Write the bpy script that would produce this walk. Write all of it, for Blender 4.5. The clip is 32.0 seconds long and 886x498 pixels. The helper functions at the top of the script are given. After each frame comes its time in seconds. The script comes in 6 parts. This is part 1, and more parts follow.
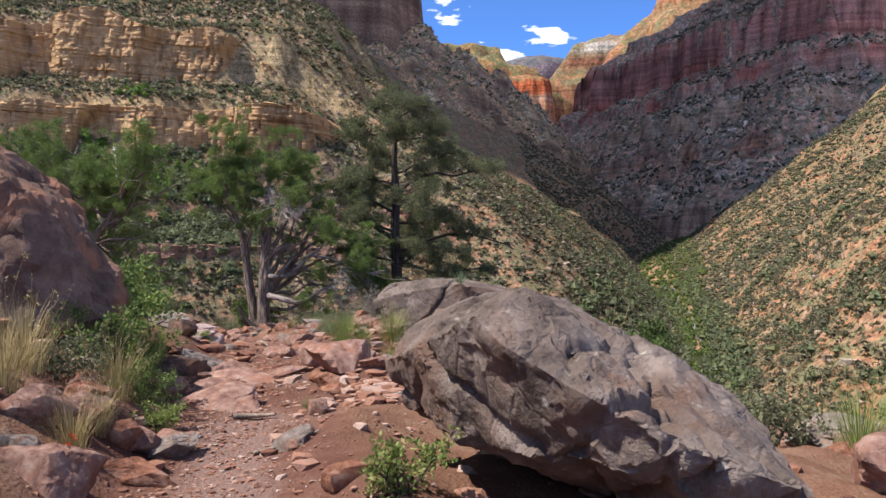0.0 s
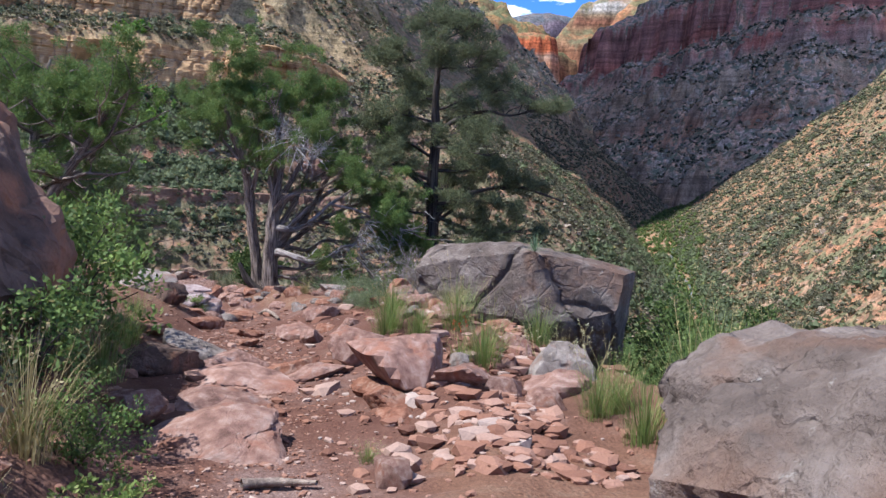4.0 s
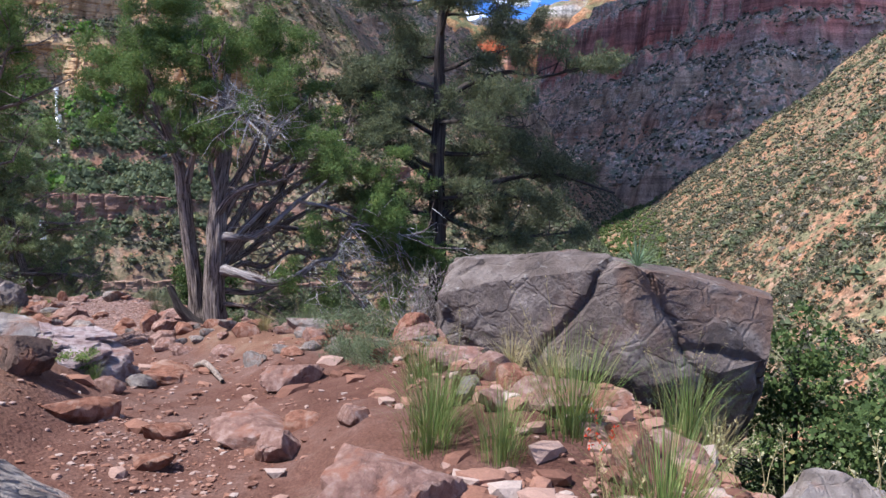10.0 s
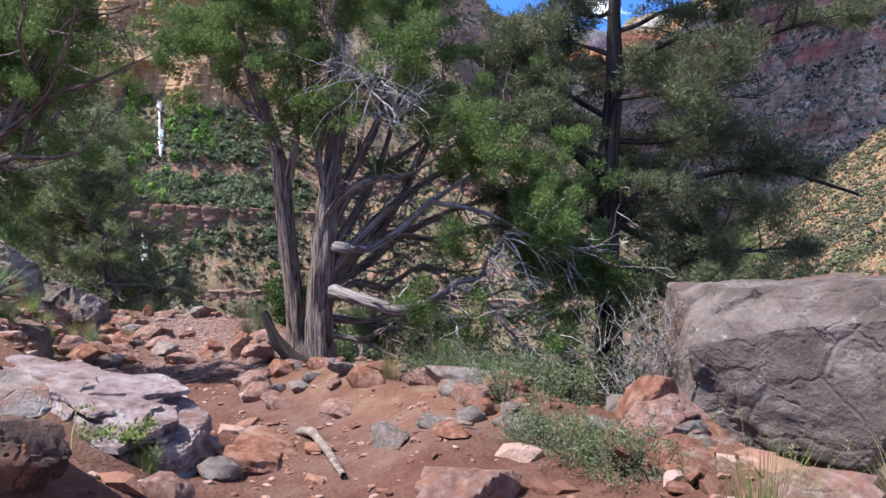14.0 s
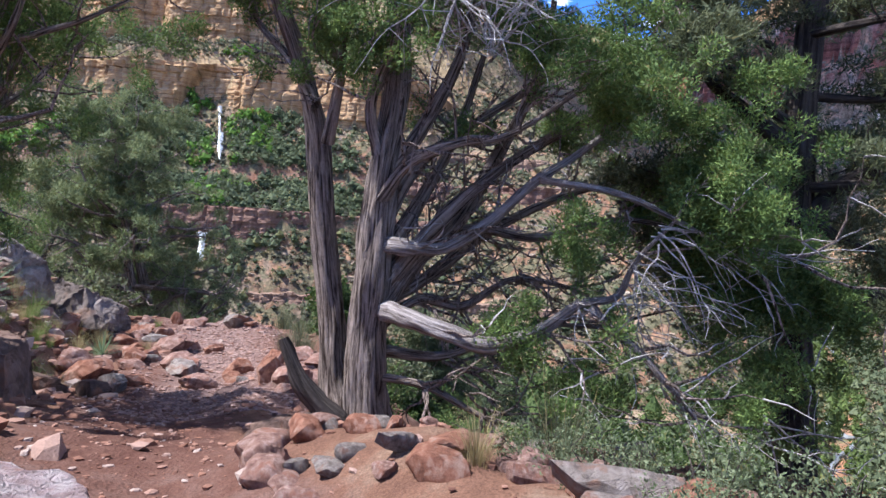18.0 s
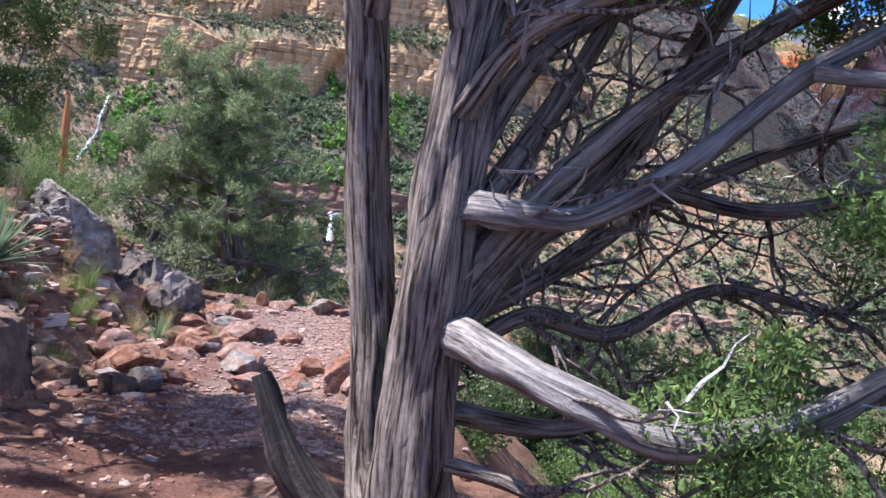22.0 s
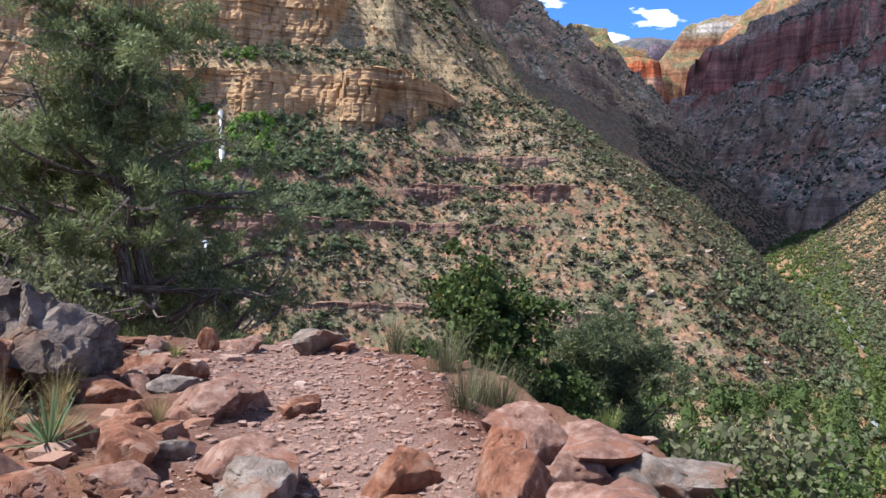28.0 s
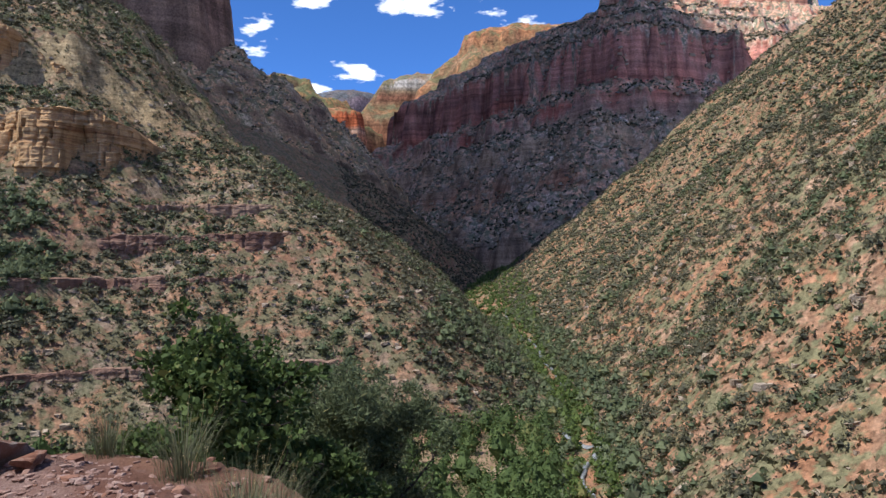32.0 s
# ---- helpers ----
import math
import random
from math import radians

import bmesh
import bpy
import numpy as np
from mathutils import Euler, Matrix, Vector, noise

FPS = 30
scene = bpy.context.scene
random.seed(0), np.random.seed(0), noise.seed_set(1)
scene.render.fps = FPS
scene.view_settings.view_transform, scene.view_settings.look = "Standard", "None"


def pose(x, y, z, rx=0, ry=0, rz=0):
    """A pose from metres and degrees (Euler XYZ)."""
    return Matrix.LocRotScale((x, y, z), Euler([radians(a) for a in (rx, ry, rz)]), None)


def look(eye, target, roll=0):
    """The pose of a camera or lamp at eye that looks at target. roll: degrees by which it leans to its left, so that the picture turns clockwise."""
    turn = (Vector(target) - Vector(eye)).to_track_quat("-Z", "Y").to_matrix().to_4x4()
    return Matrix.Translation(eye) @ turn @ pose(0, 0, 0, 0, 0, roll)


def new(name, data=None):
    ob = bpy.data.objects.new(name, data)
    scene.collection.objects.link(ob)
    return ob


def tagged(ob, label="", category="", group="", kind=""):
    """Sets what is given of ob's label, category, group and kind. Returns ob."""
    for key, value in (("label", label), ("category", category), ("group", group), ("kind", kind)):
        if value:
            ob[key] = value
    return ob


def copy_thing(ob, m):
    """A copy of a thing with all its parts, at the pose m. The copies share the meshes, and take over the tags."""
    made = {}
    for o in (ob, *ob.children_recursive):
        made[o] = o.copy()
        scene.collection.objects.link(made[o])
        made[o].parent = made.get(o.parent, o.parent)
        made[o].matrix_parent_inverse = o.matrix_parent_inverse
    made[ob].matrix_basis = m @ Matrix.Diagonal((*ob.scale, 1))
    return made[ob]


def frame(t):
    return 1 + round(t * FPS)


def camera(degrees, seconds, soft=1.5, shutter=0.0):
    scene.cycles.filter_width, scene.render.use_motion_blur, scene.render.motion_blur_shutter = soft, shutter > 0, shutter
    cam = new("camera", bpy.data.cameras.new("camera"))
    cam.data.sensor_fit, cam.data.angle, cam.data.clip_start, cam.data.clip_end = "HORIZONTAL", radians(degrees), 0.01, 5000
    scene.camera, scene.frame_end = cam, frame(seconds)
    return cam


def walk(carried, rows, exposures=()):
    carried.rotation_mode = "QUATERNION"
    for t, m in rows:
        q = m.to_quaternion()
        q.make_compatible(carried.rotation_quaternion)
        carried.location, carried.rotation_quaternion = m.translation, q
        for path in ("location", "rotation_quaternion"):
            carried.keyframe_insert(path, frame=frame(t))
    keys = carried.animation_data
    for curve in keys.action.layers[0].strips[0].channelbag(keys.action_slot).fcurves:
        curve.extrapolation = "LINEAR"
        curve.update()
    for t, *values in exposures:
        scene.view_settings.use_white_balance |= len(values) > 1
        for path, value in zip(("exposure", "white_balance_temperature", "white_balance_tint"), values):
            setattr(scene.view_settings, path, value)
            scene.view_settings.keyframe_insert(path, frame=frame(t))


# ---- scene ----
cam = camera(61.8, 32.0)
PATH = [
    (0, (0.246, 0.944, 1.089), (0.203, 2.943, 1.065), -0.2),
    (0.5, (0.122, 1.435, 1.062), (0.096, 3.432, 0.948), 0.1),
    (1, (-0.018, 1.883, 1.038), (-0.111, 3.874, 0.87), 1.4),
    (1.5, (-0.203, 2.382, 1.023), (-0.325, 4.369, 0.832), 1.7),
    (2, (-0.354, 2.9, 1.026), (-0.452, 4.889, 0.849), 1.8),
    (2.5, (-0.596, 3.325, 0.994), (-0.648, 5.316, 0.81), 1.8),
    (3, (-0.81, 3.689, 1.009), (-0.786, 5.682, 0.842), 1.9),
    (3.5, (-0.898, 4.13, 1.0), (-0.909, 6.126, 0.868), 2.1),
    (5.5, (-1.257, 5.544, 0.932), (-1.295, 7.534, 0.744), 2.9),
    (6, (-1.284, 6.008, 0.957), (-1.337, 7.999, 0.771), 2.5),
    (6.5, (-1.34, 6.385, 0.939), (-1.441, 8.377, 0.786), 3.8),
    (7, (-1.436, 6.713, 0.91), (-1.508, 8.707, 0.773), 3.6),
    (7.5, (-1.549, 7.155, 0.896), (-1.58, 9.153, 0.791), 2.2),
    (8, (-1.709, 7.487, 0.879), (-1.699, 9.486, 0.794), 1.7),
    (8.5, (-1.868, 7.833, 0.853), (-1.796, 9.831, 0.792), 0.7),
    (9, (-1.888, 8.231, 0.835), (-1.805, 10.227, 0.742), -0.0),
    (9.5, (-1.845, 8.572, 0.79), (-1.798, 10.567, 0.661), -0.0),
    (10, (-1.866, 8.974, 0.763), (-1.789, 10.968, 0.636), 1.6),
    (10.5, (-1.942, 9.432, 0.731), (-1.915, 11.425, 0.567), 1.9),
    (11, (-2.046, 9.866, 0.713), (-2.07, 11.86, 0.567), 2.6),
    (11.5, (-2.197, 10.218, 0.688), (-2.2, 12.211, 0.523), 3.0),
    (12, (-2.32, 10.607, 0.686), (-2.338, 12.599, 0.508), 2.8),
    (12.5, (-2.479, 10.942, 0.664), (-2.527, 12.935, 0.503), 2.2),
    (13, (-2.582, 11.273, 0.662), (-2.697, 13.264, 0.51), 1.3),
    (13.5, (-2.659, 11.575, 0.633), (-2.818, 13.565, 0.507), 1.8),
    (14, (-2.865, 11.92, 0.584), (-3.016, 13.912, 0.487), 2.0),
    (14.5, (-2.972, 12.183, 0.579), (-3.128, 14.171, 0.415), 2.1),
    (15, (-3.007, 12.597, 0.551), (-3.207, 14.58, 0.381), 2.6),
    (15.5, (-3.113, 12.94, 0.534), (-3.326, 14.923, 0.389), 3.2),
    (17.5, (-3.487, 14.352, 0.418), (-3.735, 16.332, 0.277), 3.5),
    (18, (-3.534, 14.793, 0.373), (-3.827, 16.77, 0.291), 3.2),
    (18.5, (-3.59, 15.21, 0.303), (-3.773, 17.197, 0.166), 3.4),
    (19, (-3.693, 15.568, 0.299), (-3.802, 17.56, 0.158), 4.0),
    (19.5, (-3.694, 15.947, 0.284), (-3.847, 17.936, 0.139), 2.8),
    (20, (-3.671, 16.325, 0.255), (-3.765, 18.322, 0.176), 3.4),
    (20.5, (-3.771, 16.769, 0.25), (-3.772, 18.767, 0.159), 3.9),
    (21, (-3.838, 17.149, 0.229), (-3.952, 19.143, 0.122), 2.9),
    (21.5, (-3.874, 17.48, 0.195), (-4.259, 19.438, 0.058), 4.9),
    (22, (-3.99, 17.664, 0.163), (-4.608, 19.562, 0.027), 6.1),
    (22.5, (-4.28, 18.266, 0.122), (-5.112, 20.076, -0.062), 4.9),
    (23, (-4.556, 18.604, 0.076), (-5.515, 20.343, -0.165), 7.6),
    (23.5, (-4.961, 18.801, 0.103), (-5.989, 20.499, -0.137), 7.8),
    (24, (-5.416, 19.146, 0.047), (-6.532, 20.785, -0.215), 6.2),
    (24.5, (-5.855, 19.393, 0.036), (-6.928, 21.065, -0.196), 6.7),
    (25, (-6.248, 19.654, -0.03), (-7.223, 21.386, -0.254), 7.1),
    (25.5, (-6.608, 20.077, -0.161), (-7.529, 21.839, -0.377), 5.2),
    (26, (-6.871, 20.362, -0.213), (-7.56, 22.231, -0.39), 5.9),
    (26.5, (-7.241, 20.718, -0.282), (-7.695, 22.665, -0.297), 5.1),
    (28.5, (-7.932, 22.491, -0.798), (-8.175, 24.474, -0.888), 1.0),
    (29, (-8.13, 22.89, -0.803), (-8.225, 24.885, -0.899), 0.6),
    (29.5, (-8.28, 23.272, -0.796), (-8.27, 25.27, -0.878), 0.1),
    (30, (-8.347, 23.643, -0.789), (-8.389, 25.643, -0.775), -0.7),
    (30.5, (-8.424, 23.735, -0.757), (-8.427, 25.735, -0.763), -0.5),
    (31, (-8.422, 23.71, -0.738), (-8.316, 25.707, -0.746), -0.5),
    (31.5, (-8.339, 23.686, -0.707), (-8.043, 25.664, -0.687), -0.6),
    (32, (-8.265, 23.71, -0.699), (-7.803, 25.655, -0.638), -1.1),
]
walk(cam, [(t, look(eye, target, roll)) for t, eye, target, roll in PATH],
     exposures=[(0, 1.1, 6850, 10), (3, 1.2, 6000, 7), (8, 1.18, 5750, 10), (13, 1.34, 6000, 10), (18, 1.44, 5800, 10), (22, 1.76, 5700, 9), (25.5, 1.58, 5450, 10), (28.5, 1.2, 6400, 8), (30, 1.02, 6650, 8), (32, .66, 6200, 8)])

# ---- world, sun, exposure ----
SUN_AZ, SUN_EL = math.atan2(-0.28, -1.0), radians(58)
sun_from = Vector((math.cos(SUN_EL) * math.cos(SUN_AZ), math.cos(SUN_EL) * math.sin(SUN_AZ), math.sin(SUN_EL)))
world = bpy.data.worlds.new("sky")
scene.world = world
world.use_nodes = True
wn, wl = world.node_tree.nodes, world.node_tree.links
wn.clear()
w_out, w_bg, w_sky = wn.new("ShaderNodeOutputWorld"), wn.new("ShaderNodeBackground"), wn.new("ShaderNodeTexSky")
w_sky.sky_type, w_sky.sun_disc = "NISHITA", False
w_sky.sun_elevation, w_sky.sun_rotation = SUN_EL, math.atan2(sun_from.x, sun_from.y)
w_sky.altitude, w_sky.air_density, w_sky.dust_density, w_sky.ozone_density = 3000, 0.62, 0.02, 3.5
w_bg.inputs["Strength"].default_value = 0.15
w_tc, w_map, w_noise, w_ramp, w_mix = (wn.new("ShaderNodeTexCoord"), wn.new("ShaderNodeMapping"), wn.new("ShaderNodeTexNoise"),
                                       wn.new("ShaderNodeValToRGB"), wn.new("ShaderNodeMixRGB"))
w_map.inputs["Scale"].default_value = (1, 1, 2.6)
w_map.inputs["Location"].default_value = (0.35, 0.0, 0.1)
w_noise.inputs["Scale"].default_value, w_noise.inputs["Detail"].default_value, w_noise.inputs["Roughness"].default_value = 9.0, 8, 0.55
w_ramp.color_ramp.elements[0].position, w_ramp.color_ramp.elements[1].position = 0.55, 0.61
w_mix.inputs[2].default_value = (7.5, 7.6, 7.9, 1)
wl.new(w_tc.outputs["Generated"], w_map.inputs[0]), wl.new(w_map.outputs[0], w_noise.inputs["Vector"])
wl.new(w_noise.outputs[0], w_ramp.inputs[0]), wl.new(w_ramp.outputs[0], w_mix.inputs[0])
w_tint = wn.new("ShaderNodeMixRGB")
w_tint.blend_type, w_tint.inputs[0].default_value, w_tint.inputs[2].default_value = "MULTIPLY", 1.0, (0.52, 0.8, 1.12, 1)
wl.new(w_sky.outputs[0], w_tint.inputs[1]), wl.new(w_tint.outputs[0], w_mix.inputs[1]), wl.new(w_mix.outputs[0], w_bg.inputs[0]), wl.new(w_bg.outputs[0], w_out.inputs[0])
sun_data = bpy.data.lights.new("sun", "SUN")
sun_data.energy, sun_data.angle, sun_data.color = 4.3, radians(0.55), (1.0, 0.96, 0.91)
sun = new("sun", sun_data)
sun.matrix_world = look((0, 0, 60), Vector((0, 0, 60)) - sun_from)


# ---- materials ----
class Nodes:
    """A small writer of node materials."""

    def __init__(self, name, rough=0.9, spec=0.25):
        self.mat = bpy.data.materials.new(name)
        self.mat.use_nodes = True
        self.t = self.mat.node_tree
        self.b = self.t.nodes["Principled BSDF"]
        self.b.inputs["Roughness"].default_value = rough
        self.b.inputs["Specular IOR Level"].default_value = spec
        self.tc = self.t.nodes.new("ShaderNodeTexCoord")
        self.geo = self.t.nodes.new("ShaderNodeNewGeometry")
        self.pos = self.geo.outputs["Position"]

    def link(self, a, b):
        self.t.links.new(a, b)

    def mapped(self, scale=(1, 1, 1), local=False):
        m = self.t.nodes.new("ShaderNodeMapping")
        m.inputs["Scale"].default_value = scale
        self.link(self.tc.outputs["Object"] if local else self.pos, m.inputs[0])
        return m.outputs[0]

    def noise(self, vec, scale, detail=4, rough=0.55, distort=0.0):
        n = self.t.nodes.new("ShaderNodeTexNoise")
        n.inputs["Scale"].default_value, n.inputs["Detail"].default_value = scale, detail
        n.inputs["Roughness"].default_value, n.inputs["Distortion"].default_value = rough, distort
        self.link(vec, n.inputs["Vector"])
        return n.outputs[0]

    def voronoi(self, vec, scale, feature="F1"):
        n = self.t.nodes.new("ShaderNodeTexVoronoi")
        n.feature = feature
        n.inputs["Scale"].default_value = scale
        self.link(vec, n.inputs["Vector"])
        return n.outputs[0]

    def ramp(self, fac, *stops):
        r = self.t.nodes.new("ShaderNodeValToRGB")
        e = r.color_ramp.elements
        while len(e) < len(stops):
            e.new(0.5)
        for el, (p, c) in zip(e, stops):
            el.position = p
            el.color = (c, c, c, 1) if isinstance(c, (int, float)) else (*c, 1)
        self.link(fac, r.inputs[0])
        return r.outputs[0]

    def mix(self, fac, a, b, kind="MIX"):
        m = self.t.nodes.new("ShaderNodeMixRGB")
        m.blend_type = kind
        for sock, v in zip(m.inputs, (fac, a, b)):
            if isinstance(v, (int, float)):
                sock.default_value = v if sock.name == "Fac" else (v, v, v, 1)
            elif isinstance(v, tuple):
                sock.default_value = (*v, 1)
            else:
                self.link(v, sock)
        return m.outputs[0]

    def math(self, op, a, b=0.0):
        m = self.t.nodes.new("ShaderNodeMath")
        m.operation = op
        for sock, v in zip(m.inputs, (a, b)):
            if isinstance(v, (int, float)):
                sock.default_value = v
            else:
                self.link(v, sock)
        return m.outputs[0]

    def part(self, vec, axis):
        s = self.t.nodes.new("ShaderNodeSeparateXYZ")
        self.link(vec, s.inputs[0])
        return s.outputs[axis]

    def attr(self, name):
        a = self.t.nodes.new("ShaderNodeAttribute")
        a.attribute_name = name
        return a.outputs["Fac"]

    def rand(self):
        return self.t.nodes.new("ShaderNodeObjectInfo").outputs["Random"]

    def island(self):
        return self.geo.outputs["Random Per Island"]

    def bump(self, height, strength=0.5, distance=0.02):
        b = self.t.nodes.new("ShaderNodeBump")
        b.inputs["Strength"].default_value, b.inputs["Distance"].default_value = strength, distance
        self.link(height, b.inputs["Height"])
        self.link(b.outputs[0], self.b.inputs["Normal"])

    def done(self, color):
        self.link(color, self.b.inputs["Base Color"])
        return self.mat


def rock_material(name, dark, mid, light, patch=None, scale=1.0, local=True, bump=0.7, lichen=0.0):
    """Weathered stone: blotches, fine grain, veins and a tone of its own for each piece."""
    n = Nodes(name, 0.88, 0.2)
    v = n.mapped((1, 1, 1), local)
    big, fine = n.noise(v, 1.6 * scale, 6, 0.62), n.noise(v, 22 * scale, 5, 0.7)
    c = n.ramp(big, (0.3, dark), (0.5, mid), (0.7, light))
    if patch:
        c = n.mix(n.ramp(n.noise(v, 0.9 * scale, 5, 0.6, 0.6), (0.52, 0.0), (0.66, 0.85)), c, patch)
    c = n.mix(0.5, c, n.ramp(fine, (0.25, 0.42), (0.75, 1.0)), "MULTIPLY")
    crack = n.voronoi(n.mix(0.18, v, n.noise(v, 4 * scale, 4)), 2.6 * scale, "DISTANCE_TO_EDGE")
    c = n.mix(n.ramp(crack, (0.0, 0.16), (0.02, 0.0)), c, (dark[0] * 0.4, dark[1] * 0.4, dark[2] * 0.4))
    if lichen:
        c = n.mix(n.ramp(n.noise(v, 7 * scale, 6, 0.7), (0.62, 0.0), (0.7, lichen)), c, (0.5, 0.48, 0.44))
    c = n.mix(0.45, c, n.ramp(n.rand(), (0.0, 0.62), (1.0, 1.15)), "MULTIPLY")
    h = n.mix(0.4, n.mix(0.5, n.noise(v, 6 * scale, 6, 0.72), fine), n.ramp(crack, (0.0, 0.0), (0.05, 1.0)), "MULTIPLY")
    n.bump(h, bump, 0.05)
    return n.done(c)


def leaf_material(name, a, b, c, dry=(0.2, 0.17, 0.06)):
    n = Nodes(name, 0.7, 0.2)
    col = n.ramp(n.island(), (0.0, a), (0.55, b), (0.95, c), (1.0, dry))
    col = n.mix(0.6, col, n.ramp(n.noise(n.pos, 1.1, 3), (0.3, 0.55), (0.7, 1.2)), "MULTIPLY")
    n.b.inputs["Subsurface Weight"].default_value = 0.0
    tr = n.t.nodes.new("ShaderNodeBsdfTranslucent")
    mx = n.t.nodes.new("ShaderNodeMixShader")
    mx.inputs[0].default_value = 0.3
    n.link(col, tr.inputs[0]), n.link(n.b.outputs[0], mx.inputs[1]), n.link(tr.outputs[0], mx.inputs[2])
    n.link(mx.outputs[0], n.t.nodes["Material Output"].inputs[0])
    return n.done(col)


def bark_material(name, dark, light, stripe=14.0, along=(1, 1, 0.1), grained=False):
    n = Nodes(name, 0.92, 0.15)
    if grained:
        v = n.t.nodes.new("ShaderNodeCombineXYZ")
        for sock, key, k in zip(v.inputs, "xyz", (1, 1, 0.055)):
            n.link(n.math("MULTIPLY", n.attr("grain_" + key), stripe * k), sock)
        v = v.outputs[0]
    else:
        v = n.mapped((stripe * along[0], stripe * along[1], stripe * along[2]))
    s, f = n.noise(v, 1.0, 6, 0.65, 0.4), n.noise(n.mapped((3, 3, 3)), 9, 5, 0.7)
    c = n.ramp(s, (0.38, dark), (0.6, light))
    c = n.mix(0.5, c, n.ramp(f, (0.3, 0.45), (0.75, 1.1)), "MULTIPLY")
    n.bump(n.mix(0.3, s, f), 1.0, 0.05)
    return n.done(c)


def cliff_material(name, bands, low, high, slope_tint, veg, veg_scale=0.12, veg_amount=0.5, strata=0.35, blotch=0.01, speck=0.6):
    """Layered canyon wall: beds by height, scree where it lies flatter, shrubs as specks too far off to build."""
    n = Nodes(name, 0.95, 0.1)
    z = n.part(n.pos, 2)
    warp = n.math("MULTIPLY", n.math("SUBTRACT", n.noise(n.pos, blotch, 4), 0.5), (high - low) * 0.22)
    f = n.t.nodes.new("ShaderNodeMapRange")
    f.inputs[1].default_value, f.inputs[2].default_value = low, high
    n.link(n.math("ADD", z, warp), f.inputs[0])
    c = n.ramp(f.outputs[0], *bands)
    beds = n.noise(n.mapped((0.02 * strata, 0.02 * strata, strata)), 1.0, 6, 0.7)
    c = n.mix(0.75, c, n.ramp(beds, (0.34, 0.3), (0.62, 1.25)), "MULTIPLY")
    stain = n.noise(n.mapped((strata * 0.6, strata * 0.6, strata * 0.05)), 1.0, 5, 0.6)
    c = n.mix(0.75, c, n.ramp(stain, (0.36, 0.3), (0.58, 1.15)), "MULTIPLY")
    flat = n.ramp(n.part(n.geo.outputs["Normal"], 2), (0.42, 0.0), (0.62, 1.0))
    a, b, d = slope_tint
    scree = n.ramp(n.noise(n.pos, blotch * 2.2, 6, 0.68, 0.5), (0.3, (a * 0.78, b * 0.84, d * 0.9)), (0.42, slope_tint), (0.53, (a * 1.18, b * 0.87, d * 0.7)), (0.6, (a * 1.02, b * 1.02, d * 1.02)), (0.7, (a * 1.5, b * 1.6, d * 1.65)))
    scree = n.mix(0.75, scree, n.ramp(n.noise(n.pos, veg_scale * 1.7, 5, 0.62), (0.38, 0.4), (0.62, 1.4)), "MULTIPLY")
    c = n.mix(n.math("MULTIPLY", flat, 0.8), c, scree)
    dots = n.ramp(n.noise(n.pos, veg_scale, 5, 0.58), (0.47, 0.0), (0.54, 1.0))
    c = n.mix(n.math("MULTIPLY", n.math("MULTIPLY", dots, flat), veg_amount), c, veg)
    c = n.mix(0.7, c, n.ramp(n.noise(n.pos, speck, 4, 0.75), (0.36, 0.4), (0.5, 1.0), (0.66, 1.6)), "MULTIPLY")
    n.bump(n.mix(0.5, beds, n.noise(n.pos, veg_scale * 2, 5, 0.7)), 0.8, 1.2 / max(strata, 0.02) * 0.25)
    return n.done(c)


LAYERED = rock_material("layered_limestone", (0.24, 0.14, 0.125), (0.52, 0.38, 0.365), (0.7, 0.6, 0.585), (0.32, 0.15, 0.11), 3.4, True, 1.4, 0.5)
GRAY = rock_material("gray_limestone", (0.06, 0.044, 0.038), (0.16, 0.122, 0.106), (0.31, 0.255, 0.23), (0.17, 0.095, 0.066), 1.1, True, 1.2, 0.45)
PALE = rock_material("pale_limestone", (0.129, 0.101, 0.087), (0.276, 0.225, 0.198), (0.423, 0.368, 0.336), (0.276, 0.138, 0.092), 1.4, True, 0.8, 0.4)
RED = rock_material("red_sandstone", (0.13, 0.055, 0.036), (0.28, 0.12, 0.075), (0.4, 0.21, 0.145), (0.42, 0.28, 0.22), 1.6, lichen=0.25)
PINK = rock_material("pink_sandstone", (0.14, 0.072, 0.056), (0.3, 0.17, 0.135), (0.46, 0.33, 0.28), (0.3, 0.13, 0.085), 1.8, lichen=0.35)
DARKROCK = rock_material("dark_stone", (0.055, 0.036, 0.03), (0.14, 0.087, 0.068), (0.25, 0.16, 0.125), (0.3, 0.135, 0.08), 1.2)
JUNIPER = leaf_material("juniper_green", (0.075, 0.115, 0.034), (0.12, 0.18, 0.05), (0.19, 0.26, 0.07))
PINYON = leaf_material("pinyon_green", (0.065, 0.083, 0.042), (0.105, 0.127, 0.064), (0.16, 0.185, 0.092))
NEEDLE = leaf_material("pinyon_needle", (0.07, 0.082, 0.042), (0.115, 0.13, 0.066), (0.175, 0.19, 0.098))
OAK = leaf_material("oak_green", (0.042, 0.066, 0.019), (0.068, 0.104, 0.03), (0.11, 0.15, 0.045))
CREEKLEAF = leaf_material("creek_green", (0.05, 0.075, 0.02), (0.08, 0.115, 0.028), (0.125, 0.17, 0.042))
LUSH = leaf_material("lush_green", (0.06, 0.12, 0.018), (0.105, 0.2, 0.03), (0.17, 0.28, 0.045))
SAGE = leaf_material("shrub_green", (0.08, 0.088, 0.05), (0.128, 0.136, 0.076), (0.192, 0.192, 0.112), (0.24, 0.2, 0.112))
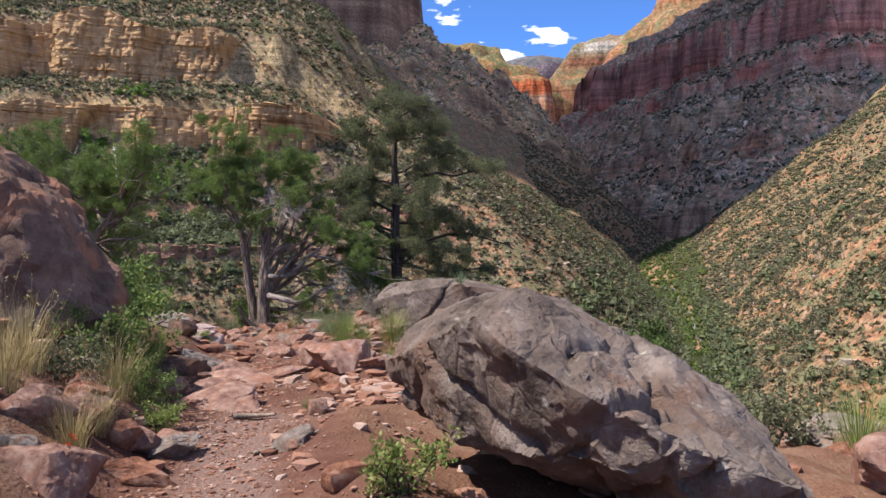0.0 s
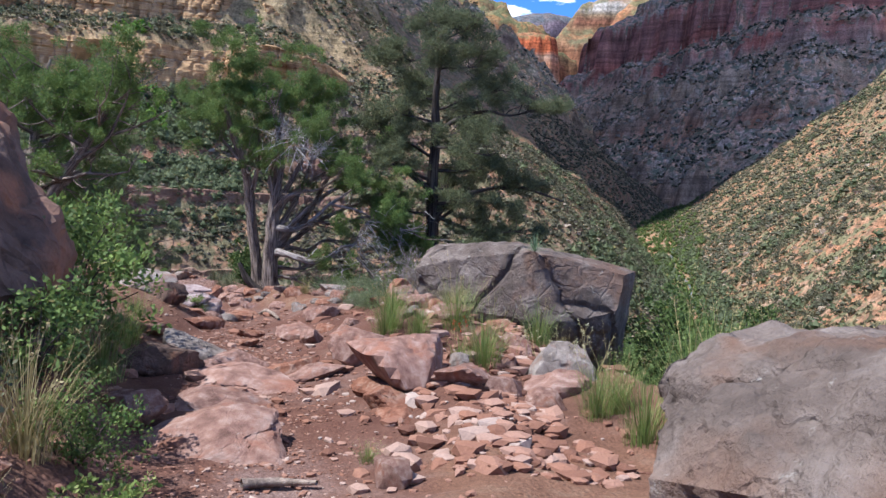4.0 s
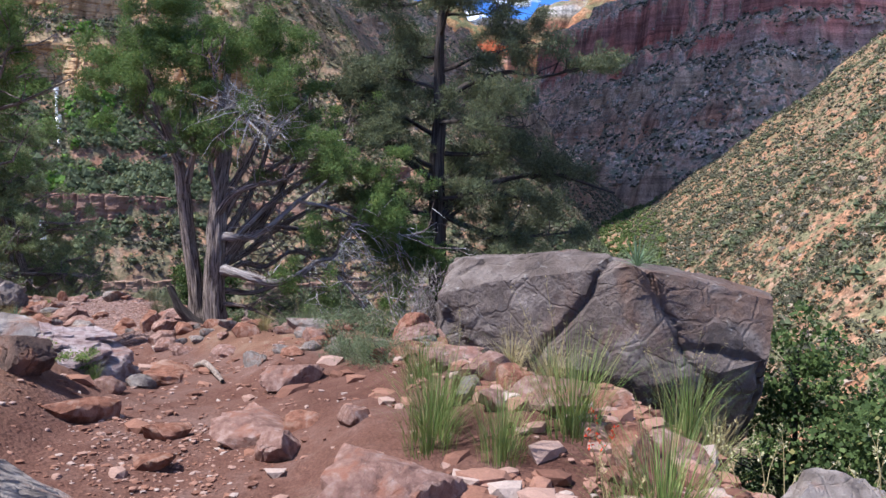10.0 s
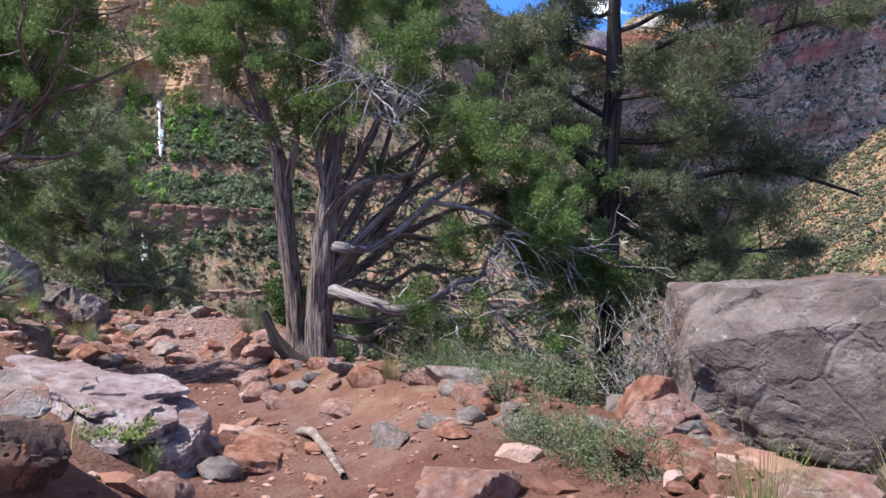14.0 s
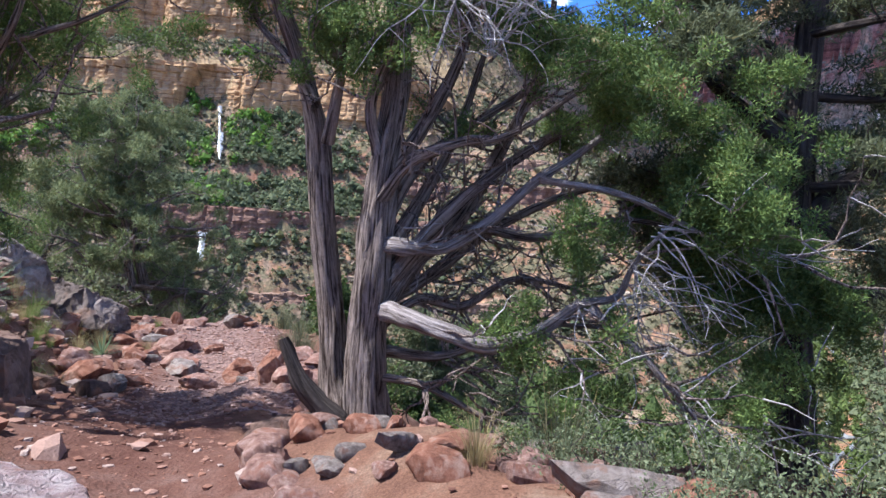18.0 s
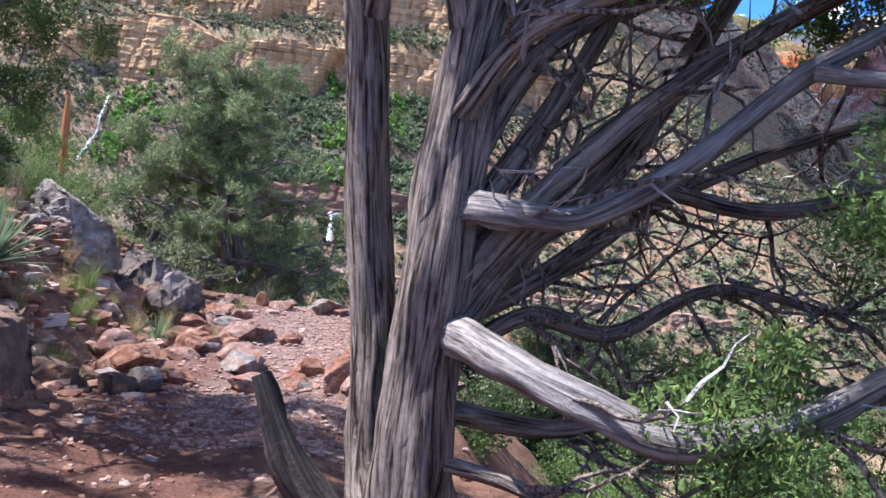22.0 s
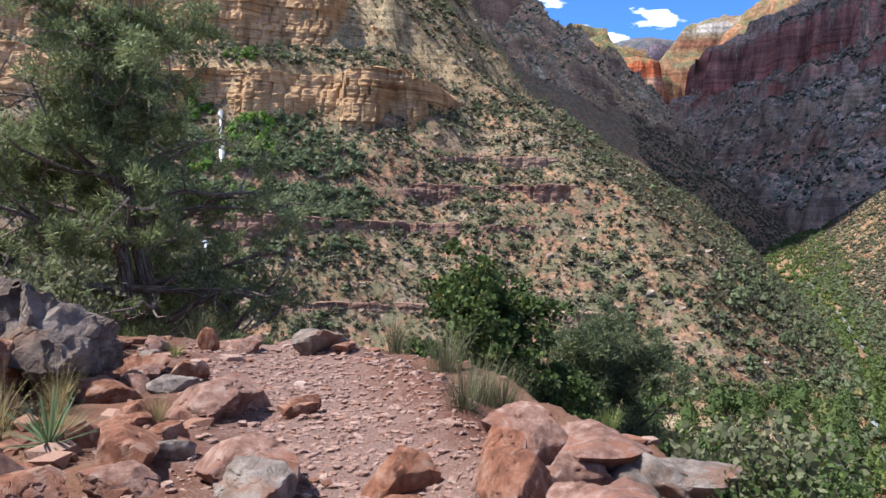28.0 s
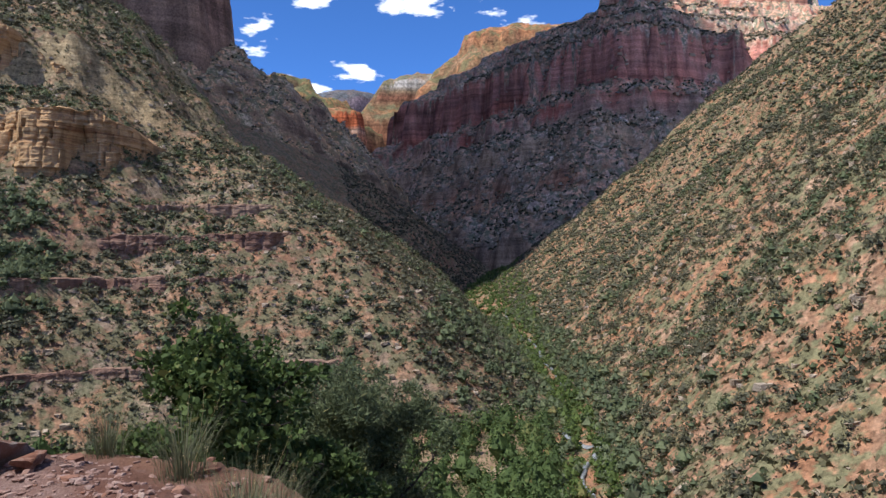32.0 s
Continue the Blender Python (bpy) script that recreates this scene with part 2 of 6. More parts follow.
GRASS = leaf_material("grass_green", (0.1, 0.16, 0.04), (0.17, 0.22, 0.06), (0.27, 0.3, 0.11), (0.4, 0.32, 0.14))
DRYGRASS = leaf_material("dry_grass", (0.25, 0.2, 0.09), (0.36, 0.29, 0.14), (0.45, 0.37, 0.2), (0.3, 0.2, 0.1))
FARSHRUB = leaf_material("far_shrub_green", (0.06, 0.06, 0.038), (0.094, 0.092, 0.058), (0.15, 0.142, 0.09), (0.2, 0.16, 0.1))
BRUSH = leaf_material("dry_brush", (0.105, 0.1, 0.055), (0.16, 0.145, 0.08), (0.23, 0.2, 0.115), (0.3, 0.2, 0.12))
WEED = leaf_material("weed_grey_green", (0.09, 0.115, 0.06), (0.15, 0.18, 0.095), (0.22, 0.25, 0.14))
GREYJUNIPER = leaf_material("grey_juniper_green", (0.125, 0.15, 0.066), (0.195, 0.228, 0.1), (0.28, 0.31, 0.145))
YUCCA = leaf_material("yucca_green", (0.09, 0.14, 0.08), (0.14, 0.2, 0.11), (0.22, 0.28, 0.16), (0.3, 0.26, 0.13))
BARK = bark_material("juniper_bark", (0.03, 0.018, 0.014), (0.35, 0.27, 0.23), 46, (1, 1, 0.07))
SILVER = bark_material("silver_twig", (0.24, 0.21, 0.2), (0.52, 0.48, 0.46), 30, (0.12, 1, 1))
LIMB = bark_material("bare_limb", (0.1, 0.075, 0.066), (0.42, 0.365, 0.34), 30, (0.12, 1, 1))
PINEBARK = bark_material("pine_bark", (0.025, 0.019, 0.017), (0.1, 0.08, 0.07), 9)
DEADWOOD = bark_material("weathered_wood", (0.16, 0.12, 0.1), (0.36, 0.28, 0.23), 20)
GRAINED = {"juniper_bark": bark_material("shaggy_juniper_bark", (0.03, 0.018, 0.014), (0.37, 0.29, 0.245), 58, grained=True),
           "bare_limb": bark_material("silvered_limb", (0.11, 0.085, 0.075), (0.37, 0.32, 0.3), 64, grained=True),
           "pine_bark": bark_material("dark_pine_bark", (0.025, 0.019, 0.017), (0.1, 0.08, 0.07), 30, grained=True)}


def ground_material():
    n = Nodes("trail_and_slope_soil", 0.97, 0.12)
    v = n.pos
    trail = n.attr("trail")
    big, mid, fine = n.noise(v, 0.45, 5, 0.6), n.noise(v, 3.2, 6, 0.65), n.noise(v, 34, 5, 0.75)
    dirt = n.ramp(n.mix(0.5, big, mid), (0.36, (0.085, 0.036, 0.026)), (0.5, (0.13, 0.064, 0.047)), (0.64, (0.17, 0.102, 0.083)))
    slope = n.ramp(n.mix(0.5, big, mid), (0.35, (0.1, 0.05, 0.034)), (0.52, (0.17, 0.088, 0.058)), (0.66, (0.23, 0.155, 0.11)))
    worn = n.math("ADD", trail, n.math("MULTIPLY", n.math("SUBTRACT", mid, 0.5), 0.9))
    c = n.mix(n.ramp(worn, (0.25, 0.0), (0.75, 1.0)), slope, dirt)
    c = n.mix(n.math("MULTIPLY", n.ramp(n.math("ADD", n.attr("tread"), n.math("MULTIPLY", n.math("SUBTRACT", mid, 0.5), 1.1)), (0.3, 0.0), (0.75, 1.0)), 0.85), c,
              n.ramp(n.noise(v, 70, 4, 0.7), (0.35, (0.11, 0.065, 0.054)), (0.52, (0.21, 0.135, 0.117)), (0.68, (0.3, 0.22, 0.198))))
    far = n.ramp(n.attr("far"), (0.0, 0.0), (1.0, 1.0))
    c = n.mix(far, c, n.ramp(n.noise(v, 0.09, 6, 0.7), (0.35, (0.13, 0.11, 0.06)), (0.5, (0.3, 0.2, 0.13)), (0.65, (0.36, 0.3, 0.2))))
    c = n.mix(0.55, c, n.ramp(fine, (0.28, 0.45), (0.72, 1.15)), "MULTIPLY")
    cell = n.voronoi(v, 26)
    pebble = n.ramp(n.noise(v, 90, 3, 0.6), (0.42, 0.62), (0.58, 1.12))
    c = n.mix(0.6, c, pebble, "MULTIPLY")
    n.bump(n.mix(0.35, n.mix(0.5, mid, fine), n.ramp(cell, (0.0, 1.0), (0.6, 0.0))), 0.75, 0.035)
    return n.done(c)


GROUND = ground_material()
HILL_L = cliff_material("tan_hillside", ((0.0, (0.2, 0.14, 0.1)), (0.2, (0.23, 0.17, 0.12)), (0.27, (0.28, 0.115, 0.08)), (0.33, (0.24, 0.185, 0.13)),
                        (0.46, (0.34, 0.24, 0.13)), (0.6, (0.37, 0.27, 0.15)), (0.8, (0.33, 0.27, 0.17)), (1.0, (0.32, 0.25, 0.17))),
                        -35, 130, (0.2, 0.14, 0.098), (0.1, 0.1, 0.056), 0.3, 0.8, 0.5, 0.02, 1.3)
HILL_S = cliff_material("pale_hillside", ((0.0, (0.3, 0.16, 0.1)), (0.4, (0.36, 0.22, 0.14)), (1.0, (0.4, 0.31, 0.2))),
                        -35, 250, (0.24, 0.152, 0.1), (0.125, 0.128, 0.07), 0.26, 0.85, 0.25, 0.018, 1.2)
WALL_DARK = cliff_material("red_canyon_wall", ((0.0, (0.36, 0.25, 0.18)), (0.08, (0.52, 0.25, 0.15)), (0.14, (0.36, 0.24, 0.17)), (0.22, (0.5, 0.34, 0.22)), (0.3, (0.38, 0.23, 0.18)), (0.36, (0.5, 0.17, 0.12)),
                           (0.44, (0.44, 0.21, 0.17)), (0.54, (0.54, 0.22, 0.16)), (0.62, (0.36, 0.19, 0.14)), (0.8, (0.56, 0.21, 0.14)), (1.0, (0.48, 0.25, 0.18))), 60, 640, (0.56, 0.42, 0.33), (0.15, 0.165, 0.11), 0.14, 0.9, 0.1, 0.012)
WALL_L = cliff_material("brown_canyon_wall", ((0.0, (0.24, 0.17, 0.115)), (0.3, (0.3, 0.18, 0.13)), (0.6, (0.36, 0.17, 0.13)), (1.0, (0.34, 0.17, 0.13))),
                        90, 600, (0.56, 0.41, 0.27), (0.15, 0.15, 0.08), 0.2, 0.8, 0.1, 0.012)
BUTTE = cliff_material("red_butte_stone", ((0.0, (0.3, 0.2, 0.14)), (0.35, (0.42, 0.2, 0.12)), (0.5, (0.36, 0.24, 0.18)), (0.6, (0.4, 0.11, 0.05)), (1.0, (0.34, 0.09, 0.04))),
                       380, 545, (0.24, 0.14, 0.08), (0.09, 0.1, 0.05), 0.03, 0.6, 0.12, 0.004, 0.12)
FAR_A = cliff_material("far_red_benches", ((0.0, (0.28, 0.13, 0.075)), (0.3, (0.2, 0.13, 0.075)), (0.5, (0.3, 0.11, 0.06)), (0.7, (0.17, 0.12, 0.065)), (1.0, (0.3, 0.11, 0.06))),
                       450, 830, (0.19, 0.14, 0.075), (0.09, 0.105, 0.05), 0.03, 0.8, 0.07, 0.003, 0.1)
# Blue of distant haze is put into the bed, scree and shrub colours.
FAR_B = cliff_material("far_haze_blue_ridge", ((0.0, (0.14, 0.12, 0.15)), (0.6, (0.17, 0.11, 0.12)), (1.0, (0.09, 0.1, 0.11))),
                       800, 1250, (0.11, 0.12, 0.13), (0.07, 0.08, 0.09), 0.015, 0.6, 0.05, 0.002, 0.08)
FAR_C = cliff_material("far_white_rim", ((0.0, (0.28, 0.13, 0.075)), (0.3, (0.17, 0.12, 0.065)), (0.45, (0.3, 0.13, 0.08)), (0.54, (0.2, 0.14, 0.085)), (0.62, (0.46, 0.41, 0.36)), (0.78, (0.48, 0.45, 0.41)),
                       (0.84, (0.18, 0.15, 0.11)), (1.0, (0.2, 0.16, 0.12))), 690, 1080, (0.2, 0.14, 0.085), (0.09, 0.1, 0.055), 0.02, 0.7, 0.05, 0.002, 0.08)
FAR_D = cliff_material("far_orange_benches", ((0.0, (0.27, 0.11, 0.06)), (0.3, (0.19, 0.12, 0.065)), (0.5, (0.34, 0.14, 0.075)), (0.7, (0.2, 0.13, 0.07)), (1.0, (0.34, 0.14, 0.08))),
                       600, 1250, (0.26, 0.15, 0.085), (0.1, 0.11, 0.055), 0.03, 0.7, 0.07, 0.003, 0.1)


def water_material(name, white):
    n = Nodes(name, 0.25, 0.5)
    v = n.mapped((1.3, 1.3, 0.25))
    n.bump(n.noise(v, 2.0, 5, 0.7), 0.6, 0.1)
    return n.done(n.ramp(n.noise(v, 1.6, 5, 0.7), (0.35, (white * 0.55, white * 0.62, white * 0.68)), (0.6, (white, white, white))))


FALLS, CREEK = water_material("white_falling_water", 0.4), water_material("creek_water", 0.26)
STALK = leaf_material("dry_stalk", (0.32, 0.13, 0.05), (0.36, 0.16, 0.06), (0.4, 0.19, 0.08))
FLOWER_RED = leaf_material("red_petal", (0.6, 0.03, 0.02), (0.65, 0.05, 0.02), (0.7, 0.08, 0.03))
FLOWER_PALE = leaf_material("pale_petal", (0.36, 0.33, 0.14), (0.42, 0.38, 0.2), (0.5, 0.46, 0.3))


# ---- mesh and noise helpers ----
def make(name, verts, faces, mat, parent=None, label="", smooth=False, attrs=None):
    """A mesh object from arrays; faces all have the same number of corners."""
    verts, faces = np.asarray(verts, np.float32), np.asarray(faces, np.int32)
    me = bpy.data.meshes.new(name)
    k = faces.shape[1]
    me.vertices.add(len(verts)), me.loops.add(faces.size), me.polygons.add(len(faces))
    me.vertices.foreach_set("co", verts.ravel())
    me.loops.foreach_set("vertex_index", faces.ravel())
    me.polygons.foreach_set("loop_start", np.arange(0, faces.size, k, dtype=np.int32))
    me.polygons.foreach_set("use_smooth", np.full(len(faces), smooth))
    for key, val in (attrs or {}).items():
        me.attributes.new(key, "FLOAT", "POINT").data.foreach_set("value", np.asarray(val, np.float32).ravel())
    me.update(calc_edges=True)
    me.materials.append(mat)
    ob = new(name, me)
    if parent:
        ob.parent = parent
    if label:
        tagged(ob, label)
    return ob


def part(name, vf, mat, parent, label="", smooth=False):
    attrs = {f"grain_{k}": vf[2][:, i] for i, k in enumerate("xyz")} if len(vf) > 2 else None
    return make(name, vf[0], vf[1], GRAINED.get(mat.name, mat) if attrs else mat, parent, label, smooth, attrs)


def empty(name, place, label, category, group=""):
    ob = new(name)
    ob.location = place
    return tagged(ob, label, category, group)


def lattice(i, j, k, seed):
    h = (i * 374761393 + j * 668265263 + k * 2147483647 + seed * 974634757) & 0xFFFFFFFF
    h = ((h ^ (h >> 13)) * 1274126177) & 0xFFFFFFFF
    return ((h ^ (h >> 16)) & 0xFFFF) / 65535.0


def vnoise(x, y, z=0.0, seed=0):
    """Value noise in 0..1 for arrays."""
    x, y, z = np.broadcast_arrays(np.asarray(x, float), np.asarray(y, float), np.asarray(z, float))
    i, j, k = (np.floor(a).astype(np.int64) for a in (x, y, z))
    u, v, w = x - i, y - j, z - k
    u, v, w = (a * a * (3 - 2 * a) for a in (u, v, w))
    out = 0
    for a in (0, 1):
        for b in (0, 1):
            for c in (0, 1):
                out = out + lattice(i + a, j + b, k + c, seed) * (u if a else 1 - u) * (v if b else 1 - v) * (w if c else 1 - w)
    return out


def fbm(x, y, z=0.0, seed=0, octaves=4, gain=0.5):
    total, amp, norm, f = 0, 1.0, 0.0, 1.0
    for o in range(octaves):
        total = total + amp * vnoise(np.asarray(x) * f, np.asarray(y) * f, np.asarray(z) * f, seed + o)
        norm, amp, f = norm + amp, amp * gain, f * 2.03
    return total / norm


def ss(a, b, x):
    t = np.clip((x - a) / (b - a), 0, 1)
    return t * t * (3 - 2 * t)


def sheet(nu, nv):
    """Quads of a grid of nu by nv points, v fastest."""
    a = (np.arange(nu - 1)[:, None] * nv + np.arange(nv - 1)[None, :]).ravel()
    return np.stack([a, a + nv, a + nv + 1, a + 1], 1)


def join(pieces):
    vs, fs, n = [], [], 0
    for v, f in pieces:
        vs.append(v), fs.append(np.asarray(f) + n)
        n += len(v)
    return np.concatenate(vs), np.concatenate(fs)


# ---- the lie of the land ----
TRAIL_Y = (-40, 0, 3, 6, 8, 10, 12, 14.4, 16, 18, 19, 20, 21, 22.4, 24, 26.5, 28.7, 31.4, 34, 60)
TRAIL_X = (2.5, 0.2, -0.5, -1.4, -1.9, -2.2, -2.9, -3.6, -3.95, -4.8, -5.7, -6.6, -7.2, -7.9, -8.5, -9.2, -10.3, -11.7, -13.8, -40)
TRAIL_ZY = (-40, 0, 5, 9, 12, 14.5, 16.6, 18.4, 20.5, 22.5, 24.6, 32, 34, 60)
TRAIL_Z = (0.6, -0.47, -0.6, -0.78, -0.88, -1.0, -1.17, -1.4, -1.6, -2.1, -2.45, -2.5, -3.3, -12)
EDGE_Y = (-40, 0, 6, 9.5, 12, 15, 19, 21.5, 23, 24.5, 26, 28, 30.5, 32, 34, 60)
EDGE_X = (11, 8, 6, 2.6, 0.9, 0.0, 0.3, -1.0, -3.2, -5.6, -6.6, -7.1, -8.3, -9.6, -10.5, -12)


def trail_x(y):
    return np.interp(y, TRAIL_Y, TRAIL_X)


def near_height(x, y):
    """The hillside that the trail crosses: bank on its upper side, drop on the lower."""
    x, y = np.asarray(x, float), np.asarray(y, float)
    d = x - trail_x(y)
    zc = np.interp(y, TRAIL_ZY, TRAIL_Z)
    half = 0.75 + 0.25 * np.sin(y * 0.7)
    up = np.maximum(-d - half - 0.25 - 1.5 * ss(20.8, 23, y), 0)
    rise = np.interp(y, (0, 8, 14, 17, 20, 23, 27, 31, 34), (0.6, 0.8, 0.45, 0.35, 0.9, 2.3, 2.1, 0.9, 0.3))
    bank = rise * (1 - np.exp(-up / np.interp(y, (20, 23.5), (1.3, 2.8)))) + 0.24 * np.minimum(up, 25)
    berm = 0.17 * np.exp(-((d - half - 0.55) / 0.4) ** 2) * (0.4 + vnoise(x * 0.9, y * 0.9, 0, 3))
    berm = berm + 0.5 * np.exp(-((d - 2.3) / 0.85) ** 2) * ss(11.5, 14, y) * ss(20.5, 18, y)
    tree = 0.28 * np.exp(-((x + 4.4) ** 2 / 1.4 + (y - 20.0) ** 2 / 1.1))
    over = np.maximum(x - np.interp(y, EDGE_Y, EDGE_X), 0)
    over = np.hypot(over, np.maximum(y - np.interp(x, (-60, -30, -18, -13), (62, 38, 33, 32.4)), 0))
    drop = 0.85 * np.minimum(over, 11) + 0.42 * np.maximum(over - 11, 0)
    trough = -0.06 * np.exp(-(d / 0.55) ** 2)
    rough = (fbm(x * 0.8, y * 0.8, 0, 11, 4) - 0.5) * (0.16 + 0.5 * ss(1.2, 4, np.abs(d)))
    small = (fbm(x * 4, y * 4, 0, 21, 3) - 0.5) * 0.09
    return zc + bank + berm + tree - drop + trough + rough + small


def to_line(px, py, line):
    """Distance from points to a polyline."""
    best = np.full(np.shape(px), 1e9)
    for (ax, ay), (bx, by) in zip(line, line[1:]):
        dx, dy = bx - ax, by - ay
        t = np.clip(((px - ax) * dx + (py - ay) * dy) / (dx * dx + dy * dy), 0, 1)
        best = np.minimum(best, np.hypot(px - ax - t * dx, py - ay - t * dy))
    return best


def inside(px, py, poly):
    hit = np.zeros(np.shape(px), bool)
    for (ax, ay), (bx, by) in zip(poly, poly[1:] + poly[:1]):
        cross = (ay > py) != (by > py)
        hit ^= cross & (px < (bx - ax) * (py - ay) / ((by - ay) or 1e-9) + ax)
    return hit


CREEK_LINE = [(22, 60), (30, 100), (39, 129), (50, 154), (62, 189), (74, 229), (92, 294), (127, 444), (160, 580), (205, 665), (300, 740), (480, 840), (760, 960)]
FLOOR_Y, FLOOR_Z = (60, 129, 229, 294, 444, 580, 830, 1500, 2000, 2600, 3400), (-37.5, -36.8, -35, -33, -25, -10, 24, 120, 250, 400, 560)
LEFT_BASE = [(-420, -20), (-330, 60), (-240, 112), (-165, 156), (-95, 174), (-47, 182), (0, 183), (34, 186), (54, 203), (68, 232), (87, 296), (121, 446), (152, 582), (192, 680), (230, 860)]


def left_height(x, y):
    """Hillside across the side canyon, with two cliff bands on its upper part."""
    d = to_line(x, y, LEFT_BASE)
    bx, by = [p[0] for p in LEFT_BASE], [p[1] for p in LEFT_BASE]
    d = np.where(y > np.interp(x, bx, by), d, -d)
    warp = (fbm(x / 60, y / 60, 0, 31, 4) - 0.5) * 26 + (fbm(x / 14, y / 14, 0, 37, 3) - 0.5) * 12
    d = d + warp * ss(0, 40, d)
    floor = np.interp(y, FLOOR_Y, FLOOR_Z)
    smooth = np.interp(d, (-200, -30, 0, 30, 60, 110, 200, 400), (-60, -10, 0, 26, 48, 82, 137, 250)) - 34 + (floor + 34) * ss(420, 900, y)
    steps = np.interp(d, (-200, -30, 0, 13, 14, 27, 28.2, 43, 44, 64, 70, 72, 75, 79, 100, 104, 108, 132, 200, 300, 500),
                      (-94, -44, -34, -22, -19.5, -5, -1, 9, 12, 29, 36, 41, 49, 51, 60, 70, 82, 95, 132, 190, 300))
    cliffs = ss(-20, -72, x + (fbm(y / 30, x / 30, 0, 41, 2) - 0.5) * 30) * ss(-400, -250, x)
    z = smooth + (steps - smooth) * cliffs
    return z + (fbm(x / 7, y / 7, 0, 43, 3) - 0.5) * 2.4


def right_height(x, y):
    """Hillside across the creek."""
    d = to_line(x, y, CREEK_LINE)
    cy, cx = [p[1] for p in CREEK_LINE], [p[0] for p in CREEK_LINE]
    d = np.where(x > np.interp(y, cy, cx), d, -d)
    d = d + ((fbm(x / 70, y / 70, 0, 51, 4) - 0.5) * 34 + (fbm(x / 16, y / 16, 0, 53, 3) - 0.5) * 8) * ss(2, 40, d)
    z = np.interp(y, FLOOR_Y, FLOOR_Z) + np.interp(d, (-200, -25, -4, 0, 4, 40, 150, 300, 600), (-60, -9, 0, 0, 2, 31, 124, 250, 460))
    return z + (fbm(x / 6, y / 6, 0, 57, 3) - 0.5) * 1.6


def hill_sheet(name, x0, x1, y0, y1, cell, height, keep, mat, label):
    """Part of the land as a grid, without the cells where keep(x, y) is false."""
    xs, ys = np.arange(x0, x1 + cell, cell), np.arange(y0, y1 + cell, cell)
    gx, gy = np.meshgrid(xs, ys, indexing="ij")
    gz = height(gx, gy)
    faces = sheet(len(xs), len(ys))
    ok = keep(gx, gy).ravel()
    faces = faces[ok[faces].all(1)]
    used = np.unique(faces)
    index = np.zeros(gx.size, int)
    index[used] = np.arange(len(used))
    return tagged(make(name, np.stack([gx.ravel(), gy.ravel(), gz.ravel()], 1)[used], index[faces], mat, smooth=True), label, "hillside", kind="structure")


def spaced(*runs):
    out = [np.arange(a, b, s) for a, b, s in runs]
    return np.concatenate(out + [[runs[-1][1]]])


def build_ground():
    xs = spaced((-4000, -300, 200), (-300, -60, 20), (-60, -16, 1.6), (-16, -13, 0.3), (-13, 4, 0.13), (4, 9, 0.3), (9, 60, 2), (60, 300, 20), (300, 4000, 200))
    ys = spaced((-3000, -60, 200), (-60, -2, 3), (-2, 33.5, 0.14), (33.5, 45, 0.4), (45, 200, 5), (200, 4500, 160))
    gx, gy = np.meshgrid(xs, ys, indexing="ij")
    gz = near_height(gx, gy)
    floor = np.interp(gy, FLOOR_Y, FLOOR_Z)
    gz = np.maximum(gz, floor - 1.5)
    gz = np.where(gy > 220, floor - 14 - 30 * ss(400, 700, gy), gz)
    gz = np.where((gx < -60) & (gy > 0), np.minimum(gz, 30), gz)
    d = gx - trail_x(gy)
    trail = 1 - ss(0.7, 1.5, np.abs(d + 0.1))
    trail = np.maximum(trail, 0.75 * (1 - ss(1.2, 3.0, np.abs(d - 0.8))) * ss(8.5, 11, gy) * ss(19, 16.5, gy))
    trail = np.maximum(trail, 0.8 * (1 - ss(1.4, 2.4, np.abs(d - 0.3))) * ss(23, 25, gy))
    far = ss(6, 14, np.maximum(gx - np.interp(gy, EDGE_Y, EDGE_X), gy - 34))
    ob = make("ground", np.stack([gx.ravel(), gy.ravel(), gz.ravel()], 1), sheet(len(xs), len(ys)), GROUND, smooth=True,
              attrs={"trail": trail, "far": far, "tread": np.exp(-(d / 0.42) ** 2) * ss(11, 8, gy) + np.exp(-((d - 0.3) / 1.1) ** 2) * ss(23, 25, gy)})
    tagged(ob, "red dirt trail and stony hillside soil", "ground", kind="structure")


build_ground()
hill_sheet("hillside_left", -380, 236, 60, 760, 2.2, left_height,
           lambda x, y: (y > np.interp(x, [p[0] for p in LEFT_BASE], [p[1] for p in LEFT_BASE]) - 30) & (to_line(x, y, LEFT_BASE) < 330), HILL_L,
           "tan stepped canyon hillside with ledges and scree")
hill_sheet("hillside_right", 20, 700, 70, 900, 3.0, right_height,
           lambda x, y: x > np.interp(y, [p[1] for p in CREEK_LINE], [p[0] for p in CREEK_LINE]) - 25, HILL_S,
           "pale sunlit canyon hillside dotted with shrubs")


HEIGHTS = {}


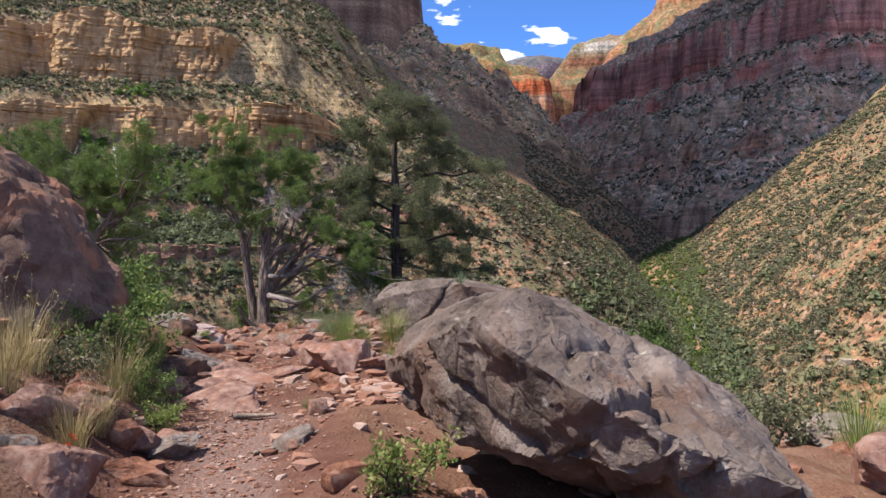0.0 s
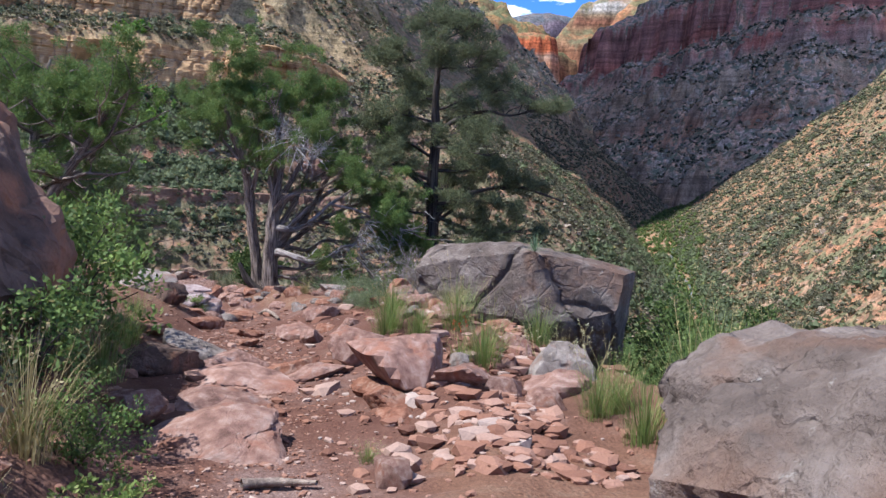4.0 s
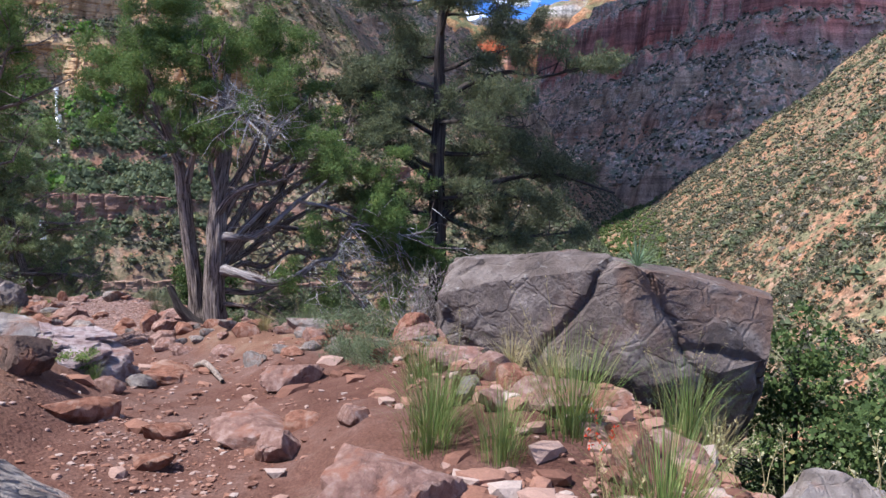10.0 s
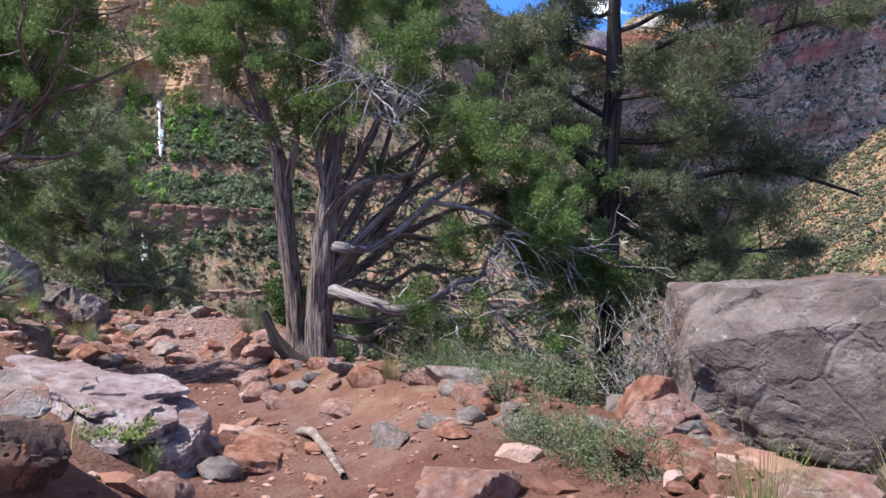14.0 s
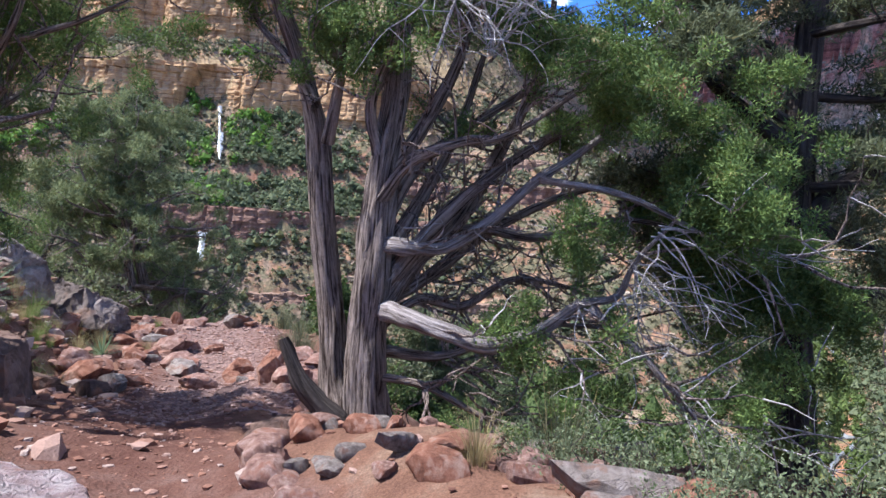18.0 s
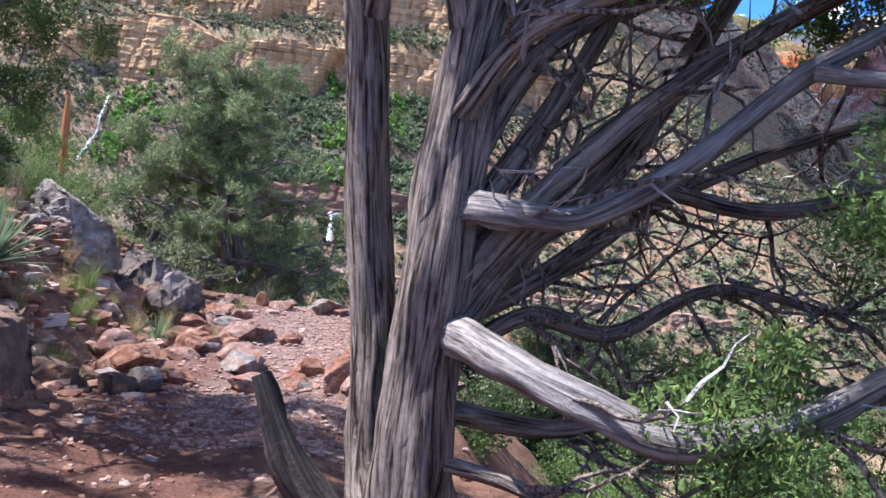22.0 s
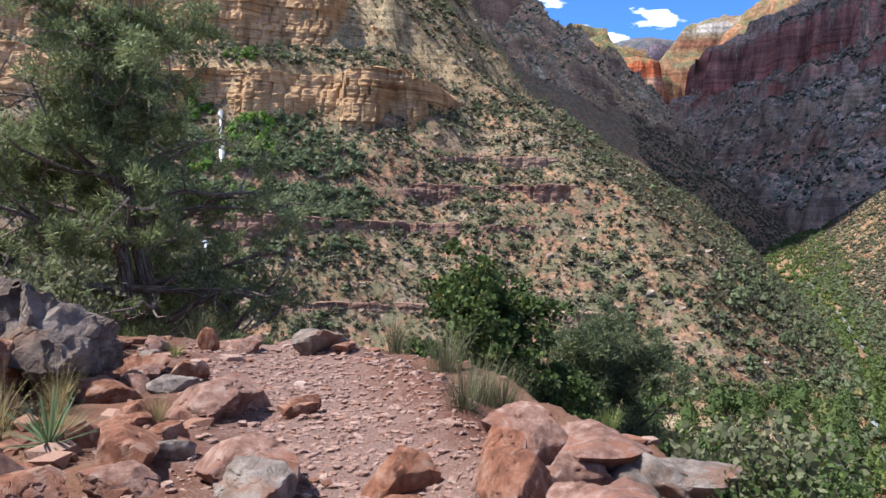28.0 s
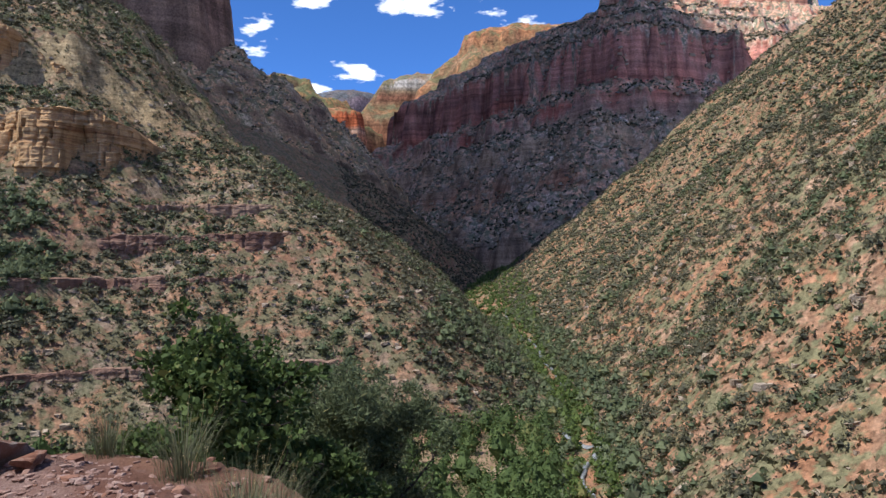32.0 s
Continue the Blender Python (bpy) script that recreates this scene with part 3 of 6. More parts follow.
def massif(name, poly, profile, cell, mat, label, rough, gully):
    """A rock mass on an outline: height by the distance inward, cut by gullies and buttresses."""
    px, py = [p[0] for p in poly], [p[1] for p in poly]
    rim = 4 * cell
    xs, zs = [a for a, b in profile], [b for a, b in profile]

    def height(x, y):
        d = to_line(x, y, poly + poly[:1])
        d = np.where(inside(x, y, poly), d, -d)
        skirt = np.maximum(-d, 0) * 3.5
        cut = np.abs(fbm(x / gully, y / gully, 0, 61, 4) - 0.5) * 2
        d = d + (0.35 - cut) * rough + (fbm(x / gully * 3.3, y / gully * 3.3, 0, 63, 4, 0.6) - 0.5) * rough * 0.75
        d = np.where(inside(x, y, poly), np.maximum(d, 0.0), d)
        z = np.interp(d, [-60 - rough] + xs, [zs[0] - 260] + zs)
        return z - skirt + (fbm(x / cell / 4, y / cell / 4, 0, 67, 3) - 0.5) * cell * 0.8

    HEIGHTS[name] = height
    return hill_sheet(name, min(px) - rim, max(px) + rim, min(py) - rim, max(py) + rim, cell, height,
                      lambda x, y: inside(x, y, poly) | (to_line(x, y, poly + poly[:1]) < rim), mat, label)


massif("talus_left", [(-900, 560), (-500, 585), (-250, 610), (-60, 640), (50, 715), (115, 850), (185, 1050), (230, 1250), (180, 1330), (50, 1150), (-40, 960), (-900, 960)],
       [(0, 65), (15, 108), (60, 164), (95, 206), (140, 243)], 6, WALL_L, "shaded talus slope with scattered shrubs", 40, 60)
# Unseen height above 450 m and left end added to shade canyon_wall_right.
massif("canyon_wall_left", [(-1500, 150), (-560, 150), (-380, 400), (-300, 690), (-120, 698), (-62, 725), (-40, 800), (-60, 1200), (-120, 2000), (-1500, 2000)],
       [(0, 150), (6, 220), (14, 300), (24, 405), (60, 430), (120, 450), (150, 700), (180, 1100), (215, 1600), (245, 2050), (330, 2400), (360, 2700)], 8, WALL_L,
       "brown canyon wall in shade above a talus slope, its unseen top added to cast shade", 26, 60)
massif("canyon_wall_right", [(340, 765), (262, 850), (240, 1000), (122, 1300), (-5, 1600), (20, 1900), (500, 2300), (1900, 2500), (2000, 800)],
       [(0, 25), (60, 72), (120, 116), (126, 128), (178, 172), (184, 190), (232, 228), (240, 255), (285, 285), (292, 330), (300, 368), (380, 405), (388, 430),
        (470, 462), (480, 488), (600, 525), (612, 556), (720, 596), (735, 690), (900, 780)], 7, WALL_DARK,
       "dark red canyon wall in shade with cliff bands", 84, 95)
massif("red_butte", [(60, 2430), (200, 2400), (290, 2390), (320, 2440), (330, 2560), (60, 2620)],
       [(0, 200), (8, 380), (18, 470), (30, 525), (60, 540), (120, 560)], 6, BUTTE, "sunlit red butte with pale lower cliffs", 26, 50)
massif("far_bench", [(-500, 2750), (0, 2700), (420, 2800), (520, 3000), (300, 3500), (-500, 3500)],
       [(0, 250), (60, 520), (75, 560), (150, 620), (165, 660), (260, 740), (280, 790), (400, 830)], 18, FAR_A, "far red benches below the rim", 120, 220)
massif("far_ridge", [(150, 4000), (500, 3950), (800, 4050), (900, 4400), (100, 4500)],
       [(0, 300), (60, 840), (75, 930), (120, 990), (260, 1040)], 22, FAR_B, "far ridge under the sky, haze-blue put into its colour", 60, 260)
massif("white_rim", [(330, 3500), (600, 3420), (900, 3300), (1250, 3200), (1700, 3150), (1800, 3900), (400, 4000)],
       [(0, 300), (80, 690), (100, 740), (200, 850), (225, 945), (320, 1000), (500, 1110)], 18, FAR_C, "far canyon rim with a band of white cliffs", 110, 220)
massif("far_orange_slope", [(470, 2720), (640, 2450), (1300, 2300), (2000, 2400), (2000, 3000), (900, 3050), (560, 2950)],
       [(0, 300), (40, 600), (60, 660), (130, 715), (145, 760), (240, 830), (260, 900), (420, 990)], 14, FAR_D,
       "layered orange far slope below the rim", 80, 160)

# ---- loose rocks along the trail: x, y, width, stone ----
START_ROCKS = (
        (-2.68, 9.62, 1.08, "P"), (-3.41, 12.45, 0.89, "P"), (-3.02, 7.31, 0.45, "R"), (-2.55, 6.99, 0.32, "R"), (-2.24, 7.22, 0.37, "L"), (-2.62,
    12.14, 0.54, "R"), (-1.64, 11.27, 0.41, "R"), (-1.21, 7.41, 0.21, "P"), (-0.56, 5.86, 0.24, "R"), (3.67, 7.67, 0.84, "L"), (-2.95, 6.42, 0.55,
    "P"), (-2.36, 5.66, 0.56, "P"), (-2.67, 5.83, 0.27, "L"), (-2.22, 6.4, 0.38, "R"),
)
SHADE_ROCKS = (
        (-1.47, 10.8, 0.38, "R"), (-1.3, 8.94, 0.29, "P"), (-1.18, 7.51, 0.31, "L"), (-2.98, 11.66, 1.07, "P"), (-1.29, 11.29, 0.59, "P"), (-2.52,
    7.07, 0.34, "P"), (-2.83, 6.91, 0.45, "P"), (-2.3, 7.35, 0.32, "P"), (-3.29, 7.72, 0.44, "R"),
)
BEND_ROCKS = (
        (-2.95, 10.66, 0.81, "P"), (-3.71, 12.45, 0.93, "L"), (-3.91, 11.62, 0.59, "D"), (-2.49, 12.01, 0.74, "P"), (-1.89, 12.53, 0.57, "P"), (-1.31,
    11.33, 0.77, "P"), (-1.41, 10.55, 0.45, "R"), (0.19, 12.47, 0.79, "L"), (-3.38, 10.04, 0.6, "P"), (-4.66, 17.33, 0.65, "R"), (-2.9, 14.26, 0.6,
    "P"), (-3.53, 13.76, 0.25, "R"), (-0.83, 11.01, 0.36, "P"), (-0.4, 11.82, 0.38, "P"), (-4.63, 12.55, 0.4, "D"), (-0.1, 11.31, 0.35, "P"), (-0.88,
    12.25, 0.3, "L"), (-4.57, 13.34, 0.38, "R"),
)
BROAD_ROCKS = (
        (-2.94, 15.84, 0.38, "P"), (-4.63, 17.25, 0.56, "R"), (-2.97, 14.35, 0.6, "P"), (-3.7, 14.51, 0.32, "R"), (-4.35, 14.89, 0.31, "R"), (-4.71,
    15.98, 0.32, "P"), (-5.11, 15.17, 0.58, "D"), (-1.85, 16.55, 0.47, "P"), (-1.15, 13.92, 0.36, "R"), (-1.33, 13.61, 0.25, "P"), (-2.26, 13.87, 0.2,
    "P"), (-5.36, 19.54, 0.4, "P"), (-4.71, 16.72, 0.29, "L"), (-2.68, 14.29, 0.25, "R"), (-1.45, 14.04, 0.2, "L"), (-3.64, 17.2, 0.24, "L"), (-3.19,
    16.9, 0.2, "R"), (-4.32, 18.61, 0.28, "P"), (-2.73, 13.82, 0.37, "P"), (-1.25, 14.74, 0.23, "R"),
)
ROOT_ROCKS = (
        (-3.32, 17.2, 0.17, "L"), (-5.32, 19.34, 0.32, "P"), (-5.22, 19.93, 0.35, "R"), (-4.39, 18.64, 0.23, "P"), (-4.8, 19.25, 0.16, "L"), (-4.15,
    19.02, 0.29, "R"), (-2.94, 20.07, 0.39, "L"), (-2.19, 16.68, 0.19, "L"), (-3.49, 17.03, 0.12, "L"),
)
TREE_ROCKS = (
        (-5.48, 19.81, 0.34, "P"), (-5.27, 20.12, 0.31, "P"), (-4.43, 19.06, 0.13, "P"), (-4.76, 19.36, 0.16, "L"), (-4.09, 19.27, 0.3, "R"), (-4.36,
    19.27, 0.15, "L"), (-3.72, 19.15, 0.18, "P"), (-4.82, 19.89, 0.22, "R"), (-3.27, 19.61, 0.2, "L"),
)
BANK_ROCKS = (
        (-10.82, 24.22, 0.73, "D"), (-10.93, 22.91, 0.58, "D"), (-9.92, 24.47, 0.55, "D"), (-9.9, 24.88, 0.53, "L"), (-9.82, 25.34, 0.5, "R"),
    (-10.76, 25.61, 0.73, "R"), (-10.37, 26.23, 0.46, "P"), (-9.57, 26.48, 0.68, "L"), (-8.94, 25.78, 0.61, "P"), (-8.57, 26.21, 0.42, "R"), (-7.98,
    26.21, 0.61, "R"), (-8.05, 27.9, 0.51, "P"), (-7.45, 27.33, 0.64, "P"), (-7.58, 26.05, 0.54, "P"), (-7.29, 26.37, 0.46, "P"), (-6.9, 27.04, 0.5,
    "L"), (-10.1, 28.59, 0.33, "R"), (-11.62, 28.98, 0.36, "L"), (-11.88, 31.55, 0.49, "P"), (-10.83, 31.4, 0.57, "L"), (-11.67, 29.64, 0.34, "R"),
    (-10.83, 28.35, 0.81, "P"), (-12.71, 29.02, 0.42, "R"), (-11.5, 24.05, 0.4, "P"), (-12.95, 28.17, 0.89, "R"), (-7.46, 25.68, 0.42, "P"), (-12.16,
    29.4, 0.43, "P"), (-11.3, 27.13, 0.34, "R"), (-10.64, 27.19, 0.26, "R"), (-11.2, 24.94, 0.43, "R"), (-8.28, 25.88, 0.2, "L"), (-7.05, 26.37, 0.36,
    "P"), (-11.89, 26.22, 0.38, "R"), (-11.35, 27.95, 0.36, "R"),
)
POINT_ROCKS = (
        (-7.65, 26.9, 0.47, "P"), (-10.54, 26.53, 0.54, "R"), (-10.65, 27.22, 0.39, "R"), (-11.93, 28.51, 0.46, "R"), (-11.16, 27.41, 0.28, "R"),
    (-7.21, 26.97, 0.41, "L"), (-8.13, 26.52, 0.4, "P"), (-9.71, 26.63, 0.66, "P"), (-10.69, 28.77, 0.33, "P"), (-12.74, 29.19, 0.65, "P"), (-12.42,
    29.74, 0.4, "R"), (-11.23, 27.8, 0.3, "R"), (-10.35, 26.89, 0.2, "L"), (-10.37, 31.11, 0.28, "R"),
)


# ---- rocks ----
SPHERES = {}


def sphere(sub):
    if sub not in SPHERES:
        bm = bmesh.new()
        bmesh.ops.create_icosphere(bm, subdivisions=sub, radius=1)
        SPHERES[sub] = (np.array([v.co[:] for v in bm.verts]), np.array([[v.index for v in f.verts] for f in bm.faces]))
        bm.free()
    return SPHERES[sub]


def cut_stone(normals, dists, sub, rough, freq, seed, sharp=16, beds=0.0, chips=0):
    """A stone bounded by planes, its edges worn round and its faces uneven."""
    dirs, faces = sphere(sub)
    n = np.asarray(normals, float)
    n = n / np.linalg.norm(n, axis=1)[:, None]
    f = np.clip(dirs @ n.T, 0, None) / np.asarray(dists)[None, :]
    r = (f ** sharp).sum(1) ** (-1 / sharp) if sharp < 30 else 1 / f.max(1)
    v = dirs * r[:, None]
    if chips:
        g = np.random.default_rng(seed)
        for k in g.normal(size=(chips, 3)):
            k = k / np.linalg.norm(k)
            s = v @ k
            limit = s.max() * g.uniform(0.8, 0.97)
            v = v * np.where(s > limit, limit / np.maximum(s, 1e-6), 1.0)[:, None]
    p = v * freq
    q = p * 3.4
    crag = 1 - 2 * np.abs(fbm(q[:, 0], q[:, 1], q[:, 2], seed + 3, 4, 0.6) - 0.5)
    disp = (fbm(p[:, 0], p[:, 1], p[:, 2], seed, 6, 0.6) - 0.5) * rough
    ridge = np.abs(fbm(p[:, 0] * 0.7, p[:, 1] * 0.7, p[:, 2] * 0.7, seed + 9, 3) - 0.5)
    disp = disp - rough * 0.45 * np.clip(0.03 - ridge, 0, 1) / 0.03
    disp = disp - rough * 0.25 * (crag - 0.8)
    if beds:
        rows = v[:, 2] * 8 + v[:, 0] * 0.8 + 1.6 * vnoise(p[:, 0] * 0.4, p[:, 1] * 0.4, p[:, 2] * 0.4, seed + 5)
        disp = disp + beds * ((rows % 1.0) ** 0.6 - 0.6) * (1 - np.abs(dirs[:, 2])) * (0.4 + vnoise(p[:, 0], p[:, 1], p[:, 2], seed + 6))
    return v + dirs * disp[:, None], faces


def random_stone(seed, sub=3, flat=0.62, rough=0.2, planes=15):
    g = np.random.default_rng(seed)
    n = g.normal(size=(planes, 3))
    n = np.concatenate([n, [[0, 0, 1], [0, 0, -1], [0.2, 0.1, 1]]])
    d = np.concatenate([g.uniform(0.62, 1.0, planes), [0.8, 0.8, 0.75]])
    v, f = cut_stone(n, d, sub, rough * 0.8, 1.9, seed, 60)
    return v * np.array([1, g.uniform(0.65, 0.95), flat]), f


STONES = [random_stone(100 + i, (5, 4)[i % 2] if i < 6 else 3, (0.62, 0.75, 0.5, 0.85)[i % 4]) for i in range(12)]
STONE_MESH = {}
KINDS = {"R": (RED, "rust-red sandstone rock"), "P": (PINK, "pinkish weathered sandstone rock"), "L": (PALE, "pale grey limestone rock"),
         "D": (DARKROCK, "dark brown stone rock"), "G": (GRAY, "grey limestone rock")}


def rock(x, y, width, kind, sink=0.3, turn=None, where="beside the dirt trail", tall=1.0):
    g = random.Random(int(x * 1000) * 31 + int(y * 1000))
    i = g.randrange(6) if width > 0.35 else 6 + g.randrange(6)
    mat, text = KINDS[kind]
    if (i, kind) not in STONE_MESH:
        ob = make("rock", STONES[i][0], STONES[i][1], mat, smooth=True)
        ob.data.set_sharp_from_angle(angle=radians(26))
        STONE_MESH[i, kind] = ob.data
    else:
        ob = new("rock", STONE_MESH[i, kind])
    s = width / (1.75 if width < 0.4 else 2.05)
    tall = tall * (1.35 if width > 0.5 else 1.15)
    if y < 19 and abs(x - float(trail_x(y))) < 1.0 and width > 0.4:
        tall, sink = 0.6, 0.24
    ob.location = (x, y, float(near_height(x, y)) + s * (0.5 * tall - sink * 1.3))
    ob.rotation_euler = (g.uniform(-0.25, 0.25), g.uniform(-0.25, 0.25), g.uniform(0, 6.3) if turn is None else turn)
    ob.scale = (s, s * g.uniform(0.85, 1.1), s * g.uniform(0.85, 1.15) * tall)
    size = "large " if width > 0.6 else "small " if width < 0.3 else ""
    return tagged(ob, f"{size}{text} {where}", "rock", "rocks along the trail")


for rows, where in ((START_ROCKS, "beside the start of the trail"), (SHADE_ROCKS, "on the narrow gravel trail"), (BEND_ROCKS, "lining the trail bend"),
                    (BROAD_ROCKS, "set in the red dirt trail"), (ROOT_ROCKS, "near the juniper roots"), (TREE_ROCKS, "below the juniper trunk"),
                    (BANK_ROCKS, "on the trail bank"), (POINT_ROCKS, "at the trail's outer point")):
    for x, y, w, k in rows:
        rock(x, y, w, k, where=where)
for x, y, w in ((-5.75, 20.9, 0.5), (-5.95, 21.35, 0.42), (-5.55, 21.3, 0.45), (-5.5, 20.75, 0.3), (-6.0, 21.0, 0.3)):
    rock(x, y, w, "D", where="piled against the juniper trunk")
rock(0.2, 12.2, 0.95, "P", 0.3, 0.5, "lying below the big boulder", 0.5), rock(3.6, 8.2, 0.5, "P"), rock(3.1, 5.6, 0.85, "P"), rock(3.7, 6.2, 0.5, "L"), rock(3.4, 6.9, 0.4, "R")
for x, y, w, k, up in ((-7.85, 27.2, 0.5, "P", 1.1), (-7.35, 27.4, 0.5, "P", 0.8), (-7.0, 27.0, 0.5, "L", 0.8), (-8.05, 26.6, 0.55, "R", 1.0), (-10.93, 31.52, 0.5, "L", 1.2), (-11.9, 31.5, 0.5, "P", 0.9),
                       (-10.1, 28.67, 0.3, "R", 1.1), (-8.73, 26.73, 0.5, "R", 1.1), (-12.9, 31.0, 0.45, "P", 1.0), (-12.6, 30.4, 0.4, "L", 1.0), (-12.3, 29.7, 0.45, "R", 1.0), (-11.9, 28.9, 0.4, "P", 1.0)):
    rock(x, y, w, k, 0.25, None, "at the trail's outer point", up)
g = random.Random(12)
for _ in range(125):
    y = g.uniform(20.5, 31.0)
    x = float(trail_x(y)) - g.uniform(1.9, 6.0)
    rock(x, y, 0.1 + 0.42 * g.random() ** 2.4, g.choice("RRRPPL"), where="on the stony uphill bank")
for _ in range(26):
    y = g.uniform(18.9, 20.3)
    rock(g.uniform(-5.3, -3.2), y, g.uniform(0.1, 0.24), g.choice("RPPL"), where="in the dirt below the juniper")
for x, y, w, k in ((-1.0, 13.6, 0.42, "P"), (-0.6, 13.2, 0.38, "R"), (-1.3, 14.2, 0.32, "P"), (-0.4, 14.5, 0.36, "R"), (-1.6, 15.0, 0.38, "P"), (-0.2, 13.6, 0.3, "P"), (-1.9, 15.8, 0.34, "R")):
    rock(x, y, w, k, where="in the rubble before the big boulder")
rock(-5.55, 15.45, 0.8, "L", 0.2, 0.3, "before the layered slab", 0.9), rock(-1.8, 16.7, 0.44, "R", 0.2, 0.8, "against the foot of the big boulder", 1.1), rock(-4.5, 17.0, 0.46, "R", 0.2, 0.1, "beside the layered slab", 0.9)
g = random.Random(19)
for _ in range(34):
    rock(g.uniform(-2.15, -1.45), g.uniform(15.4, 16.7), g.uniform(0.07, 0.19), g.choice("RPPL"), where="in the rubble below the big boulder")
for _ in range(26):
    y = g.uniform(17.0, 19.2)
    rock(-2.35 - (y - 16.5) * 0.42 + g.gauss(0, 0.28), y, g.uniform(0.1, 0.34), g.choice("RRPPL"), where="along the trail's outer edge")
spire = rock(-12.29, 31.3, 0.34, "R", 0.0, 0.4, "standing upright at the point")
spire.scale = (0.17, 0.14, 0.42)


def boulder(name, corners, mat, label, grain=0.06, rough=0.1, freq=1.3, seed=5, beds=0.0, chips=14, flakes=0.4, cracks=0):
    """A great boulder: the hull of its corners with chipped edges, flaking faces and cracks."""
    g = np.random.default_rng(seed)
    mid = sum((Vector(c) for c in corners), Vector()) / len(corners)
    pts = [Vector(c) - mid for c in corners]
    size = max(p.length for p in pts)
    for k in range(chips + 1):
        bm = bmesh.new()
        for c in pts:
            bm.verts.new(c)
        hull = bmesh.ops.convex_hull(bm, input=bm.verts)
        bmesh.ops.delete(bm, geom=[v for v in bm.verts if not v.link_faces], context="VERTS")
        if k < chips:
            n = Vector(g.normal(size=3)).normalized()
            top = max(v.co.dot(n) for v in bm.verts) - size * g.uniform(0.012, 0.055)
            bmesh.ops.bisect_plane(bm, geom=[*bm.verts, *bm.edges, *bm.faces], plane_co=n * top, plane_no=n, clear_outer=True)
            pts = [v.co.copy() for v in bm.verts]
            bm.free()
    for _ in range(8):
        long = [ed for ed in bm.edges if ed.calc_length() > grain * 1.5]
        if not long:
            break
        bmesh.ops.subdivide_edges(bm, edges=long, cuts=1)
        bmesh.ops.triangulate(bm, faces=[f for f in bm.faces if len(f.verts) > 3])
    bmesh.ops.recalc_face_normals(bm, faces=bm.faces)
    bm.normal_update()
    bm.verts.index_update()
    v = np.array([w.co[:] for w in bm.verts])
    n = np.array([w.normal[:] for w in bm.verts])
    f = np.array([[w.index for w in t.verts] for t in bm.faces])
    bm.free()
    p = v * freq
    low = fbm(p[:, 0], p[:, 1], p[:, 2], seed, 5, 0.6)
    flake = fbm(p[:, 0] * 1.3 + 7, p[:, 1] * 1.3, p[:, 2] * 2.4, seed + 3, 5, 0.6) * 9
    plate = np.floor(flake) + ss(0.75, 1.0, flake % 1.0)
    ridge = np.abs(fbm(p[:, 0] * 0.8, p[:, 1] * 0.8, p[:, 2] * 0.8, seed + 9, 4) - 0.5)
    disp = rough * ((low - 0.5) * 0.9 + (plate / 9 - 0.5) * flakes - 0.12 * np.clip(1 - ridge / 0.006, 0, 1))
    disp = disp + rough * 0.45 * (fbm(p[:, 0] * 4.3, p[:, 1] * 4.3, p[:, 2] * 4.3, seed + 14, 4, 0.65) - 0.5) + rough * 0.35 * np.abs(fbm(p[:, 0] * 2.1, p[:, 1] * 2.1, p[:, 2] * 2.1, seed + 17, 4, 0.6) - 0.5)
    for k in range(cracks):
        way = g.normal(size=3) * ((1, 1, 0.25) if k % 2 else (0.3, 0.3, 1))
        way = way / np.linalg.norm(way)
        s = v @ way - g.uniform(-0.4, 0.4) * size + (fbm(p[:, 0] * 1.1, p[:, 1] * 1.1, p[:, 2] * 1.1, seed + 20 + k, 4, 0.6) - 0.5) * 0.35
        there = ss(0.42, 0.56, vnoise(v[:, 0] * 0.9, v[:, 1] * 0.9, v[:, 2] * 0.9, seed + 40 + k))
        disp = disp - there * (0.055 * np.exp(-(s / 0.036) ** 2) + 0.03 * np.exp(-np.maximum(s, 0) / 0.25) * ss(-0.03, 0.03, s))
    if beds:
        rows = v[:, 2] * 8 + v[:, 0] * 0.8 + 1.8 * vnoise(p[:, 0] * 0.5, p[:, 1] * 0.5, p[:, 2] * 0.5, seed + 5)
        disp = disp + beds * ((rows % 1.0) ** 0.6 - 0.6) * (1 - 0.45 * np.abs(n[:, 2])) * vnoise(p[:, 0] * 0.9, p[:, 1] * 0.9, p[:, 2] * 0.9, seed + 6)
    ob = make(name, v + n * disp[:, None], f, mat, smooth=True)
    ob.data.set_sharp_from_angle(angle=radians(32))
    ob.location = mid
    return tagged(ob, label, "boulder")


boulder("boulder", [(-0.33, 6.78, 0.13), (-0.2, 7.4, 0.34), (0.02, 7.56, 0.43), (-0.05, 5.96, 0.37), (0.17, 5.5, 0.5), (0.32, 5.04, 0.68), (0.62, 5.25, 0.84), (0.46, 4.78, 0.55), (0.78, 4.5, 0.38),
                    (1.15, 4.22, 0.21), (1.9, 4.4, -0.1), (2.05, 5.5, 0.04), (1.5, 5.3, 0.37), (1.96, 6.0, 0.15), (1.1, 6.6, 0.55), (0.7, 7.6, 0.5), (-0.19, 6.85, -0.25), (0.12, 6.0, -0.2), (0.55, 5.05, -0.1),
                    (0.95, 4.45, -0.04), (1.35, 4.35, -0.16), (1.9, 4.55, -0.26), (0.66, 6.5, -0.5), (2.3, 6.4, -0.8), (0.4, 7.4, -0.7), (1.4, 5.6, -0.6), (2.1, 5.6, -0.55)], GRAY,
        "huge slanted grey limestone boulder overhanging the red dirt", 0.03, 0.16, 1.8, 5, 0.0, 5, 0.2, 9)
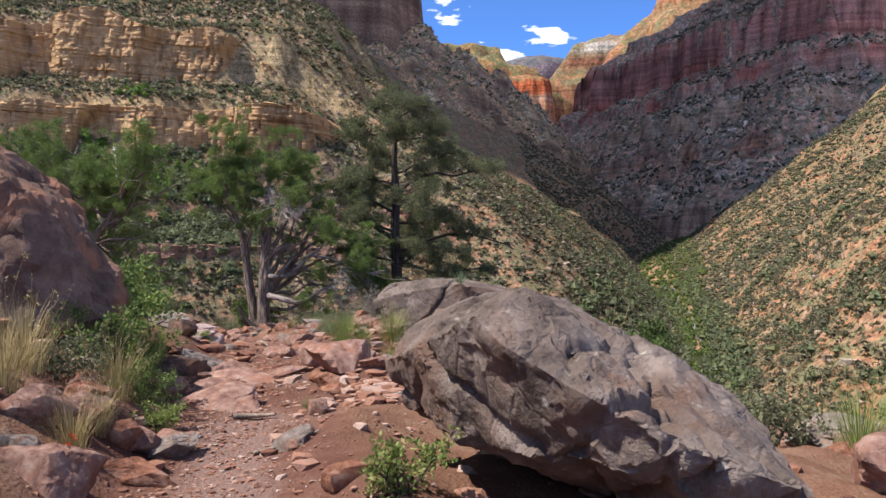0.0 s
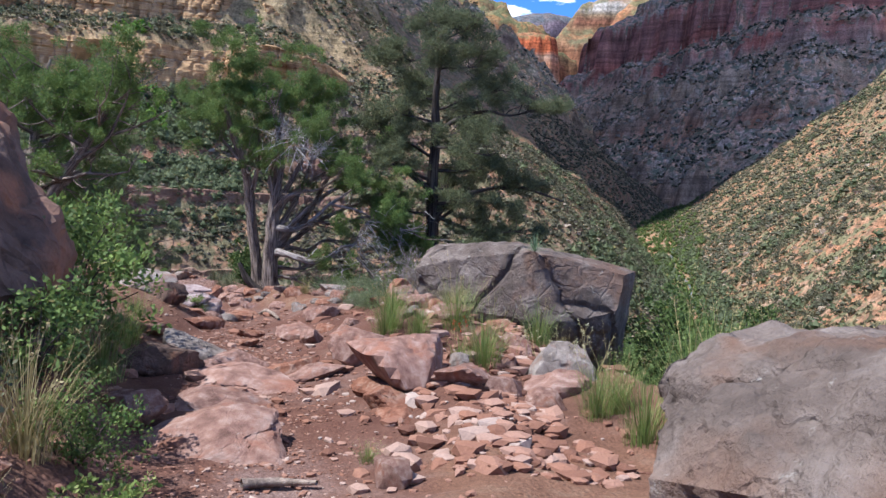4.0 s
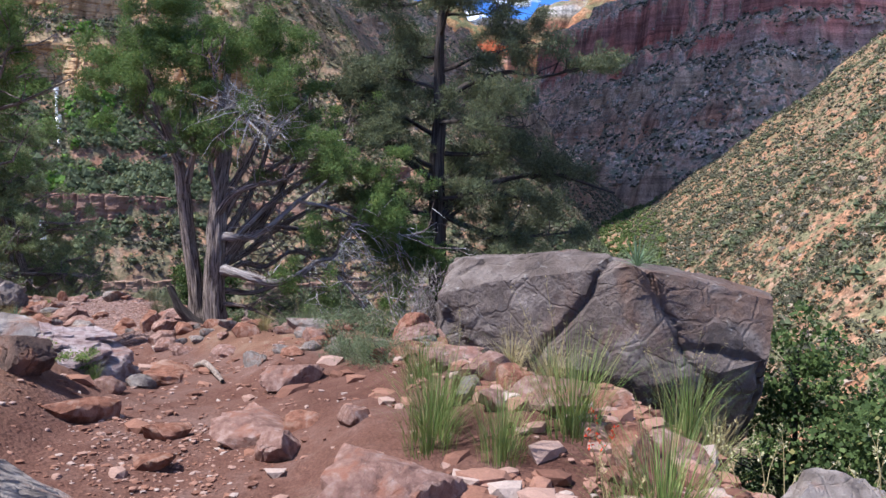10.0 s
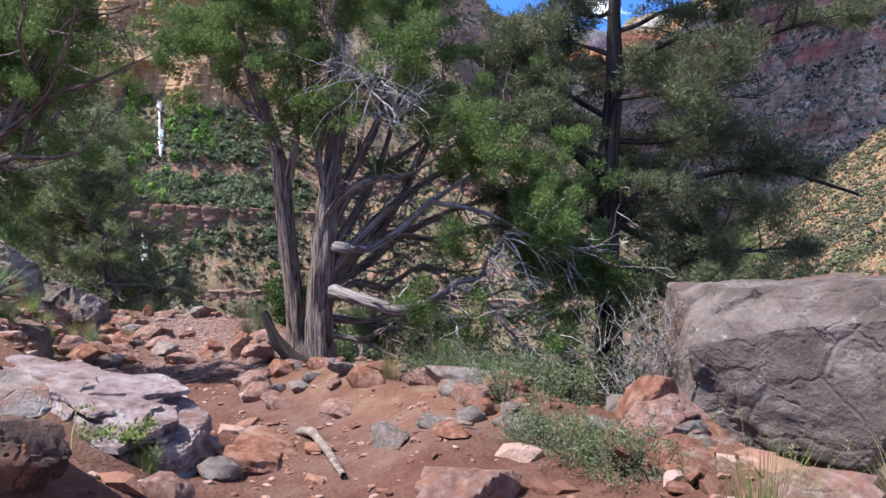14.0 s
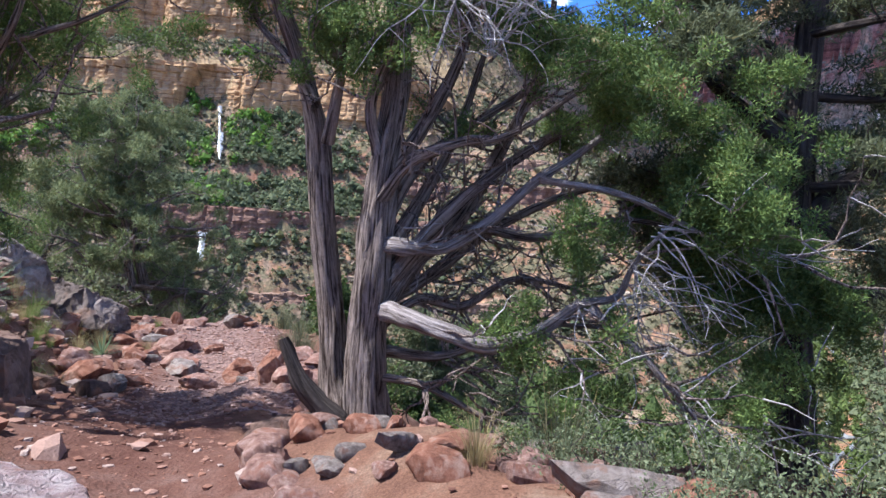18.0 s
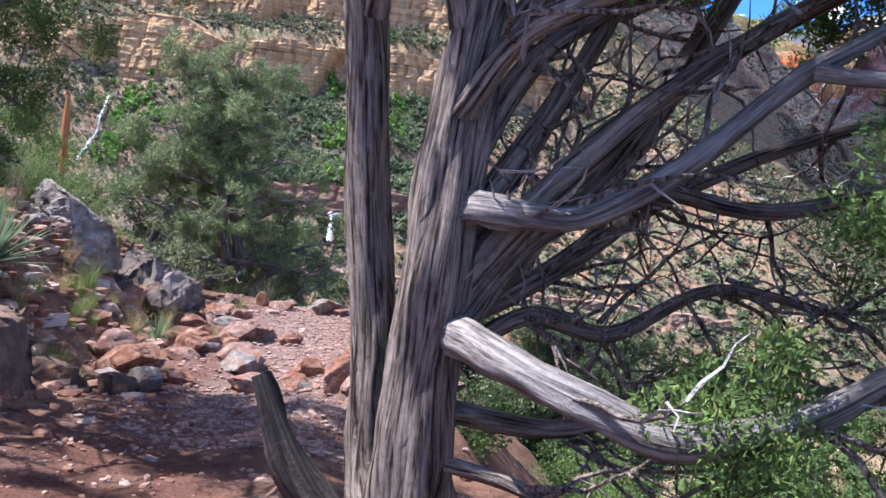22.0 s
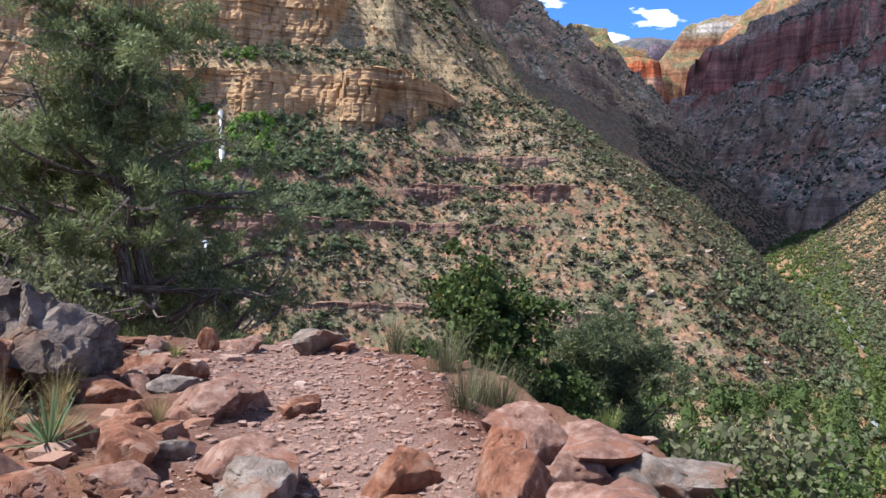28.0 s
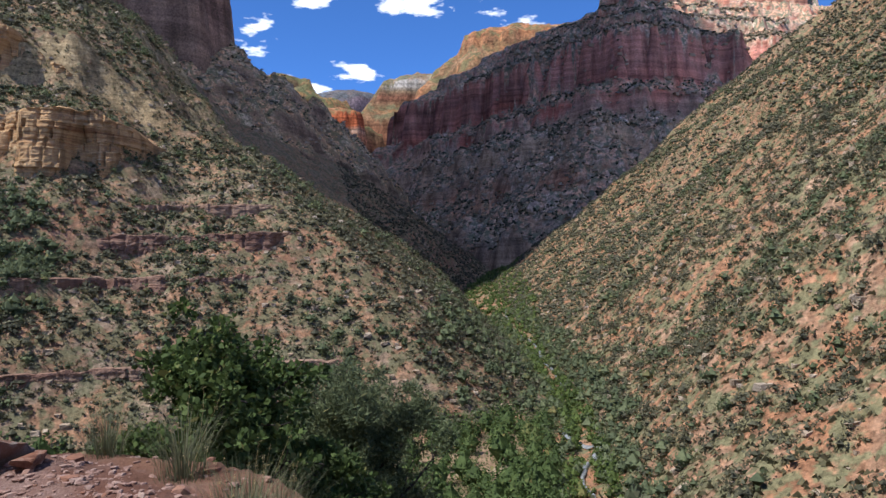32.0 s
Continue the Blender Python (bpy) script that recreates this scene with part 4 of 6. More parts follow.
boulder("boulder", [(-1.25, 16.95, 0.14), (-1.45, 17.6, 0.0), (0.3, 16.1, 0.2), (-0.1, 16.5, 0.32), (1.75, 16.2, -0.12), (2.2, 17.3, -0.15), (0.3, 18.9, 0.15), (-1.3, 18.8, 0.0),
                    (-1.6, 16.85, -0.15), (-1.6, 16.8, -0.9), (0.2, 15.95, -1.0), (1.6, 15.9, -0.7), (0.2, 16.3, -1.5), (1.3, 16.5, -1.9), (2.0, 17.2, -1.9), (-1.6, 18.6, -1.6), (1.0, 19.0, -1.9)], GRAY,
        "massive grey limestone boulder with cracks beside the trail", 0.035, 0.12, 1.5, 8, 0.0, 14, 0.2, 6)
boulder("boulder", [(-3.75, 9.35, 0.05), (-3.9, 9.9, 0.5), (-4.6, 8.9, 1.7), (-5.4, 8.7, 2.6), (-6.8, 9.5, 2.8), (-7.2, 11.5, 2.0), (-5.2, 11.2, 1.9), (-4.3, 8.6, -0.1),
                    (-6.5, 8.0, 0.0), (-7.4, 11.0, 0.0), (-4.4, 11.0, 0.2)], DARKROCK, "dark leaning boulder on the uphill bank", 0.07, 0.34, 1.1, 12, 0.0, 14, 0.4, 6)
boulder("boulder", [(-9.65, 22.35, -2.4), (-9.75, 22.5, -1.5), (-10.5, 22.1, -1.3), (-10.9, 23.4, -1.25), (-10.1, 23.4, -1.45), (-10.0, 23.5, -2.5), (-11.2, 22.1, -2.2), (-11.3, 23.6, -2.2)],
        DARKROCK, "dark square boulder set in the trail bank", 0.045, 0.16, 2.0, 15, 0.0, 10, 0.3, 5)
boulder("boulder", [(-9.2, 20.9, -1.9), (-9.3, 21.0, -1.0), (-9.8, 20.5, -0.7), (-10.6, 21.2, -0.6), (-9.9, 21.8, -0.8), (-9.5, 21.9, -1.9), (-11.0, 20.6, -1.6), (-10.9, 21.9, -1.6)],
        DARKROCK, "tall dark boulder with pale streaks on the bank", 0.045, 0.16, 2.0, 16, 0.0, 10, 0.3, 5)
boulder("boulder", [(-10.4, 22.0, -1.6), (-10.3, 22.3, -1.0), (-11.2, 21.7, -0.75), (-11.7, 22.7, -0.7), (-11.0, 23.0, -0.95), (-11.9, 21.9, -1.5), (-11.6, 23.0, -1.6)],
        DARKROCK, "dark wedge of stone above the square boulder", 0.045, 0.16, 2.0, 17, 0.0, 10, 0.3, 5)
boulder("boulder", [(-14.3, 26.7, -1.4), (-13.0, 26.9, -1.6), (-13.1, 27.8, -0.9), (-13.4, 27.0, -0.35), (-14.3, 27.4, -0.15), (-14.8, 28.2, -1.0), (-13.3, 28.3, -1.7)], PALE,
        "grey rocky outcrop on the trail bank", 0.045, 0.24, 2.2, 21, 0.0, 14, 0.6, 8)
boulder("boulder", [(-13.4, 28.0, -2.0), (-12.2, 28.0, -2.2), (-12.2, 29.0, -1.8), (-12.8, 28.4, -1.35), (-13.8, 28.9, -1.3), (-13.6, 29.4, -2.1), (-12.3, 29.4, -2.4)], GRAY,
        "broken grey outcrop beside the far trail", 0.045, 0.24, 2.2, 24, 0.0, 14, 0.6, 8)


def laminated_slab():
    """A low slab split into thin sheets, each with its own ragged edge, tilting down towards the trail."""
    g = np.random.default_rng(18)
    foot = np.array([(-4.85, 16.7), (-5.0, 16.15), (-5.3, 15.9), (-6.2, 15.75), (-7.2, 16.1), (-7.5, 17.1), (-7.0, 17.9), (-6.2, 18.0), (-5.4, 17.75), (-4.95, 17.35)])
    mid = foot.mean(0)
    count, z = 150, -1.4
    a = np.linspace(0, 2 * math.pi, count, endpoint=False)
    ring = np.stack([np.interp(a, np.linspace(0, 2 * math.pi, 11), np.append(foot[:, c], foot[0, c])) for c in (0, 1)], 1) - mid
    verts, faces = [], []
    layers = 26
    for k in range(layers):
        thick = g.uniform(0.018, 0.045)
        rise = k / (layers - 1)
        shrink = 1.06 - 0.16 * rise - (0.12 * (rise - 0.8) / 0.2 if rise > 0.8 else 0)
        ragged = shrink + 0.1 * (fbm(np.cos(a) * 2.2 + k * 0.11, np.sin(a) * 2.2, k * 0.13, 31, 4, 0.6) - 0.5) + 0.09 * (fbm(np.cos(a) * 9, np.sin(a) * 9, k * 0.9, 33, 4, 0.65) - 0.5) + g.uniform(-0.028, 0.02)
        if k >= layers - 9:
            ragged = ragged - (0.2 + 0.05 * (k - layers + 9)) * ss(0.35, 0.6, fbm(np.cos(a) * 1.3 + k * 0.3, np.sin(a) * 1.3, k * 0.5, 35, 3))
        base = sum(len(v) for v in verts)
        for top in (0, 1):
            for f in ((1.0,) if not top else (0.985, 0.82, 0.6, 0.3)):
                xy = mid + ring * (ragged * f)[:, None]
                dip = 0.1 * (mid[0] - xy[:, 0]) + 0.05 * (xy[:, 1] - mid[1])
                wave = 0.05 * (fbm(xy[:, 0] * 1.2, xy[:, 1] * 1.2, 0, 37, 3) - 0.5) + (0.035 * (fbm(xy[:, 0] * 5, xy[:, 1] * 5, k, 38, 4, 0.65) - 0.5) if top else 0)
                verts.append(np.stack([xy[:, 0], xy[:, 1], z + thick * 0.93 * top + dip + wave], 1))
        n = np.arange(count)
        m = (n + 1) % count
        for r in range(4):
            faces.append(np.stack([base + r * count + n, base + r * count + m, base + (r + 1) * count + m, base + (r + 1) * count + n], 1))
        verts.append(np.array([[mid[0], mid[1], z + thick * 0.93]]))
        c = np.full(count, base + 5 * count)
        faces.append(np.stack([base + 4 * count + n, base + 4 * count + m, c, c], 1))
        z += thick * (0.8 if k < layers - 6 else 1.0)
    quads = np.concatenate(faces)
    tris = np.concatenate([quads[:, :3], quads[quads[:, 2] != quads[:, 3]][:, (0, 2, 3)]])
    ob = make("layered_slab", np.concatenate(verts), tris, LAYERED)
    return tagged(ob, "low pale slab of thinly layered limestone beside the trail", "rock")


laminated_slab()


def strew(name, count, xs, ys, sizes, mat, label, near=None, seed=1):
    """Stones past counting, as one mesh."""
    g = np.random.default_rng(seed)
    base = [random_stone(300 + i, 1, 0.6, 0.2, 8) for i in range(6)]
    pieces = []
    for _ in range(count):
        y = g.uniform(*ys)
        x = float(trail_x(y)) + g.normal(near[0], near[1]) if near else g.uniform(*xs)
        v, f = base[g.integers(6)]
        s = sizes[0] + (sizes[1] - sizes[0]) * g.random() ** 3
        a = g.uniform(0, 6.3)
        c, n = math.cos(a) * s, math.sin(a) * s
        pieces.append((np.stack([x + v[:, 0] * c - v[:, 1] * n, y + v[:, 0] * n + v[:, 1] * c, v[:, 2] * s * 0.9], 1), f, x, y, s))
    ground = near_height(np.array([p[2] for p in pieces]), np.array([p[3] for p in pieces]))
    out = []
    for (v, f, x, y, s), z in zip(pieces, ground):
        v[:, 2] += z + s * 0.12
        out.append((v, f))
    return tagged(part(name, join(out), mat, None), label, "gravel", kind="stuff")


def gravel_material():
    n = Nodes("loose_stone", 0.92, 0.2)
    c = n.ramp(n.island(), (0.0, (0.12, 0.055, 0.038)), (0.35, (0.22, 0.105, 0.07)), (0.65, (0.27, 0.145, 0.105)), (0.9, (0.32, 0.215, 0.175)), (1.0, (0.36, 0.28, 0.24)))
    c = n.mix(0.5, c, n.ramp(n.noise(n.pos, 60, 4, 0.7), (0.3, 0.55), (0.7, 1.15)), "MULTIPLY")
    n.bump(n.noise(n.pos, 45, 4), 0.5, 0.02)
    return n.done(c)


GRAVEL = gravel_material()
PALE_GRAVEL = rock_material("pale_pink_gravel", (0.2, 0.11, 0.085), (0.36, 0.22, 0.18), (0.5, 0.37, 0.32), None, 9.0, False, 0.5)
strew("gravel", 5200, None, (-1, 33), (0.01, 0.042), GRAVEL, "loose pinkish gravel on the dirt trail", (0.0, 0.85), 31)
strew("gravel", 7000, None, (23, 31.8), (0.009, 0.05), PALE_GRAVEL, "pinkish gravel on the sunny trail", (0.5, 0.85), 32)
strew("rubble", 700, None, (2, 32), (0.03, 0.13), GRAVEL, "broken stones along the trail edges", (0.3, 2.2), 33)
strew("rubble", 3600, None, (19.5, 31.5), (0.025, 0.2), GRAVEL, "broken stones scattered on the uphill bank", (-4.4, 1.3), 34)


strew("rubble", 800, None, (19.8, 25), (0.03, 0.17), GRAVEL, "reddish broken stones at the foot of the bank", (-2.7, 0.7), 35)
strew("rubble", 800, None, (8.9, 12.8), (0.02, 0.13), GRAVEL, "broken orange stones along the outer trail edge", (1.75, 0.42), 36)
strew("rubble", 320, None, (2, 12), (0.025, 0.13), GRAVEL, "broken stones along the inner trail edge", (-2.0, 0.5), 37)
strew("rubble", 1000, None, (12.2, 16), (0.02, 0.13), GRAVEL, "broken orange stones in front of the big boulder", (2.9, 0.55), 39)
strew("gravel", 6000, None, (1.5, 15), (0.007, 0.026), GRAVEL, "fine reddish gravel worn into the trail", (-0.1, 0.38), 38)


# ---- branches, leaves, trees ----
def tube(points, radii, sides=7, seed=0, ridge=0.0, fine=1, grain=False):
    """A tapering limb along a line of points; with grain, also coordinates round and along it for the bark."""
    p, r = np.asarray(points, float), np.asarray(radii, float)
    if fine > 1:
        t = np.linspace(0, len(p) - 1, (len(p) - 1) * fine + 1)
        i = np.clip(t.astype(int), 0, len(p) - 2)
        w = (t - i)[:, None]
        q = np.concatenate([[2 * p[0] - p[1]], p, [2 * p[-1] - p[-2]]])
        a, b, c, d = q[i], q[i + 1], q[i + 2], q[i + 3]
        r = np.interp(t, np.arange(len(r)), r)
        p = 0.5 * (2 * b + (c - a) * w + (2 * a - 5 * b + 4 * c - d) * w ** 2 + (3 * b - a - 3 * c + d) * w ** 3)
    tan = np.gradient(p, axis=0)
    tan /= np.linalg.norm(tan, axis=1)[:, None] + 1e-9
    ref = np.array([0.31, 0.94, 0.13]) if abs(tan[0, 2]) > 0.7 else np.array([0.1, 0.2, 0.97])
    u = np.cross(tan, ref)
    u /= np.linalg.norm(u, axis=1)[:, None] + 1e-9
    w = np.cross(tan, u)
    a = np.arange(sides) * 2 * math.pi / sides
    rad = r[:, None] * np.ones(sides)[None, :]
    if ridge:
        along = np.linspace(0, len(p) * 0.22, len(p))[:, None]
        rad = rad * (1 + ridge * (vnoise(np.cos(a)[None, :] * 3.2 + along * 0.6, np.sin(a)[None, :] * 3.2, along, seed) - 0.45) * 2)
    v = p[:, None, :] + rad[:, :, None] * (np.cos(a)[None, :, None] * u[:, None, :] + np.sin(a)[None, :, None] * w[:, None, :])
    i = np.arange(len(p) - 1)[:, None] * sides
    j = np.arange(sides)[None, :]
    k = (j + 1) % sides
    faces = np.stack([i + j, i + k, i + sides + k, i + sides + j], 2).reshape(-1, 4)
    if grain:
        run = np.concatenate([[0], np.cumsum(np.linalg.norm(np.diff(p, axis=0), axis=1))])
        mean = float(r.mean())
        g = np.stack(np.broadcast_arrays(np.cos(a)[None, :] * mean, np.sin(a)[None, :] * mean, run[:, None] + seed * 3.7), 2)
        return v.reshape(-1, 3), faces, g.reshape(-1, 3)
    return v.reshape(-1, 3), faces


def wander(g, start, way, length, steps, bend, lift=0.0):
    p, d = [np.asarray(start, float)], np.asarray(way, float) / np.linalg.norm(way)
    for _ in range(steps):
        d = d + g.normal(size=3) * bend + np.array([0, 0, lift])
        d /= np.linalg.norm(d)
        p.append(p[-1] + d * length / steps)
    return np.array(p)


def leaves(g, centres, spread, per, long, wide, droop=0.0, sliver=False):
    """Many small blades round each centre: pointed quads, or slivers for scale-leaved sprays and needles."""
    c = np.repeat(np.asarray(centres, float), per, 0)
    n = len(c)
    off = g.normal(size=(n, 3))
    off = off / (np.linalg.norm(off, axis=1)[:, None] + 1e-9) * (g.random(n) ** 0.45)[:, None]
    pos = c + off * np.asarray(spread)
    axis = off * 0.9 + g.normal(size=(n, 3)) * 0.7 + np.array([0, 0, 0.35 - droop])
    axis /= np.linalg.norm(axis, axis=1)[:, None]
    side = np.cross(axis, g.normal(size=(n, 3)))
    side /= np.linalg.norm(side, axis=1)[:, None] + 1e-9
    s = g.uniform(0.6, 1.3, n)[:, None]
    a, b = axis * long * s, side * wide * s
    if sliver:
        return np.stack([pos - b, pos + b, pos + a], 1).reshape(-1, 3), np.arange(n * 3).reshape(-1, 3)
    v = np.stack([pos - b * 0.35, pos + a * 0.55 - b, pos + a, pos + a * 0.55 + b], 1).reshape(-1, 3)
    return v, np.arange(n * 4).reshape(-1, 4)


def spread_tree(name, base, height, radius, leaf, wood, label, seed, per=60, clumps=260, blade=(0.09, 0.022), trunk_r=0.12, lean=(0, 0), bare=0.25,
                limbs=9, puff=0.3, category="tree", forks=1, flat_top=0.8, bend=0.07, sliver=False):
    """A tree with a bent trunk, limbs, twigs and an open crown of leaf clumps."""
    g = np.random.default_rng(seed)
    root = empty(name, base, label, category)
    ends, twigs = [], []
    for fork in range(forks):
        a = g.uniform(0, 6.3)
        way = np.array([lean[0] + (0.28 * math.cos(a) if forks > 1 else 0), lean[1] + (0.28 * math.sin(a) if forks > 1 else 0), 1.0])
        line = wander(g, (0.08 * math.cos(a) * (forks > 1), 0.08 * math.sin(a) * (forks > 1), -0.35), way, height * 0.9 + 0.35, 9, bend, 0.02)
        radii = np.linspace(trunk_r, trunk_r * 0.18, 10)
        radii[0] *= 1.35
        part("trunk", tube(line, radii, 12, seed + fork, 0.22, 3, True), wood, root, smooth=True)
        for i in range(limbs):
            f = bare + (0.97 - bare) * (i + g.uniform(0.1, 0.9)) / limbs
            k = f * 9
            at = line[int(k)] + (line[min(int(k) + 1, 9)] - line[int(k)]) * (k - int(k))
            b = i * 2.4 + g.uniform(-0.5, 0.5)
            reach = radius * (1 - 0.55 * max(0, (f - bare) / (1 - bare)) ** 1.6) * g.uniform(0.7, 1.05)
            limb = wander(g, at, (math.cos(b), math.sin(b), g.uniform(0.05, 0.55)), reach, 6, 0.16, 0.04)
            r0 = trunk_r * (1 - 0.75 * f) * 0.55
            part("limb", tube(limb, np.linspace(r0, r0 * 0.25, 7), 7, seed + i, 0.15, 2, True), wood, root, smooth=True)
            for j in range(7):
                q = limb[min(2 + j % 5, 6)]
                tw = wander(g, q, (limb[-1] - limb[0]) * 0.4 + g.normal(size=3) * 0.6 * reach, reach * g.uniform(0.25, 0.5), 4, 0.25, 0.05)
                twigs.append(tube(tw, np.linspace(r0 * 0.3, 0.006, 5), 4))
                ends += [tw[-1], tw[-2], tw[2]]
            ends.append(limb[-1])
        ends.append(line[-1])
    tagged(part("twig_spray", join(twigs), wood, root), kind="stuff")
    ends = np.array(ends)
    lobes = ends[g.integers(len(ends), size=max(12, clumps // 5))]
    pick = lobes[g.integers(len(lobes), size=clumps)] + g.normal(size=(clumps, 3)) * puff * 0.75
    pick[:, 2] = np.minimum(pick[:, 2], height * (0.95 + 0.08 * g.random(clumps)))
    sizes = (puff * 0.62, puff * 0.62, puff * 0.62 * flat_top)
    part("crown", leaves(g, pick, sizes, per, *blade, 0.0, sliver), leaf, root)
    return root


def ground_at(x, y):
    return float(near_height(x, y))


def twin_juniper():
    """The old juniper at the bend: two shaggy trunks, a broken stub, long bare limbs and patchy crown."""
    g = np.random.default_rng(77)
    root = empty("juniper_tree", (-4.95, 20.5, -1.25), "old twin-trunked juniper with shaggy bark and bare grey limbs", "tree")
    lab = "shredding grey-brown bark"
    right = [(0.05, 0, -0.25), (0.0, 0.0, 0.1), (-0.02, 0.02, 0.6), (0.0, 0.05, 1.2), (0.03, 0.1, 1.9), (0.1, 0.2, 2.7), (0.05, 0.25, 3.5), (0.2, 0.3, 4.4)]
    left = [(-0.25, 0.45, -0.2), (-0.4, 0.55, 0.1), (-0.48, 0.6, 0.7), (-0.6, 0.6, 1.5), (-0.68, 0.55, 2.3), (-0.82, 0.45, 2.9), (-1.0, 0.1, 3.6), (-1.2, 0.0, 4.6)]
    part("trunk", tube(right, [0.24, 0.17, 0.145, 0.135, 0.12, 0.1, 0.075, 0.03], 26, 3, 0.3, 8, True), BARK, root, lab, True)
    part("trunk", tube(left, [0.16, 0.125, 0.108, 0.105, 0.1, 0.075, 0.05, 0.025], 22, 4, 0.28, 8, True), BARK, root, lab, True)
    part("stub", tube([(-0.1, -0.15, -0.1), (-0.25, -0.2, 0.05), (-0.45, -0.22, 0.3), (-0.62, -0.22, 0.62)], [0.1, 0.085, 0.07, 0.035], 14, 5, 0.5, 6, True), PINEBARK, root, "dark broken stub", True)
    limb_lines = [
        ([(0.05, 0.07, 1.36), (0.17, -0.02, 1.39), (0.4, -0.07, 1.38), (0.62, -0.08, 1.41), (0.93, -0.05, 1.62), (1.26, -0.05, 1.95), (1.5, 0.0, 2.12), (1.72, 0.0, 2.3)], 0.07),
        ([(0.06, 0.06, 0.86), (0.22, -0.1, 0.88), (0.45, -0.3, 0.85), (0.7, -0.4, 0.79), (1.04, -0.42, 0.74), (1.38, -0.4, 0.88), (1.63, -0.4, 1.07), (1.88, -0.4, 1.15), (2.0, -0.42, 1.41), (2.24, -0.45, 1.7)], 0.07),
        ([(0.08, 0.05, 0.9), (0.3, 0.25, 1.25), (0.6, 0.5, 1.6), (0.9, 0.7, 2.2), (1.2, 0.9, 2.9), (1.3, 1.0, 3.6)], 0.085),
        ([(0.05, 0.1, 0.9), (0.35, 0.5, 1.1), (0.8, 0.9, 1.5), (1.5, 1.2, 1.9), (2.2, 1.4, 2.1)], 0.07),
        ([(0.05, 0.1, 1.9), (0.35, 0.2, 2.4), (0.6, 0.3, 3.0), (0.7, 0.4, 3.8)], 0.065),
        ([(0.05, 0.0, 1.75), (0.3, -0.1, 2.05), (0.7, -0.2, 2.2), (1.1, -0.2, 2.3), (1.9, -0.1, 2.9)], 0.05),
        ([(0.0, 0.05, 2.1), (-0.05, -0.05, 2.5), (0.2, -0.3, 3.1), (0.1, -0.5, 3.8)], 0.05),
        ([(-0.6, 0.25, 2.5), (-0.9, 0.45, 2.9), (-1.3, 0.6, 3.3), (-1.6, 0.7, 3.9)], 0.045),
        ([(-0.5, 0.3, 2.2), (-0.35, 0.1, 2.8), (-0.3, -0.1, 3.5), (-0.4, -0.2, 4.3)], 0.05),
        ([(0.1, 0.05, 0.55), (0.6, 0.3, 0.5), (1.2, 0.5, 0.75), (1.9, 0.6, 0.8)], 0.045),
        ([(0.05, 0.1, 1.1), (0.3, 0.35, 1.4), (0.75, 0.6, 1.55), (1.3, 0.7, 1.5), (2.0, 0.8, 1.7), (2.7, 0.9, 1.6)], 0.06),
        ([(0.05, 0.1, 1.5), (0.25, 0.25, 2.0), (0.55, 0.4, 2.3), (1.1, 0.5, 2.7), (1.8, 0.6, 3.2)], 0.06),
        ([(0.02, 0.1, 0.7), (0.35, 0.3, 0.95), (0.7, 0.45, 0.9), (1.1, 0.55, 1.15), (1.6, 0.6, 1.1)], 0.05),
        ([(0.1, 0.0, 0.35), (0.5, 0.0, 0.3), (1.0, -0.1, 0.12), (1.5, -0.2, 0.1)], 0.035),
        ([(1.7, -0.4, 1.05), (2.06, -0.55, 0.77), (2.25, -0.6, 0.58), (2.44, -0.6, 0.41), (2.89, -0.65, 0.34)], 0.03),
        ([(1.3, -0.1, 1.96), (1.85, -0.3, 1.87), (2.23, -0.35, 1.72), (2.56, -0.4, 1.56), (3.08, -0.4, 1.48)], 0.026),
        ([(0.04, 0.1, 1.2), (0.28, 0.3, 1.7), (0.55, 0.45, 2.3), (0.75, 0.5, 3.0)], 0.07),
        ([(0.06, 0.08, 1.0), (0.42, 0.2, 1.5), (0.85, 0.3, 1.95), (1.4, 0.35, 2.35), (2.0, 0.4, 2.6)], 0.075),
    ]
    twigs, dead, ends = [], [], []
    for k, (line, r0) in enumerate(limb_lines):
        line = np.array(line)
        girth = np.interp(np.linspace(0, 1, len(line)), (0, 0.1, 0.22, 0.46, 0.6, 1), (1.0, 1.05, 0.98, 0.85, 0.5, 0.16)) if k == 1 else np.linspace(1, 0.3, len(line))
        part("limb", tube(line, r0 * girth, 14, 40 + k, 0.34, 6, True), LIMB if k in (0, 1, 14, 15) else BARK, root,
             "bare silvery limb" if k in (0, 1, 14, 15) else "", True)
        for j in range(6 if k > 13 or k < 2 else 18 if k < 4 or k > 8 else 11):
            q = line[g.integers(1, len(line))] + g.normal(size=3) * 0.03
            way = (line[-1] - line[0]) / np.linalg.norm(line[-1] - line[0]) + g.normal(size=3) * 0.75
            tw = wander(g, q, way, g.uniform(0.4, 1.1), 6, 0.28, 0.02)
            twigs.append(tube(tw, np.linspace(0.014, 0.003, 7), 5))
            for _ in range(3):
                s = tw[g.integers(2, 7)]
                t2 = wander(g, s, way + g.normal(size=3) * 0.9, g.uniform(0.15, 0.45), 4, 0.3)
                (dead if k in (0, 1, 3, 14, 15) else twigs).append(tube(t2, np.linspace(0.009, 0.002, 5), 3))
            if k not in (0, 1, 9, 10, 12, 13, 14, 15) or line[-1][2] > 2 and j % 3 == 0:
                ends += [tw[-1], tw[4]]
